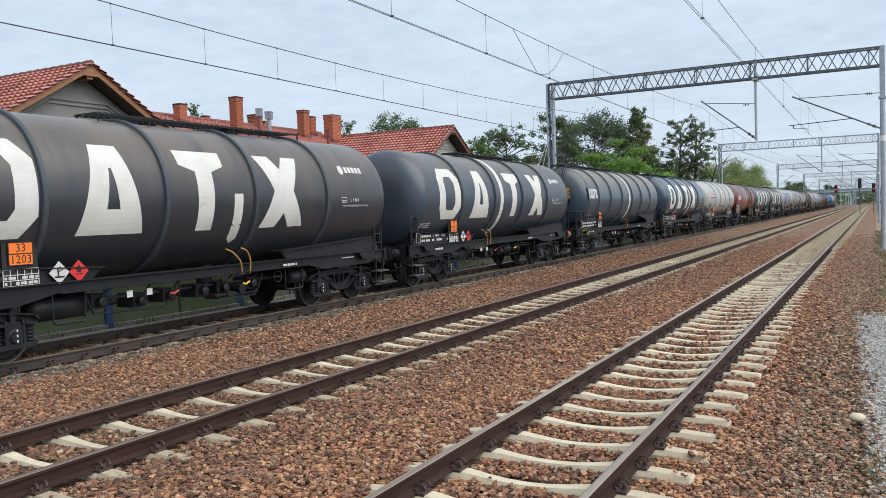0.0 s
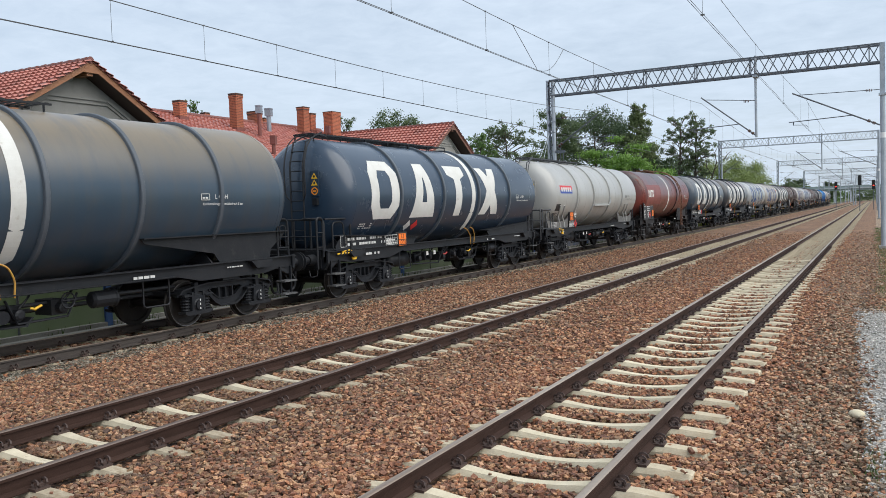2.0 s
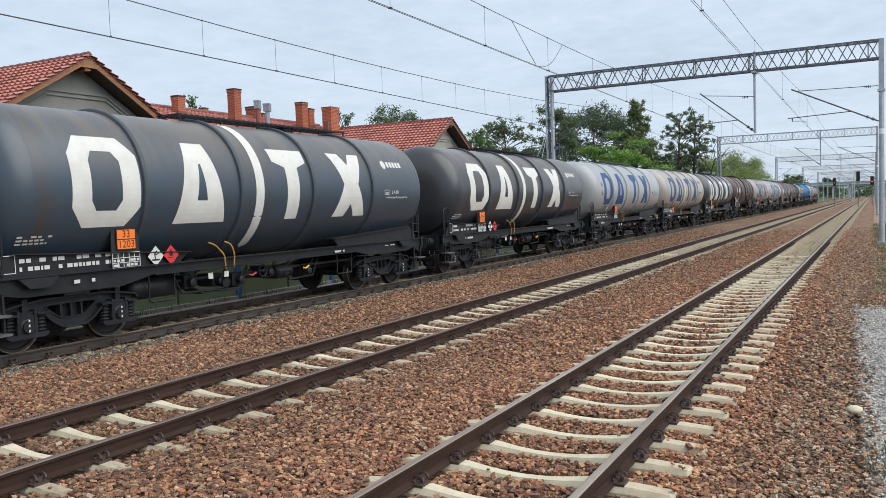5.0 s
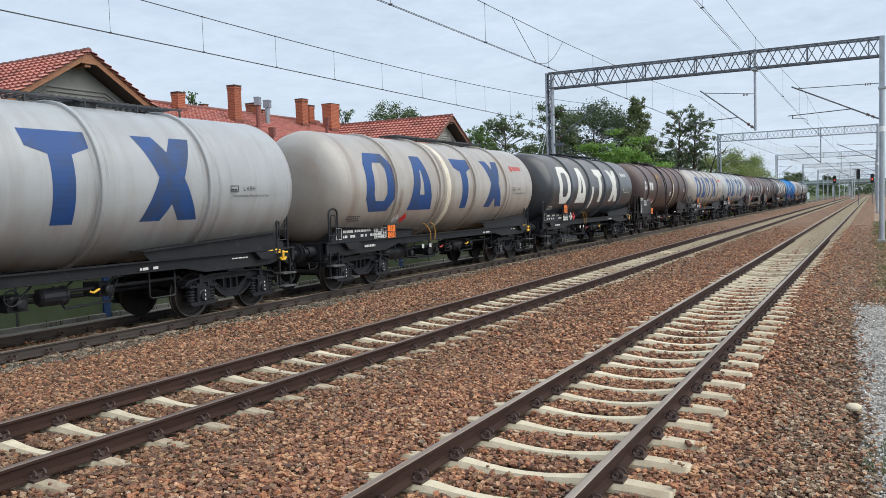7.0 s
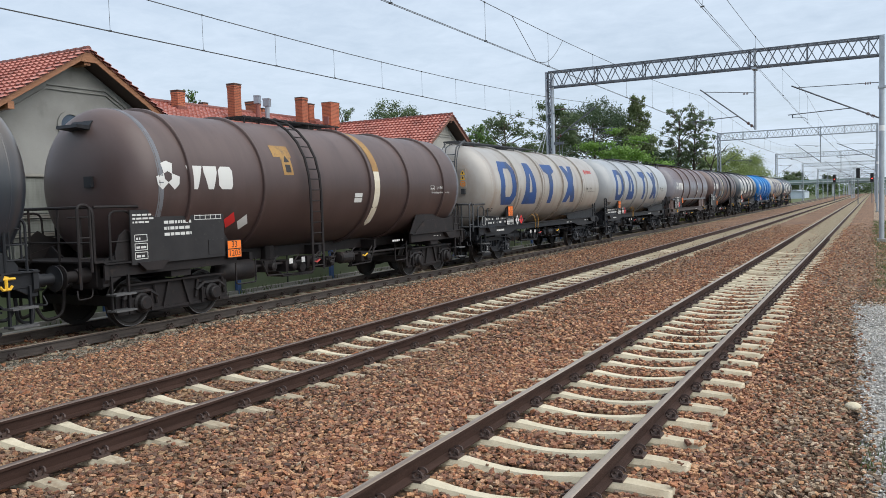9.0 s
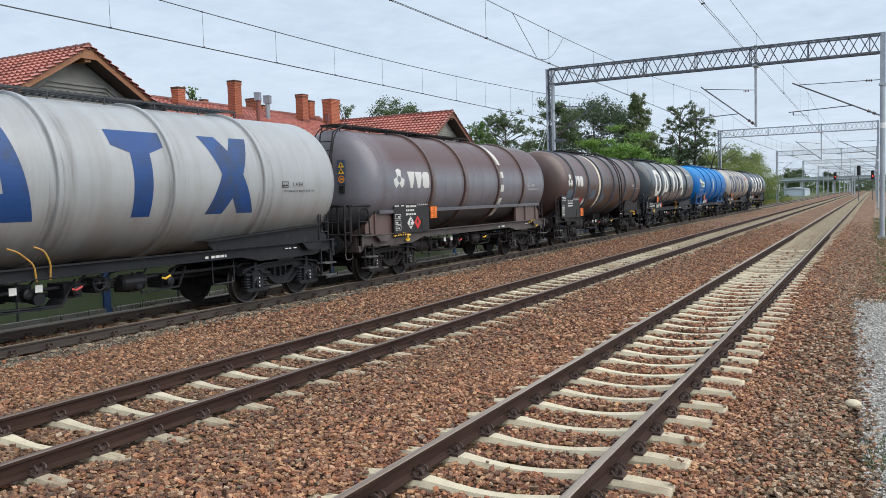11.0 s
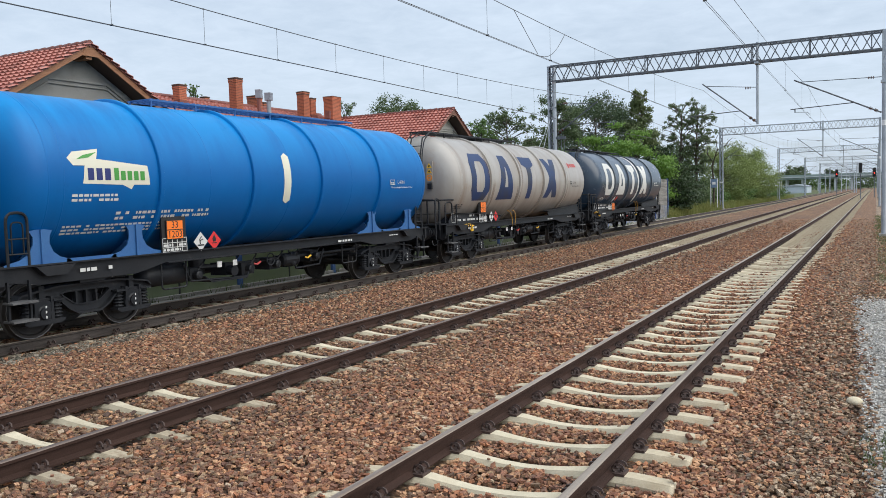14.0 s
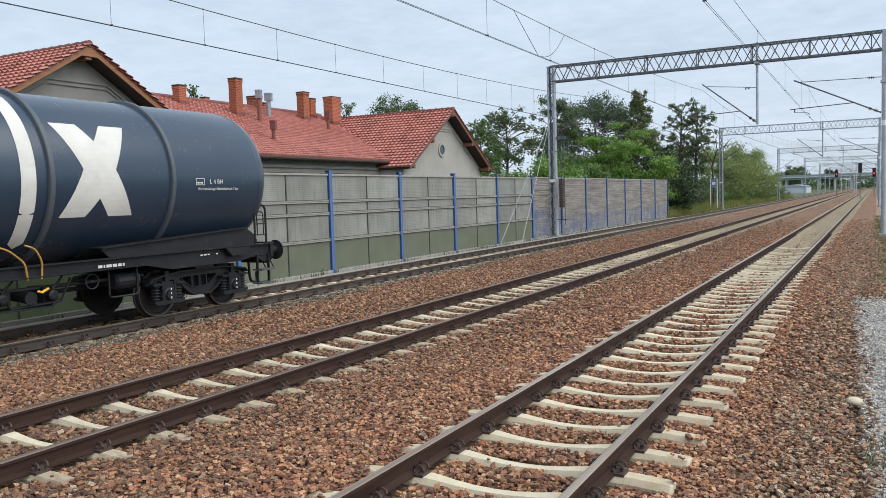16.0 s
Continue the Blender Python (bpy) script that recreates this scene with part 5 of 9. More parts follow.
tufts("grass", np.stack([k0.uniform(0.05, 1.3, 520), np.concatenate([k0.uniform(7.6, 8.8, 40), k0.uniform(19, 70, 480)]), np.full(520, -0.14)], 1), 0.16, GRASS, "scattered grass tufts on the gravel path", 6, 26, 0.0035)


# ---- lineside things and the distance ----
# distance haze is put into the bridge's pale, bluish colours
BRIDGE = surface("hazed_bridge_concrete", (0.46, 0.50, 0.52), (0.55, 0.59, 0.61), 0.9, scale=0.3, fine=6)
BRIDGE_GREEN = surface("hazed_green_girder", (0.22, 0.29, 0.28), (0.27, 0.34, 0.33), 0.7, scale=0.3, fine=6)
LAMP_RED = plain("red_signal_lamp", (1.0, 0.05, 0.03), 0.4, glow=3.0)
SIGN_WHITE = plain("white_sign_post", (0.78, 0.79, 0.8), 0.5)
SIGN_PANEL = plain("blue_grey_sign", (0.16, 0.24, 0.36), 0.5)
SHED = surface("pale_blue_shed_wall", (0.42, 0.50, 0.58), (0.5, 0.57, 0.64), 0.7, scale=0.3, fine=6)


def bridge():
    b = empty("road_bridge", pose(0, 0, 0), "distant concrete road bridge across the railway", "bridge")
    y = 425
    bm = bmesh.new(); box(bm, -90, 90, y - 5, y + 5, 5.5, 6.5); part("deck", bm, BRIDGE_GREEN, b)
    bm = bmesh.new(); box(bm, -90, 90, y - 5.6, y - 5.0, 6.35, 6.8); part("edge_beam", bm, BRIDGE, b)
    bm = bmesh.new(); box(bm, -90, 90, y - 5.3, y - 5.1, 6.8, 7.7); part("parapet", bm, BRIDGE_GREEN, b)
    for x in (-62, -54, -46, -38, -31, -24, -17, -10, 5, 12, 20, 30):
        bm = bmesh.new(); box(bm, x - 0.4, x + 0.4, y - 4, y + 4, -0.5, 5.5); part("pier", bm, BRIDGE, b)


bridge()


def signal(x, y, zh, red):
    s = empty("railway_signal", pose(x, y, 0), "railway colour-light signal on a grey mast" + (" showing red" if red else ""), "signal", "railway signals")
    bm = bmesh.new(); tube(bm, [(0, 0, -0.3), (0, 0.15, zh + 0.9)], 0.07, 8); part("mast", bm, GALV_DARK, s)
    bm = bmesh.new(); box(bm, -0.28, 0.28, -0.12, 0.05, zh - 0.75, zh + 0.85); part("head", bm, MARK_DARK, s)
    for k in range(4):
        bm = bmesh.new(); lathe(bm, [(-0.2, 0.10), (-0.13, 0.10), (-0.13, 0.0)], 12, "y", (0, 0, zh + 0.6 - k * 0.36))
        part("lens", bm, LAMP_RED if red and k == 2 else MARK_DARK, s)


MARK_DARK = plain("black_signal_paint", (0.012, 0.012, 0.013), 0.5)
signal(-2.3, 150, 5.0, False)
signal(-7.35, 190, 4.75, True)
signal(-0.3, 166, 4.4, True)


def line_sign(x, y):
    s = empty("line_sign", pose(x, y, 0), "blue-grey board on two white posts beside the track", "sign")
    for k in (-0.36, 0.36):
        bm = bmesh.new(); tube(bm, [(k, 0, -0.3), (k, 0, 3.5)], 0.045, 8); part("post", bm, SIGN_WHITE, s)
    bm = bmesh.new(); box(bm, -0.34, 0.34, -0.03, 0.0, 2.45, 3.45); part("panel", bm, SIGN_PANEL, s)
    bm = bmesh.new(); box(bm, -0.18, 0.18, -0.036, -0.031, 2.8, 3.1); part("marking", bm, SIGN_WHITE, s)


line_sign(-16.4, 96.6)


def white_posts():
    for x, y in ((-16.4, 168), (-16.4, 171)):
        p = empty("marker_post", pose(x, y, 0), "slim white marker post beside the track", "post", "white marker posts")
        bm = bmesh.new(); tube(bm, [(0, 0, -0.3), (0, 0, 3.4)], 0.06, 8); part("post", bm, SIGN_WHITE, p)


white_posts()


def far_masts():
    """Slim steel masts that stand between the further gantries and under the bridge."""
    k = random.Random(12)
    for i in range(14):
        x, y, h = k.choice((-16.2, -10.2, -5.0, 0.6)) + k.uniform(-0.4, 0.4), 235 + i * 12.5, k.uniform(6.0, 8.6)
        m = empty("line_mast", pose(x, y, 0), "slim pale steel mast of the overhead line", "mast", "far masts of the overhead line")
        bm = bmesh.new(); tube(bm, [(0, 0, -0.4), (0, 0, h)], [0.15, 0.11], 8); part("pole", bm, GALV, m)
        bm = bmesh.new(); tube(bm, [(0, 0, h - 1.4), (1.9 if x < -8 else -1.9, 0, h - 0.9)], 0.05, 6); part("arm", bm, GALV_DARK, m)


far_masts()


def shed():
    s = empty("lineside_shed", pose(-26, 330, 0), "low pale blue shed far along the line", "building")
    bm = bmesh.new(); box(bm, -4, 4, -12, 12, -0.4, 2.3); part("wall", bm, SHED, s)
    bm = bmesh.new(); prism(bm, [(-4.3, 2.3), (4.3, 2.3), (0, 3.0)], -12.3, 12.3, "y"); part("roof", bm, GALV, s)


shed()


CAST = surface("dark_cast_iron", (0.06, 0.045, 0.04), (0.09, 0.065, 0.055), 0.8, scale=4, fine=50)


def mast_weights():
    """Tension weights and stays at the lattice mast."""
    t = empty("tension_gear", pose(-15.3, 42.6, 0), "rusty tensioning weights hanging beside the lattice mast", "tension weight")
    bm = bmesh.new()
    for i in range(16):
        tube(bm, [(0, 0, 1.55 + i * 0.1), (0, 0, 1.64 + i * 0.1)], 0.17, 10)
    part("weights", bm, CAST, t)
    bm = bmesh.new()
    tube(bm, [(0, 0, 0.9), (0, 0, 5.6)], 0.02, 6); tube(bm, [(0.16, 0, 0.6), (0.16, 0, 5.4)], 0.02, 6)
    box(bm, -0.4, 0.25, -0.03, 0.03, 0.85, 0.9); box(bm, -0.3, 0.25, -0.03, 0.03, 5.3, 5.45)
    part("guide_rods", bm, GALV_DARK, t)
    for k, dx in enumerate((0.0, 0.55)):
        g = empty("stay_wire", pose(0, 0, 0), "pale stay wire anchoring the lattice mast", "stay wire", "mast stays")
        bm = bmesh.new(); tube(bm, [(-15.85, 42.4, 6.4), (-15.45, 34.2 + dx * 5.0, -0.2)], 0.014, 6); part("wire", bm, GALV, g)


mast_weights()

# ---- tank wagons ----
TANK_R, TANK_Z = 1.48, 2.84
BLACK = surface("black_underframe_paint", (0.012, 0.0135, 0.017), (0.022, 0.023, 0.026), 0.5, scale=2, fine=50, grain=0.3, bump=0.1, dirt=(0.048, 0.045, 0.044), dirt_at=0.60)
GEAR_DARK = surface("dark_grey_fittings", (0.046, 0.049, 0.055), (0.078, 0.082, 0.088), 0.55, 0.3, scale=3, fine=50, bump=0.04)
SKIRT_GREY = surface("grimy_grey_skirt", (0.105, 0.100, 0.096), (0.16, 0.155, 0.148), 0.6, scale=1.8, fine=50, grain=0.3, bump=0.06, dirt=(0.06, 0.052, 0.046), dirt_at=0.55)
WEATHERED_SILL = surface("weathered_grey_brown_sill", (0.060, 0.050, 0.048), (0.105, 0.088, 0.084), 0.6, scale=1.6, fine=50, grain=0.3, bump=0.08, dirt=(0.03, 0.024, 0.023), dirt_at=0.58)
BROWN_FRAME = surface("grimy_brown_underframe", (0.013, 0.0115, 0.012), (0.024, 0.019, 0.019), 0.6, scale=2, fine=50, grain=0.3, bump=0.1, dirt=(0.060, 0.040, 0.032), dirt_at=0.60)
WHEEL = surface("wheel_steel", (0.022, 0.020, 0.019), (0.038, 0.033, 0.030), 0.6, 0.2, scale=3, fine=60, bump=0.05)
TREAD_WORN = surface("worn_step_plate", (0.09, 0.09, 0.092), (0.15, 0.15, 0.15), 0.55, 0.4, scale=6, fine=70, bump=0.1)
TREAD = plain("worn_tread_edge", (0.17, 0.162, 0.158), 0.4, 0.75)
for dull in (BLACK, BROWN_FRAME):
    dull.node_tree.nodes["Principled BSDF"].inputs["Specular IOR Level"].default_value = 0.3
RUSTY_PART = surface("rusty_iron", (0.13, 0.06, 0.035), (0.20, 0.09, 0.05), 0.8, scale=5, fine=70)
WHITE_PAINT = surface("white_lettering", (0.69, 0.69, 0.66), (0.61, 0.605, 0.57), 0.55, scale=2.5, fine=50, grain=0.12, bump=0.0, dirt=(0.42, 0.37, 0.31), dirt_at=0.62)
WHITE_PAINT.node_tree.nodes["Principled BSDF"].inputs["Specular IOR Level"].default_value = 0.25
BLUE_PAINT = surface("blue_lettering", (0.012, 0.058, 0.205), (0.018, 0.072, 0.24), 0.5, scale=0.5, fine=50, grain=0.2, bump=0.0, dirt=(0.036, 0.048, 0.072), dirt_at=0.5)
NAVY_PAINT = surface("navy_lettering", (0.012, 0.034, 0.110), (0.016, 0.042, 0.130), 0.5, scale=0.6, fine=50, grain=0.2, bump=0.0, dirt=(0.035, 0.038, 0.050), dirt_at=0.5)
RED_PAINT = plain("red_marking", (0.45, 0.05, 0.045), 0.5)
RIM_GREY = surface("blue_grey_rim", (0.125, 0.135, 0.155), (0.17, 0.175, 0.19), 0.5, scale=3, fine=50, bump=0.02, dirt=(0.09, 0.062, 0.056), dirt_at=0.55)
ORANGE = plain("orange_plate", (0.90, 0.20, 0.02), 0.5)
AMBER = plain("amber_marking", (0.80, 0.27, 0.02), 0.45)
YELLOW = plain("yellow_marking", (0.78, 0.46, 0.03), 0.45)
LEVER_OCHRE = surface("grimy_ochre_lever", (0.55, 0.30, 0.05), (0.40, 0.21, 0.05), 0.5, scale=8, fine=60, bump=0.02)
CREAM_STRIPE = surface("cream_stripe", (0.70, 0.66, 0.55), (0.60, 0.53, 0.40), 0.55, scale=2.5, fine=50, grain=0.15, bump=0.0, dirt=(0.45, 0.33, 0.20), dirt_at=0.58)
MARK_WHITE = plain("white_marking", (0.60, 0.60, 0.58), 0.55)
MARK_BLACK = plain("black_marking", (0.015, 0.015, 0.016), 0.5)


def tank_paint(name, a, b, dirt, rough=0.42, belly=None, crown=None, streaks=0.55, rust=None, reach=0.1, coat=0.3, gloss=0.36, fade=1.25, spec=0.5, ends=None, grip=(0.25, 0.6)):
    """Tank paint with clouded fading, dust and top light painted over the crown, dark product streaks that run down the
    flank, shade and brown grime painted low.
    """
    m, nt, bs = nodes_of(name)
    co = nt.nodes.new("ShaderNodeTexCoord").outputs["Object"]
    col = mixed(nt, noise_of(nt, 0.7, 5, 0.6, coord=co), a, b)
    st = noise_of(nt, 1.0, 5, 0.65, 0.48, 0.75, coord=co, stretch=(0.15, 2.4, 0.15))
    k = nt.nodes.new("ShaderNodeMath"); k.operation = "MULTIPLY"; k.inputs[1].default_value = streaks
    nt.links.new(st, k.inputs[0])
    col = mixed(nt, k.outputs[0], col, dirt)
    blot = noise_of(nt, 2.2, 6, 0.7, 0.58, 0.8, coord=co)
    k2 = nt.nodes.new("ShaderNodeMath"); k2.operation = "MULTIPLY"; k2.inputs[1].default_value = 0.5
    nt.links.new(blot, k2.inputs[0])
    col = mixed(nt, k2.outputs[0], col, rust or dirt)
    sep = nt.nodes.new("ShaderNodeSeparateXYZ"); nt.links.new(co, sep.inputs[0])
    # crown: dust plus painted top light; belly: grime plus painted shade; noise breaks both
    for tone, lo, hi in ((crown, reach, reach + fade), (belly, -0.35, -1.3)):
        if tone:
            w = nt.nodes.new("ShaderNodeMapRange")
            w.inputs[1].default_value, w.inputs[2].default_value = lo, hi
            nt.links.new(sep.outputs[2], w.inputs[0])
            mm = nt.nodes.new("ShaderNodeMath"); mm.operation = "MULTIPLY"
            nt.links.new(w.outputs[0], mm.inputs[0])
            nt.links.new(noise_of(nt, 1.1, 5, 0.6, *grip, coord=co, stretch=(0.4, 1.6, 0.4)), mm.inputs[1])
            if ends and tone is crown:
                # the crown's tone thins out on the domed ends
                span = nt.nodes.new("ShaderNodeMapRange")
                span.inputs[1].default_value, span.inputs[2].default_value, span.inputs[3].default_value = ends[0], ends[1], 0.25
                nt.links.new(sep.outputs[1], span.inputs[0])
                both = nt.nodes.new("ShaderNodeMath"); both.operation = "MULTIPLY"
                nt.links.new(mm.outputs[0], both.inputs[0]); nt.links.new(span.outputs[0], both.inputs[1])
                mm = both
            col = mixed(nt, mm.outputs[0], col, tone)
    nt.links.new(col, bs.inputs["Base Color"])
    fine = noise_of(nt, 80, 3)
    rr = nt.nodes.new("ShaderNodeMapRange")
    rr.inputs[3].default_value, rr.inputs[4].default_value = rough - 0.06, rough + 0.14
    nt.links.new(blot, rr.inputs[0]); nt.links.new(rr.outputs[0], bs.inputs["Roughness"])
    bumped(nt, bs, fine, 0.03, 0.005)
    bs.inputs["Specular IOR Level"].default_value = spec
    bs.inputs["Coat Weight"].default_value, bs.inputs["Coat Roughness"].default_value = coat, gloss
    return m


MESHES = {}
WHEELS = []


def shared(key, make, mat, smooth=False):
    if key not in MESHES:
        bm = bmesh.new()
        make(bm)
        me = bpy.data.meshes.new(key if isinstance(key, str) else key[0])
        bm.to_mesh(me); bm.free()
        me.materials.append(mat)
        if smooth:
            me.shade_smooth()
        MESHES[key] = me
    return MESHES[key]


def bm_mesh(name, bm, mat):
    me = bpy.data.meshes.new(name)
    bm.to_mesh(me); bm.free()
    me.materials.append(mat)
    return me


def smooth_by_angle(me, deg=35):
    me.shade_smooth()
    me.set_sharp_from_angle(angle=radians(deg))
    return me


def tank_mesh(y0, y1, mat, dome=0.62):
    bm = bmesh.new()
    r = TANK_R
    prof = []
    for i in range(15):
        q = math.sin(i / 14 * math.pi / 2)
        prof.append((y0 + dome * (1 - math.sqrt(max(1 - q ** 3.2, 0))), r * q))
    n = 10
    body = [(y0 + dome + (y1 - y0 - 2 * dome) * k / n, r) for k in range(1, n)]
    rear = [(y0 + y1 - s, q) for s, q in prof[::-1]]
    lathe(bm, prof + body + rear, 64)
    me = bpy.data.meshes.new("tank")
    bm.to_mesh(me); bm.free()
    me.materials.append(mat)
    return smooth_by_angle(me)


def ring_mesh(bm):
    p = [(-0.052, TANK_R - 0.01), (-0.046, TANK_R + 0.050), (-0.034, TANK_R + 0.062), (0.034, TANK_R + 0.062), (0.046, TANK_R + 0.050), (0.052, TANK_R - 0.01)]
    lathe(bm, p, 64)


def on_tank(shapes, y0, s0, off=0.004, steps=0.10, dome=None):
    """Flat outlines (along the tank, up its flank) wrapped round the tank's near side. s is the arc above the axis."""
    bm = bmesh.new()
    for poly, holes in shapes:
        edges = []
        for loop in [poly] + holes:
            vs = [bm.verts.new((p[0], p[1], 0)) for p in loop]
            edges += [bm.edges.new((vs[i], vs[(i + 1) % len(vs)])) for i in range(len(vs))]
        bmesh.ops.triangle_fill(bm, use_beauty=True, edges=edges)
    lo, hi = min(v.co.y for v in bm.verts), max(v.co.y for v in bm.verts)
    k = math.ceil(lo / steps)
    while k * steps < hi:
        bmesh.ops.bisect_plane(bm, geom=bm.verts[:] + bm.edges[:] + bm.faces[:], plane_co=(0, k * steps, 0), plane_no=(0, 1, 0))
        k += 1
    for v in bm.verts:
        a = (v.co.y + s0) / TANK_R
        r = TANK_R + off
        if dome is not None:     # the end's rounding begins at dome + 0.62
            d = min(max((v.co.x + y0 - dome) / 0.62, 0.02), 1)
            r = TANK_R * (1 - (1 - d) ** 2) ** (1 / 3.2) + off + 0.012
        v.co = Vector((r * math.cos(a), v.co.x + y0, r * math.sin(a)))
    bmesh.ops.remove_doubles(bm, verts=bm.verts, dist=1e-5)
    for f in bm.faces:
        f.normal_update()
        if f.normal.x < 0:
            f.normal_flip()
    return bm


def rect(a, b, c, d):
    return ([(a, c), (b, c), (b, d), (a, d)], [])


def block_row(h, spots):
    """Four painted block shapes: a cut-corner ring, a tapered block with a slot, a wedge, an hourglass.
    spots: where each begins and how wide it is."""
    out = []
    (a, w), (b, w2), (c, w3), (d, w4) = spots
    k = h / 1.65
    cut, t = 0.36 * k, 0.44 * k
    ring = [(cut * 0.8, 0), (w - cut * 0.8, 0), (w, cut), (w, h - cut), (w - cut * 0.8, h), (cut * 0.8, h), (0.04 * k, h - cut), (0.04 * k, cut)]
    hole = [(t + 0.08 * k, 0.30 * k), (w - t - 0.08 * k, 0.30 * k), (w - t + 0.04 * k, 0.48 * k), (w - t + 0.04 * k, h - 0.48 * k), (w - t - 0.08 * k, h - 0.30 * k), (t + 0.08 * k, h - 0.30 * k), (t - 0.02 * k, h - 0.48 * k), (t - 0.02 * k, 0.48 * k)]
    out.append((a, [(ring, [hole])]))
    out.append((b, [([(0, 0), (w2, 0), (w2 * 0.70, h), (w2 * 0.30, h)], [[(w2 * 0.40, 0.46 * k), (w2 * 0.60, 0.46 * k), (w2 * 0.52, h * 0.72), (w2 * 0.48, h * 0.72)]])]))
    out.append((c, [([(w3 * 0.33, 0), (w3 * 0.67, 0), (w3 * 0.68, h * 0.72), (w3 * 0.98, h * 0.80), (w3, h), (0, h), (w3 * 0.02, h * 0.80), (w3 * 0.32, h * 0.72)], [])]))
    x = [(0, 0), (w4 * 0.34, 0), (w4 * 0.5, h * 0.20), (w4 * 0.66, 0), (w4, 0), (w4 * 0.72, h * 0.5), (w4, h), (w4 * 0.66, h), (w4 * 0.5, h * 0.80), (w4 * 0.34, h), (0, h), (w4 * 0.28, h * 0.5)]
    out.append((d, [(x, [])]))
    return out


def shift(poly, dy, ds=0):
    return [(p[0] + dy, p[1] + ds) for p in poly]


LATE = ((-5.15, 1.45), (-2.87, 1.38), (0.03, 1.23), (2.25, 1.40))
EARLY = ((-5.15, 1.45), (-2.97, 1.40), (-0.68, 1.24), (1.58, 1.48))


# -- bogie: two wheelsets, cast side frames, springs, axle boxes --
def side_frame(bm):
    """Cast side frames: arched arms over the axle boxes, a deep belly with one long ribbed opening, flanges round the edges."""
    for s in (-1, 1):
        x0, x1 = s * 0.94, s * 1.02
        top = [(-1.34, 0.86), (-1.27, 0.93), (-0.96, 0.98), (-0.60, 1.02), (0.60, 1.02), (0.96, 0.98), (1.27, 0.93), (1.34, 0.86)]
        bot = [(1.34, 0.80), (1.20, 0.83), (0.72, 0.84), (0.56, 0.78), (0.40, 0.63), (0.22, 0.53), (-0.22, 0.53), (-0.40, 0.63), (-0.56, 0.78), (-0.72, 0.84), (-1.20, 0.83), (-1.34, 0.80)]
        slot = [(-0.50, 0.88), (-0.42, 0.91), (0.42, 0.91), (0.50, 0.88), (0.44, 0.83), (0.26, 0.70), (0.14, 0.67), (-0.14, 0.67), (-0.26, 0.70), (-0.44, 0.83)]
        fb = bmesh.new()
        edges = []
        for loop in (top + bot, slot):
            vs = [fb.verts.new((min(x0, x1), p[0], p[1])) for p in loop]
            edges += [fb.edges.new((vs[i], vs[(i + 1) % len(vs)])) for i in range(len(vs))]
        bmesh.ops.triangle_fill(fb, use_beauty=True, edges=edges)
        got = bmesh.ops.extrude_face_region(fb, geom=fb.faces[:])
        for v in got["geom"]:
            if isinstance(v, bmesh.types.BMVert):
                v.co.x = max(x0, x1)
        bmesh.ops.recalc_face_normals(fb, faces=fb.faces)
        me = bpy.data.meshes.new("web"); fb.to_mesh(me); fb.free()
        bm.from_mesh(me); bpy.data.meshes.remove(me)
        for a, b in zip(top, top[1:]):
            beam(bm, (s * 1.0, a[0], a[1]), (s * 1.0, b[0], b[1]), 0.24, 0.03, up=(0, 0, 1))
        for a, b in zip(bot[1:10], bot[2:11]):
            beam(bm, (s * 1.0, a[0], a[1]), (s * 1.0, b[0], b[1]), 0.23, 0.032, up=(0, 0, 1))
        for a, b in zip(slot, slot[1:] + slot[:1]):
            beam(bm, (s * 1.015, a[0], a[1]), (s * 1.015, b[0], b[1]), 0.05, 0.022, up=(0, 0, 1))
        for q in (-0.2, 0.0, 0.2):
            box(bm, min(s * 0.95, s * 1.03), max(s * 0.95, s * 1.03), q - 0.018, q + 0.018, 0.66, 0.92)
        for q in (-0.9, 0.9):          # lugs above the axle boxes
            box(bm, min(s * 1.0, s * 1.10), max(s * 1.0, s * 1.10), q - 0.05, q + 0.05, 0.83, 1.06)
    box(bm, -0.93, 0.93, -0.22, 0.22, 0.60, 0.98)
    for s in (-1, 1):
        box(bm, -0.93, 0.93, s * 1.27 - 0.05, s * 1.27 + 0.05, 0.82, 0.92)
        for q in (-1, 1):              # brake blocks and hangers beside the wheels
            box(bm, q * 0.76 - 0.05, q * 0.76 + 0.05, s * 0.40 - 0.04, s * 0.40 + 0.04, 0.45, 0.78)
            tube(bm, [(q * 0.76, s * 0.40, 0.76), (q * 0.76, s * 0.34, 1.0)], 0.02, 5)


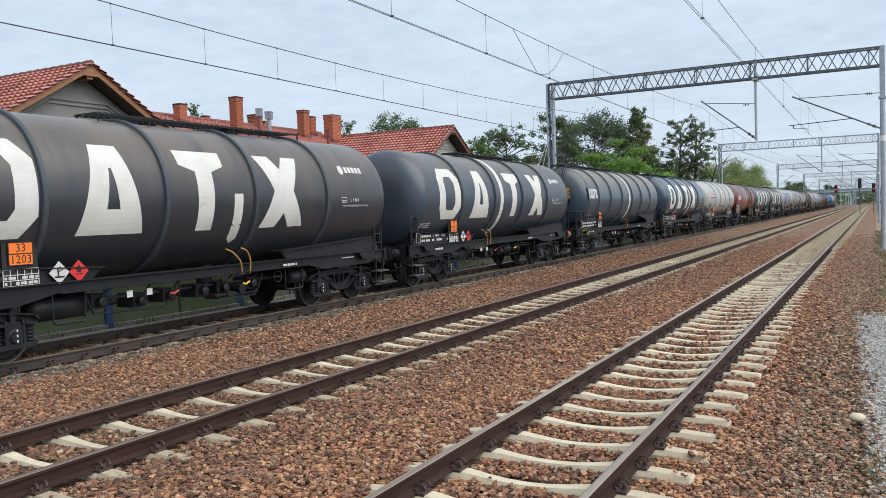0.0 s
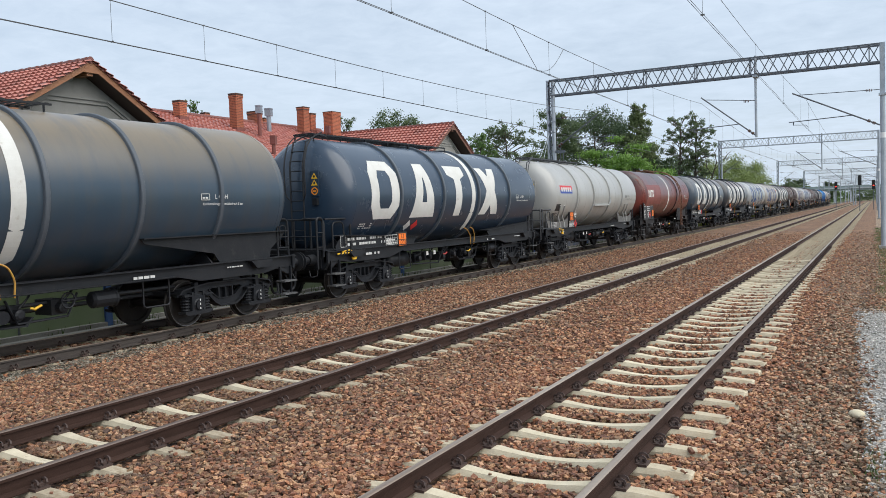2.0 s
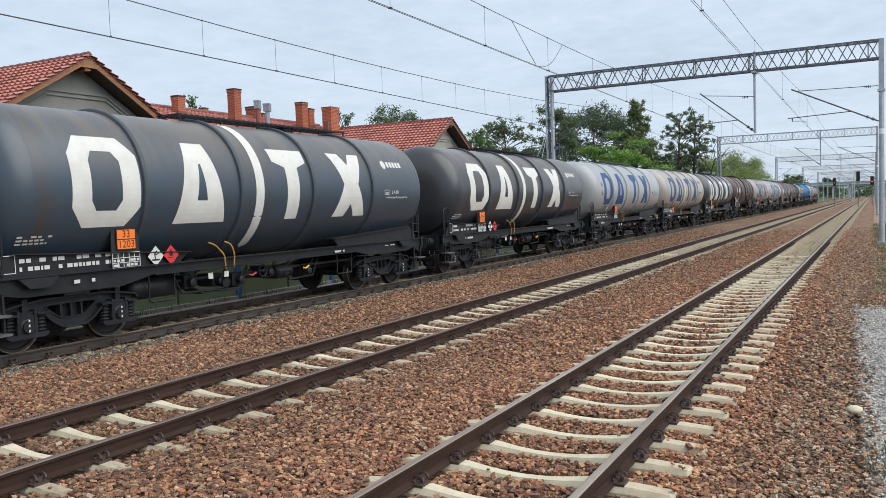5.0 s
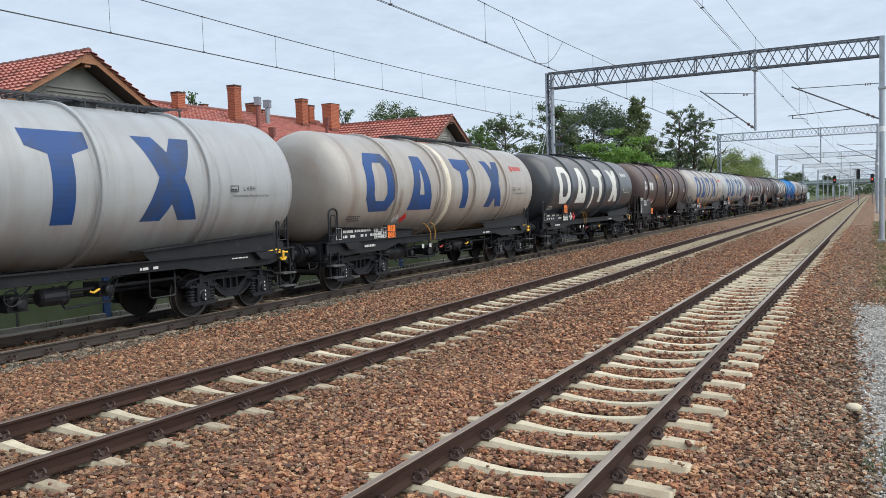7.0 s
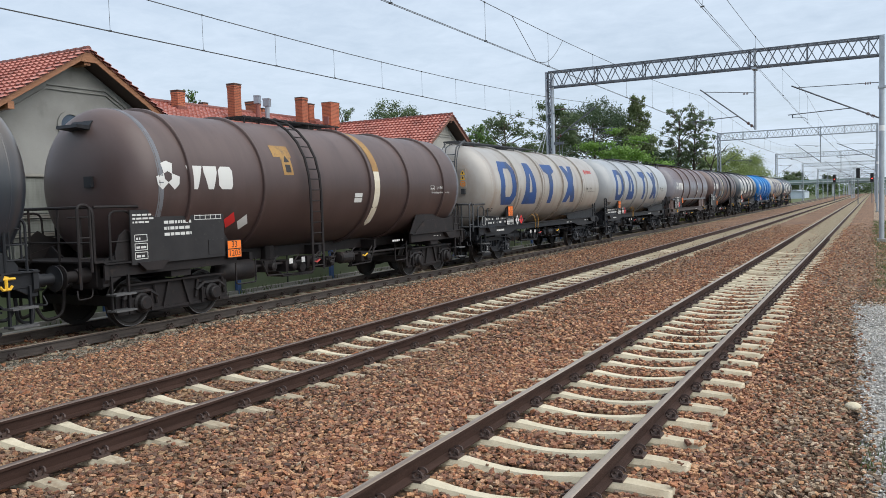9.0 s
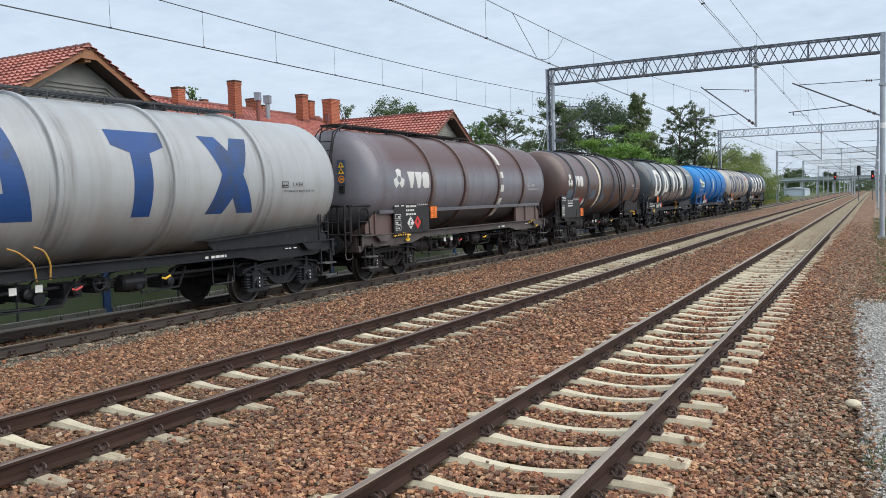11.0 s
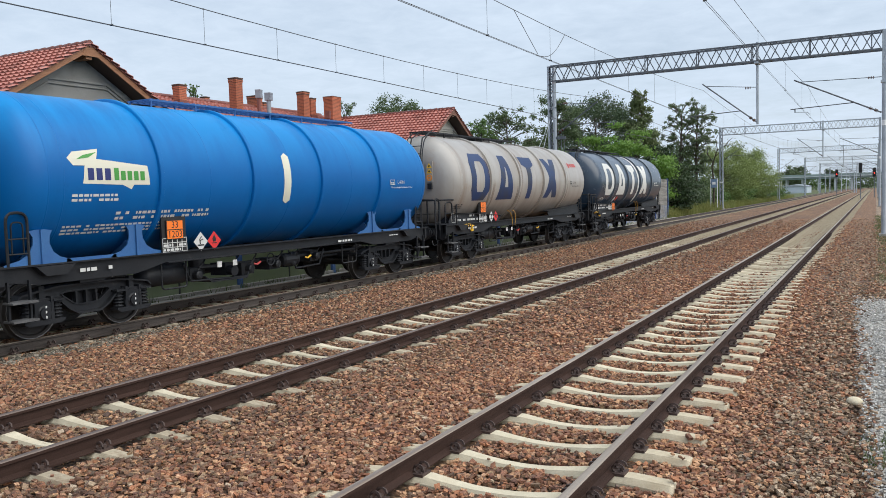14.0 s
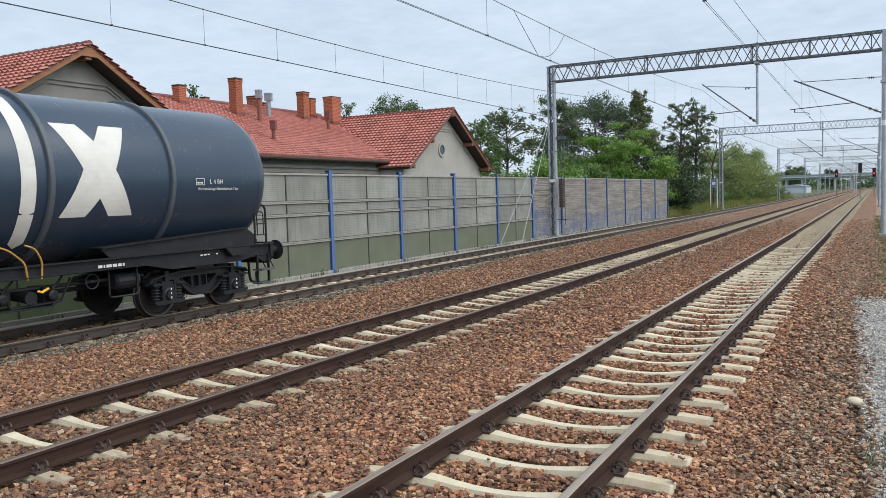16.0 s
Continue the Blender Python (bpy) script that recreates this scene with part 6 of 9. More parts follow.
def plate_frame(bm):
    """Riveted plate side frames of the older bogie: a deep plate with a cut-out round each axle, tie bars and hangers."""
    for s in (-1, 1):
        x0, x1 = min(s * 0.97, s * 1.02), max(s * 0.97, s * 1.02)
        out = [(-1.42, 0.50), (-1.42, 0.82), (-1.24, 0.98), (1.24, 0.98), (1.42, 0.82), (1.42, 0.50), (1.18, 0.44), (1.18, 0.80), (1.12, 0.86), (0.68, 0.86), (0.62, 0.80), (0.62, 0.44),
               (0.30, 0.40), (-0.30, 0.40), (-0.62, 0.44), (-0.62, 0.80), (-0.68, 0.86), (-1.12, 0.86), (-1.18, 0.80), (-1.18, 0.44)]
        prism(bm, out, x0, x1)
        beam(bm, (s * 1.03, -1.24, 0.985), (s * 1.03, 1.24, 0.985), 0.20, 0.035)
        beam(bm, (s * 1.03, -1.42, 0.47), (s * 1.03, 1.42, 0.47), 0.07, 0.05)
        for q in (-0.9, 0.9):
            tube(bm, [(s * 1.06, q - 0.40, 0.72), (s * 1.07, q - 0.2, 0.84), (s * 1.07, q + 0.2, 0.84), (s * 1.06, q + 0.40, 0.72)], 0.045, 6)
            for k in (-0.40, 0.40):
                tube(bm, [(s * 1.06, q + k, 0.58), (s * 1.06, q + k * 0.85, 0.92)], 0.03, 6)
        for q in (-0.18, 0.18):
            beam(bm, (s * 1.05, q * 1.9, 0.46), (s * 1.05, q, 0.97), 0.05, 0.06, up=(0, 1, 0))
    box(bm, -0.95, 0.95, -0.22, 0.22, 0.60, 0.98)
    for s in (-1, 1):
        box(bm, -0.97, 0.97, s * 1.38 - 0.05, s * 1.38 + 0.05, 0.62, 0.80)


def drum_box(bm):
    """Round-lidded axle box between guides."""
    lathe(bm, [(0.98, 0.0), (0.98, 0.19), (1.12, 0.19), (1.15, 0.15), (1.22, 0.135), (1.24, 0.11), (1.24, 0.0)], 16, "x", (0, 0, 0.63))
    box(bm, 0.95, 1.10, -0.22, 0.22, 0.52, 0.74)
    for s in (-1, 1):
        box(bm, 0.98, 1.10, s * 0.25 - 0.025, s * 0.25 + 0.025, 0.46, 0.86)


def spring_box(bm):
    """One axle box with its two coil springs, lid and guide plates."""
    lathe(bm, [(0.98, 0.0), (0.98, 0.14), (1.13, 0.14), (1.16, 0.10), (1.19, 0.10), (1.19, 0.0)], 12, "x", (0, 0, 0.62))
    prism(bm, [(-0.17, 0.50), (0.17, 0.50), (0.19, 0.58), (0.16, 0.76), (0.09, 0.82), (-0.09, 0.82), (-0.16, 0.76), (-0.19, 0.58)], 0.95, 1.14)
    prism(bm, [(-0.37, 0.47), (-0.30, 0.43), (0.30, 0.43), (0.37, 0.47), (0.37, 0.51), (-0.37, 0.51)], 0.95, 1.16)
    for s in (-1, 1):
        for k in range(5):
            lathe(bm, [(0, 0.078), (0.018, 0.098), (0.036, 0.078)], 10, "z", (1.06, s * 0.275, 0.52 + k * 0.058))
        tube(bm, [(1.06, s * 0.275, 0.5), (1.06, s * 0.275, 0.84)], 0.065, 8)
        box(bm, 0.96, 1.17, s * 0.275 - 0.11, s * 0.275 + 0.11, 0.80, 0.83)
    for s in (-1, 1):
        box(bm, 1.02, 1.15, s * 0.15 - 0.025, s * 0.15 + 0.025, 0.50, 0.88)


def wheelset(bm):
    for s in (-1, 1):
        prof = [(0.70, 0.06), (0.70, 0.12), (0.735, 0.14), (0.735, 0.36), (0.72, 0.40), (0.68, 0.40), (0.68, 0.488), (0.705, 0.49), (0.715, 0.462), (0.815, 0.455), (0.815, 0.40), (0.78, 0.38), (0.76, 0.14), (0.80, 0.12), (0.80, 0.06)]
        lathe(bm, [(s * a, b) for a, b in prof], 22, "x")
    tube(bm, [(-1.1, 0, 0), (1.1, 0, 0)], 0.08, 10)
    n = len(bm.faces)
    for s in (-1, 1):
        lathe(bm, [(s * 0.816, 0.456), (s * 0.819, 0.452), (s * 0.817, 0.442)], 22, "x")
    bm.faces.ensure_lookup_table()
    for f in bm.faces[n:]:
        f.material_index = 1


def axle_mark(bm):
    for z in (0.535, 0.62, 0.70):
        box(bm, 1.19, 1.195, -0.012, 0.012, z, z + 0.04)


def bogie(wagon, y, mat, old=False):
    side, axle, kind = (plate_frame, drum_box, "plate") if old else (side_frame, spring_box, "cast")
    b = part("bogie", shared(("bogie", kind, mat.name), side, mat), None, wagon, m=pose(0, y, 0))
    for s in (-1, 1):
        ws = part("wheelset", smooth_by_angle(shared("wheelset", wheelset, WHEEL)), None, b, m=pose(0, s * 0.9, 0.63))
        if len(ws.data.materials) < 2:
            ws.data.materials.append(TREAD)
        WHEELS.append((ws, s * 0.9))
        part("axle_box", shared(("axle_box", kind, mat.name), axle, mat), None, b, m=pose(0, s * 0.9, 0))
        part("axle_box", shared(("axle_box", kind, mat.name), axle, mat), None, b, m=pose(0, s * 0.9, 0, 0, 0, 180))
        if not old:
            part("axle_mark", shared("axle_mark", axle_mark, MARK_WHITE), None, b, m=pose(0, s * 0.9, 0))
    return b


def buffer_mesh(bm):
    """Buffer pointing towards -y, its face at 0."""
    lathe(bm, [(0.0, 0.0), (0.012, 0.14), (0.03, 0.225), (0.05, 0.225), (0.06, 0.15), (0.09, 0.095), (0.34, 0.095), (0.34, 0.13), (0.62, 0.14), (0.62, 0.19), (0.66, 0.19)], 18, "y")


def frame_mesh(bm, a, b, f, r, open_sides=False):
    """Sills, cross members and head stocks from a to b, the pivots at f and r. With open sides the long sills stop behind the bogies."""
    runs = ((a, f + 1.5), (r - 1.5, b)) if open_sides else ((a, b),)
    for s in (-1, 1):
        x = s * 1.22
        for p, q in runs:
            if open_sides:
                prism(bm, [(p, 1.18), (p, 1.40), (q, 1.40), (q, 1.18)], x - 0.04, x + 0.04)
            else:
                # shallow channel between the bogies, deeper towards the ends
                prism(bm, [(p, 1.16), (p, 1.42), (q, 1.42), (q, 1.16), (r + 1.35, 1.16), (r + 1.0, 1.10), (r - 0.9, 1.10), (r - 1.6, 1.24), (f + 1.6, 1.24), (f + 0.9, 1.10), (f - 1.0, 1.10), (f - 1.35, 1.16)], x - 0.03, x + 0.03)
                beam(bm, (x + s * 0.03, f + 1.6, 1.24), (x + s * 0.03, r - 1.6, 1.24), 0.15, 0.02)
            beam(bm, (x + s * 0.03, p, 1.42), (x + s * 0.03, q, 1.42), 0.16, 0.022)
        # pointed jacking brackets that stand out from the sill
        for c, k in ((f, -1), (r, 1)):
            y = c + k * 0.80
            prism(bm, [(y - 0.36, 1.40), (y + 0.36, 1.40), (y + 0.18, 1.24), (y - 0.18, 1.24)], min(x, x + s * 0.16), max(x, x + s * 0.16))
            # wedge under the sill where it meets the head stock
            prism(bm, [(c + k * 1.45, 1.17), (c + k * 1.85, 1.17), (c + k * 1.85, 1.02), (c + k * 1.75, 1.02)], x - 0.03, x + 0.03)
    if open_sides:
        for x in (-1.2, 1.2):
            for p, c, k in ((a, f, 1), (b, r, -1)):
                prism(bm, [(p, 1.42), (p + k * 0.1, 1.50), (c + k * 0.1, 1.98), (c + k * 1.1, 1.98), (c + k * 1.5, 1.42)], x - 0.012, x + 0.012)
    for y, s in ((a, -1), (b, 1)):
        lo, hi = min(y, y - s * 0.09), max(y, y - s * 0.09)
        prism(bm, [(-1.30, 1.14), (-1.18, 0.98), (-0.45, 0.98), (-0.35, 1.06), (0.35, 1.06), (0.45, 0.98), (1.18, 0.98), (1.30, 1.14), (1.30, 1.45), (-1.30, 1.45)], lo, hi, "y")
        for q in (-0.875, 0.875):      # buffer sockets
            box(bm, q - 0.24, q + 0.24, min(y, y + s * 0.035), max(y, y + s * 0.035), 1.02, 1.44)
        # hook, screw coupling, hanging hoses with their taps
        box(bm, -0.05, 0.05, min(y, y + s * 0.32), max(y, y + s * 0.32), 1.12, 1.26)
        tube(bm, [(-0.07, y + s * 0.3, 1.16), (-0.07, y + s * 0.62, 1.10), (0.07, y + s * 0.62, 1.10), (0.07, y + s * 0.3, 1.16)], 0.024, 6)
        for q in (0.42, -0.42):
            tube(bm, rounded([(q, y, 1.06), (q, y + s * 0.16, 1.0), (q * 0.97, y + s * 0.20, 0.52), (q * 0.8, y + s * 0.52, 0.46), (q * 0.6, y + s * 0.60, 0.70)], 0.25, 5), 0.032, 7)
        for q in (-1, 1):              # bent handle below the buffer
            tube(bm, rounded([(q * 0.98, y, 1.0), (q * 1.02, y + s * 0.06, 0.84), (q * 1.02, y + s * 0.34, 0.82), (q * 0.96, y + s * 0.30, 0.98)], 0.06), 0.014, 5)
    for y in (f, r):
        box(bm, -1.2, 1.2, y - 0.25, y + 0.25, 1.05, 1.38)
    n = 4
    for i in range(1, n):
        y = f + (r - f) * i / n
        if open_sides:
            box(bm, -0.7, 0.7, y - 0.05, y + 0.05, 1.10, 1.34)
        else:
            box(bm, -1.17, 1.17, y - 0.05, y + 0.05, 1.26, 1.40)
    for x in (-0.22, 0.22):
        box(bm, x - 0.03, x + 0.03, a, b, 1.12, 1.38)


def saddle(wagon, y, s, reach, mat, style=""):
    """Webs and flank plates between sill and tank over a bogie; s: towards the wagon's end; reach: how far the plate runs inwards."""
    r = TANK_R + 0.004
    def web(bm):
        outer = [(r * math.cos(radians(-90 + 40 * k / 10)), TANK_Z + r * math.sin(radians(-90 + 40 * k / 10))) for k in range(11)]
        outer = [(x, z) for x, z in outer if x > 0.2]
        prism(bm, outer + [(1.22, 1.43), (0.26, 1.43)], -0.02, 0.02, "y")
    top = TANK_Z - math.sqrt(r * r - 1.215 ** 2)
    def plate(bm):
        e = 1.55 * s
        if reach > 1.5:
            poly = [(e, 1.43), (e, 1.52), (e - s * 0.12, 1.66), (e - s * 0.35, 1.80), (e - s * 0.6, 1.79), (-s * 2.25, 1.64), (-s * 2.5, 1.60), (-s * 2.3, 1.43)]
            prism(bm, poly, 1.215, 1.233)
            beam(bm, (1.11, e - s * 0.35, 1.80), (1.11, -s * 2.5, 1.61), 0.40, 0.02)
            return
        poly = [(e, 1.43), (e, 1.62), (e - s * 0.10, 1.90), (e - s * 0.25, top + 0.02), (e - s * 0.45, top - 0.10), (e - s * 0.8, top - 0.16), (-s * reach * 0.55, top - 0.2), (-s * reach, 1.47), (-s * reach, 1.43)]
        prism(bm, poly, 1.215, 1.233)
    if style == "wing":
        def plate(bm):
            prism(bm, [(s * 1.75, top), (s * 1.70, top - 0.07), (s * 1.25, 1.62), (s * 1.2, 1.43), (-s * 0.35, 1.43), (-s * 0.5, 1.62), (-s * 2.25, top - 0.09), (-s * 2.35, top)], 1.215, 1.233)
            beam(bm, (1.25, s * 1.75, top + 0.01), (1.25, -s * 2.35, top + 0.01), 0.16, 0.02)
    elif style == "skirt":
        def plate(bm):
            prism(bm, [(s * 1.5, 1.43), (s * 1.5, 1.70), (s * 1.1, top), (-s * 1.0, top), (-s * 1.0, 1.43)], 1.215, 1.235)
            for q in (s * 1.05, -s * 0.95, 0.0):
                box(bm, 1.235, 1.28, q - 0.03, q + 0.03, 1.43, top)
    elif style == "legs":
        def plate(bm):
            for q in (-1, 1):
                leg = [(0.38, 1.43), (0.44, 1.48), (0.62, 1.53), (0.74, 1.62), (0.80, 1.76), (0.79, top - 0.10), (0.74, top - 0.02), (0.86, top), (1.04, top), (1.16, top - 0.02), (1.09, top - 0.12),
                       (1.10, 1.74), (1.18, 1.60), (1.34, 1.51), (1.55, 1.47), (1.62, 1.43)]
                prism(bm, [(q * a, b) for a, b in leg], 1.205, 1.235)
                prism(bm, [(q * 0.93, 1.43), (q * 0.97, 1.43), (q * 0.97, top), (q * 0.93, top)], 1.235, 1.27)
            prism(bm, [(-0.5, 1.43), (0.5, 1.43), (0.5, 1.485), (-0.5, 1.485)], 1.205, 1.235)
    elif style == "ribs":
        def plate(bm):
            prism(bm, [(s * 1.35, 1.43), (s * 1.60, top - 0.02), (s * 1.48, top - 0.05), (s * 1.2, 1.76), (s * 0.8, 1.70), (-s * 0.2, 1.70), (-s * 0.85, 1.78), (-s * 1.12, top - 0.04), (-s * 1.22, top - 0.02), (-s * 1.0, 1.43)], 1.205, 1.235)
        for q in (-0.02, 0.50):
            bm = bmesh.new()
            arc = [(1.235, 0, 1.47), (1.245, 0, 1.62)] + [((r + 0.012) * math.cos(radians(g)), -0.012 * (g + 48), TANK_Z + (r + 0.012) * math.sin(radians(g))) for g in (-36, -30, -24, -18)]
            tube(bm, [(a, y + q + b, c) for a, b, c in arc], [0.045, 0.042, 0.036, 0.033, 0.030, 0.028], 6)
            part("saddle_rib", bm, white_a, wagon, "slim welded rib that rises from the skirt onto the tank")
    for side in (0, 180):
        for yy in ((-0.95, 0.95) if style in ("legs", "ribs") else (-0.55, 0.55, s * 1.2)):
            part("saddle_web", shared(("web", mat.name), web, mat), None, wagon, m=pose(0, y + yy, 0, 0, 0, side))
    part("flank_plate", shared(("plate", mat.name, s, reach, style), plate, mat), None, wagon, m=pose(0, y, 0))
    part("flank_plate", shared(("plate", mat.name, s, reach, style), plate, mat), None, wagon, m=pose(-2.448, y, 0))


def walkway(wagon, y0, y1, mat):
    bm = bmesh.new()
    zt = TANK_Z + TANK_R
    for x in (-0.30, 0.30):
        beam(bm, (x, y0, zt + 0.11), (x, y1, zt + 0.11), 0.03, 0.035)
    n = int((y1 - y0) / 0.16)
    for i in range(n):
        y = y0 + (i + 0.5) * (y1 - y0) / n
        beam(bm, (-0.3, y, zt + 0.13), (0.3, y, zt + 0.13), 0.06, 0.02)
    for i in range(int((y1 - y0) / 1.2) + 1):
        y = min(y0 + 0.05 + 1.2 * i, y1 - 0.05)
        for x in (-0.3, 0.3):
            beam(bm, (x, y, zt - 0.1), (x, y, zt + 0.1), 0.028)
    part("walkway", bm, mat, wagon)
    bm = bmesh.new()
    lathe(bm, [(zt - 0.1, 0.28), (zt + 0.10, 0.28), (zt + 0.10, 0.31), (zt + 0.14, 0.31), (zt + 0.20, 0.0)], 20, "z", (-0.15, (y0 + y1) / 2 + 0.9, 0))
    part("manhole", bm, mat, wagon)


def end_ladder(wagon, y, mat):
    """Ladder up the tank's end dome between bowed grab rails."""
    bm = bmesh.new()
    for x in (0.0, 0.4):
        tube(bm, [(x, y - 0.32, 1.45), (x, y - 0.30, 3.6), (x, y - 0.12, 4.2), (x, y + 0.55, TANK_Z + TANK_R + 0.16)], 0.022, 6)
    for i in range(10):
        z = 1.7 + i * 0.25
        tube(bm, [(0.0, y - 0.315 + (0.1 if z > 3.8 else 0), z), (0.4, y - 0.315 + (0.1 if z > 3.8 else 0), z)], 0.014, 6)
    part("ladder", bm, mat, wagon)
    for x in (-0.12, 0.52):
        bm = bmesh.new()
        q = 0.2 - x
        tube(bm, rounded([(x + q * 0.4, y - 0.32, 2.70), (x, y - 0.38, 2.85), (x, y - 0.40, 3.6), (x, y - 0.22, 4.15), (x, y + 0.2, 4.42), (x, y + 0.6, 4.34)], 0.2), 0.018, 6)
        part("grab_rail", bm, mat, wagon)
    end_platform(wagon, y, mat)


def end_platform(wagon, y, mat, top=2.22):
    """Brake platform over the head stock: railings with rounded hoops, a brake wheel on its post, the deck."""
    bm = bmesh.new()
    for a in (-0.5, 0.3):
        tube(bm, [(a, y - 0.62, 1.42), (a, y - 0.62, top)], 0.022, 6)
    tube(bm, rounded([(-1.22, y - 0.62, 1.44), (-1.22, y - 0.62, top), (1.22, y - 0.62, top), (1.22, y - 0.62, 1.44)], 0.14), 0.026, 6)
    tube(bm, [(-1.22, y - 0.62, 1.8), (1.22, y - 0.62, 1.8)], 0.016, 6)
    part("platform_railing", bm, mat, wagon)
    for s in (-1, 1):
        x = s * 1.24
        bm = bmesh.new()
        tube(bm, rounded([(x, y - 0.62, top), (x, y + 0.46, top), (x, y + 0.48, 1.42)], 0.16), 0.026, 6)
        tube(bm, rounded([(x, y - 0.30, 1.46), (x, y - 0.30, top - 0.08), (x, y + 0.16, top - 0.08), (x, y + 0.20, 1.46)], 0.15), 0.022, 6)
        tube(bm, [(x, y - 0.28, 1.80), (x, y + 0.16, 1.80)], 0.016, 5)
        part("side_railing", bm, mat, wagon)
        bm = bmesh.new()               # tall narrow hoop at the corner of the head stock
        tube(bm, rounded([(x, y - 0.94, 1.02), (x, y - 0.94, top + 0.04), (x, y - 0.70, top + 0.04), (x, y - 0.70, 1.30)], 0.11), 0.026, 6)
        for z in (1.55, 1.9):
            tube(bm, [(x, y - 0.94, z), (x, y - 0.70, z)], 0.014, 5)
        part("corner_hoop", bm, mat, wagon)
    bm = bmesh.new()
    tube(bm, [(0.72, y - 0.50, 1.46), (0.72, y - 0.50, 2.24)], 0.03, 8)
    for k in range(10):
        a, c = k * math.tau / 10, (k + 1) * math.tau / 10
        tube(bm, [(0.72 + 0.19 * math.cos(a), y - 0.50 + 0.19 * math.sin(a), 2.25), (0.72 + 0.19 * math.cos(c), y - 0.50 + 0.19 * math.sin(c), 2.25)], 0.014, 5)
    for k in range(3):
        a = k * math.tau / 3
        tube(bm, [(0.72, y - 0.50, 2.24), (0.72 + 0.19 * math.cos(a), y - 0.50 + 0.19 * math.sin(a), 2.25)], 0.012, 5)
    part("brake_wheel", bm, mat, wagon)
    bm = bmesh.new()
    box(bm, -1.25, 1.25, y - 0.64, y + 0.3, 1.445, 1.475)
    part("platform", bm, mat, wagon)


def foot_steps(wagon, y, mat):
    """Corner steps: a bent flat-bar hanger with two ribbed treads, worn bright."""
    for s in (-1, 1):
        bm = bmesh.new()
        x = s * 1.27
        prism(bm, [(y - 0.20, 1.20), (y - 0.20, 0.545), (y + 0.20, 0.545), (y + 0.20, 1.20), (y + 0.165, 1.20), (y + 0.165, 0.575), (y - 0.165, 0.575), (y - 0.165, 1.20)], x - 0.025, x + 0.025)
        st = part("footstep", bm, mat, wagon)
        for z in (0.58, 0.87):
            bm = bmesh.new()
            box(bm, x - 0.10, x + 0.16, y - 0.22, y + 0.22, z - 0.02, z + 0.006)
            for i in range(5):
                box(bm, x - 0.10 + 0.055 * i, x - 0.07 + 0.055 * i, y - 0.22, y + 0.22, z + 0.006, z + 0.014)
            part("tread", bm, TREAD_WORN, st)


def hand_loop(wagon, y, mat):
    for s in (-1, 1):
        bm = bmesh.new()
        x = s * 1.24
        tube(bm, rounded([(x, y - 0.18, 1.42), (x, y - 0.18, 2.27), (x, y + 0.18, 2.27), (x, y + 0.18, 1.42)], 0.15), 0.024, 6)
        tube(bm, rounded([(x, y - 0.10, 1.62), (x, y - 0.10, 2.12), (x, y + 0.10, 2.12), (x, y + 0.10, 1.62)], 0.08), 0.014, 5)
        for z in (1.62, 1.86):
            tube(bm, [(x, y - 0.18, z), (x, y + 0.18, z)], 0.014, 5)
        part("handrail", bm, mat, wagon)


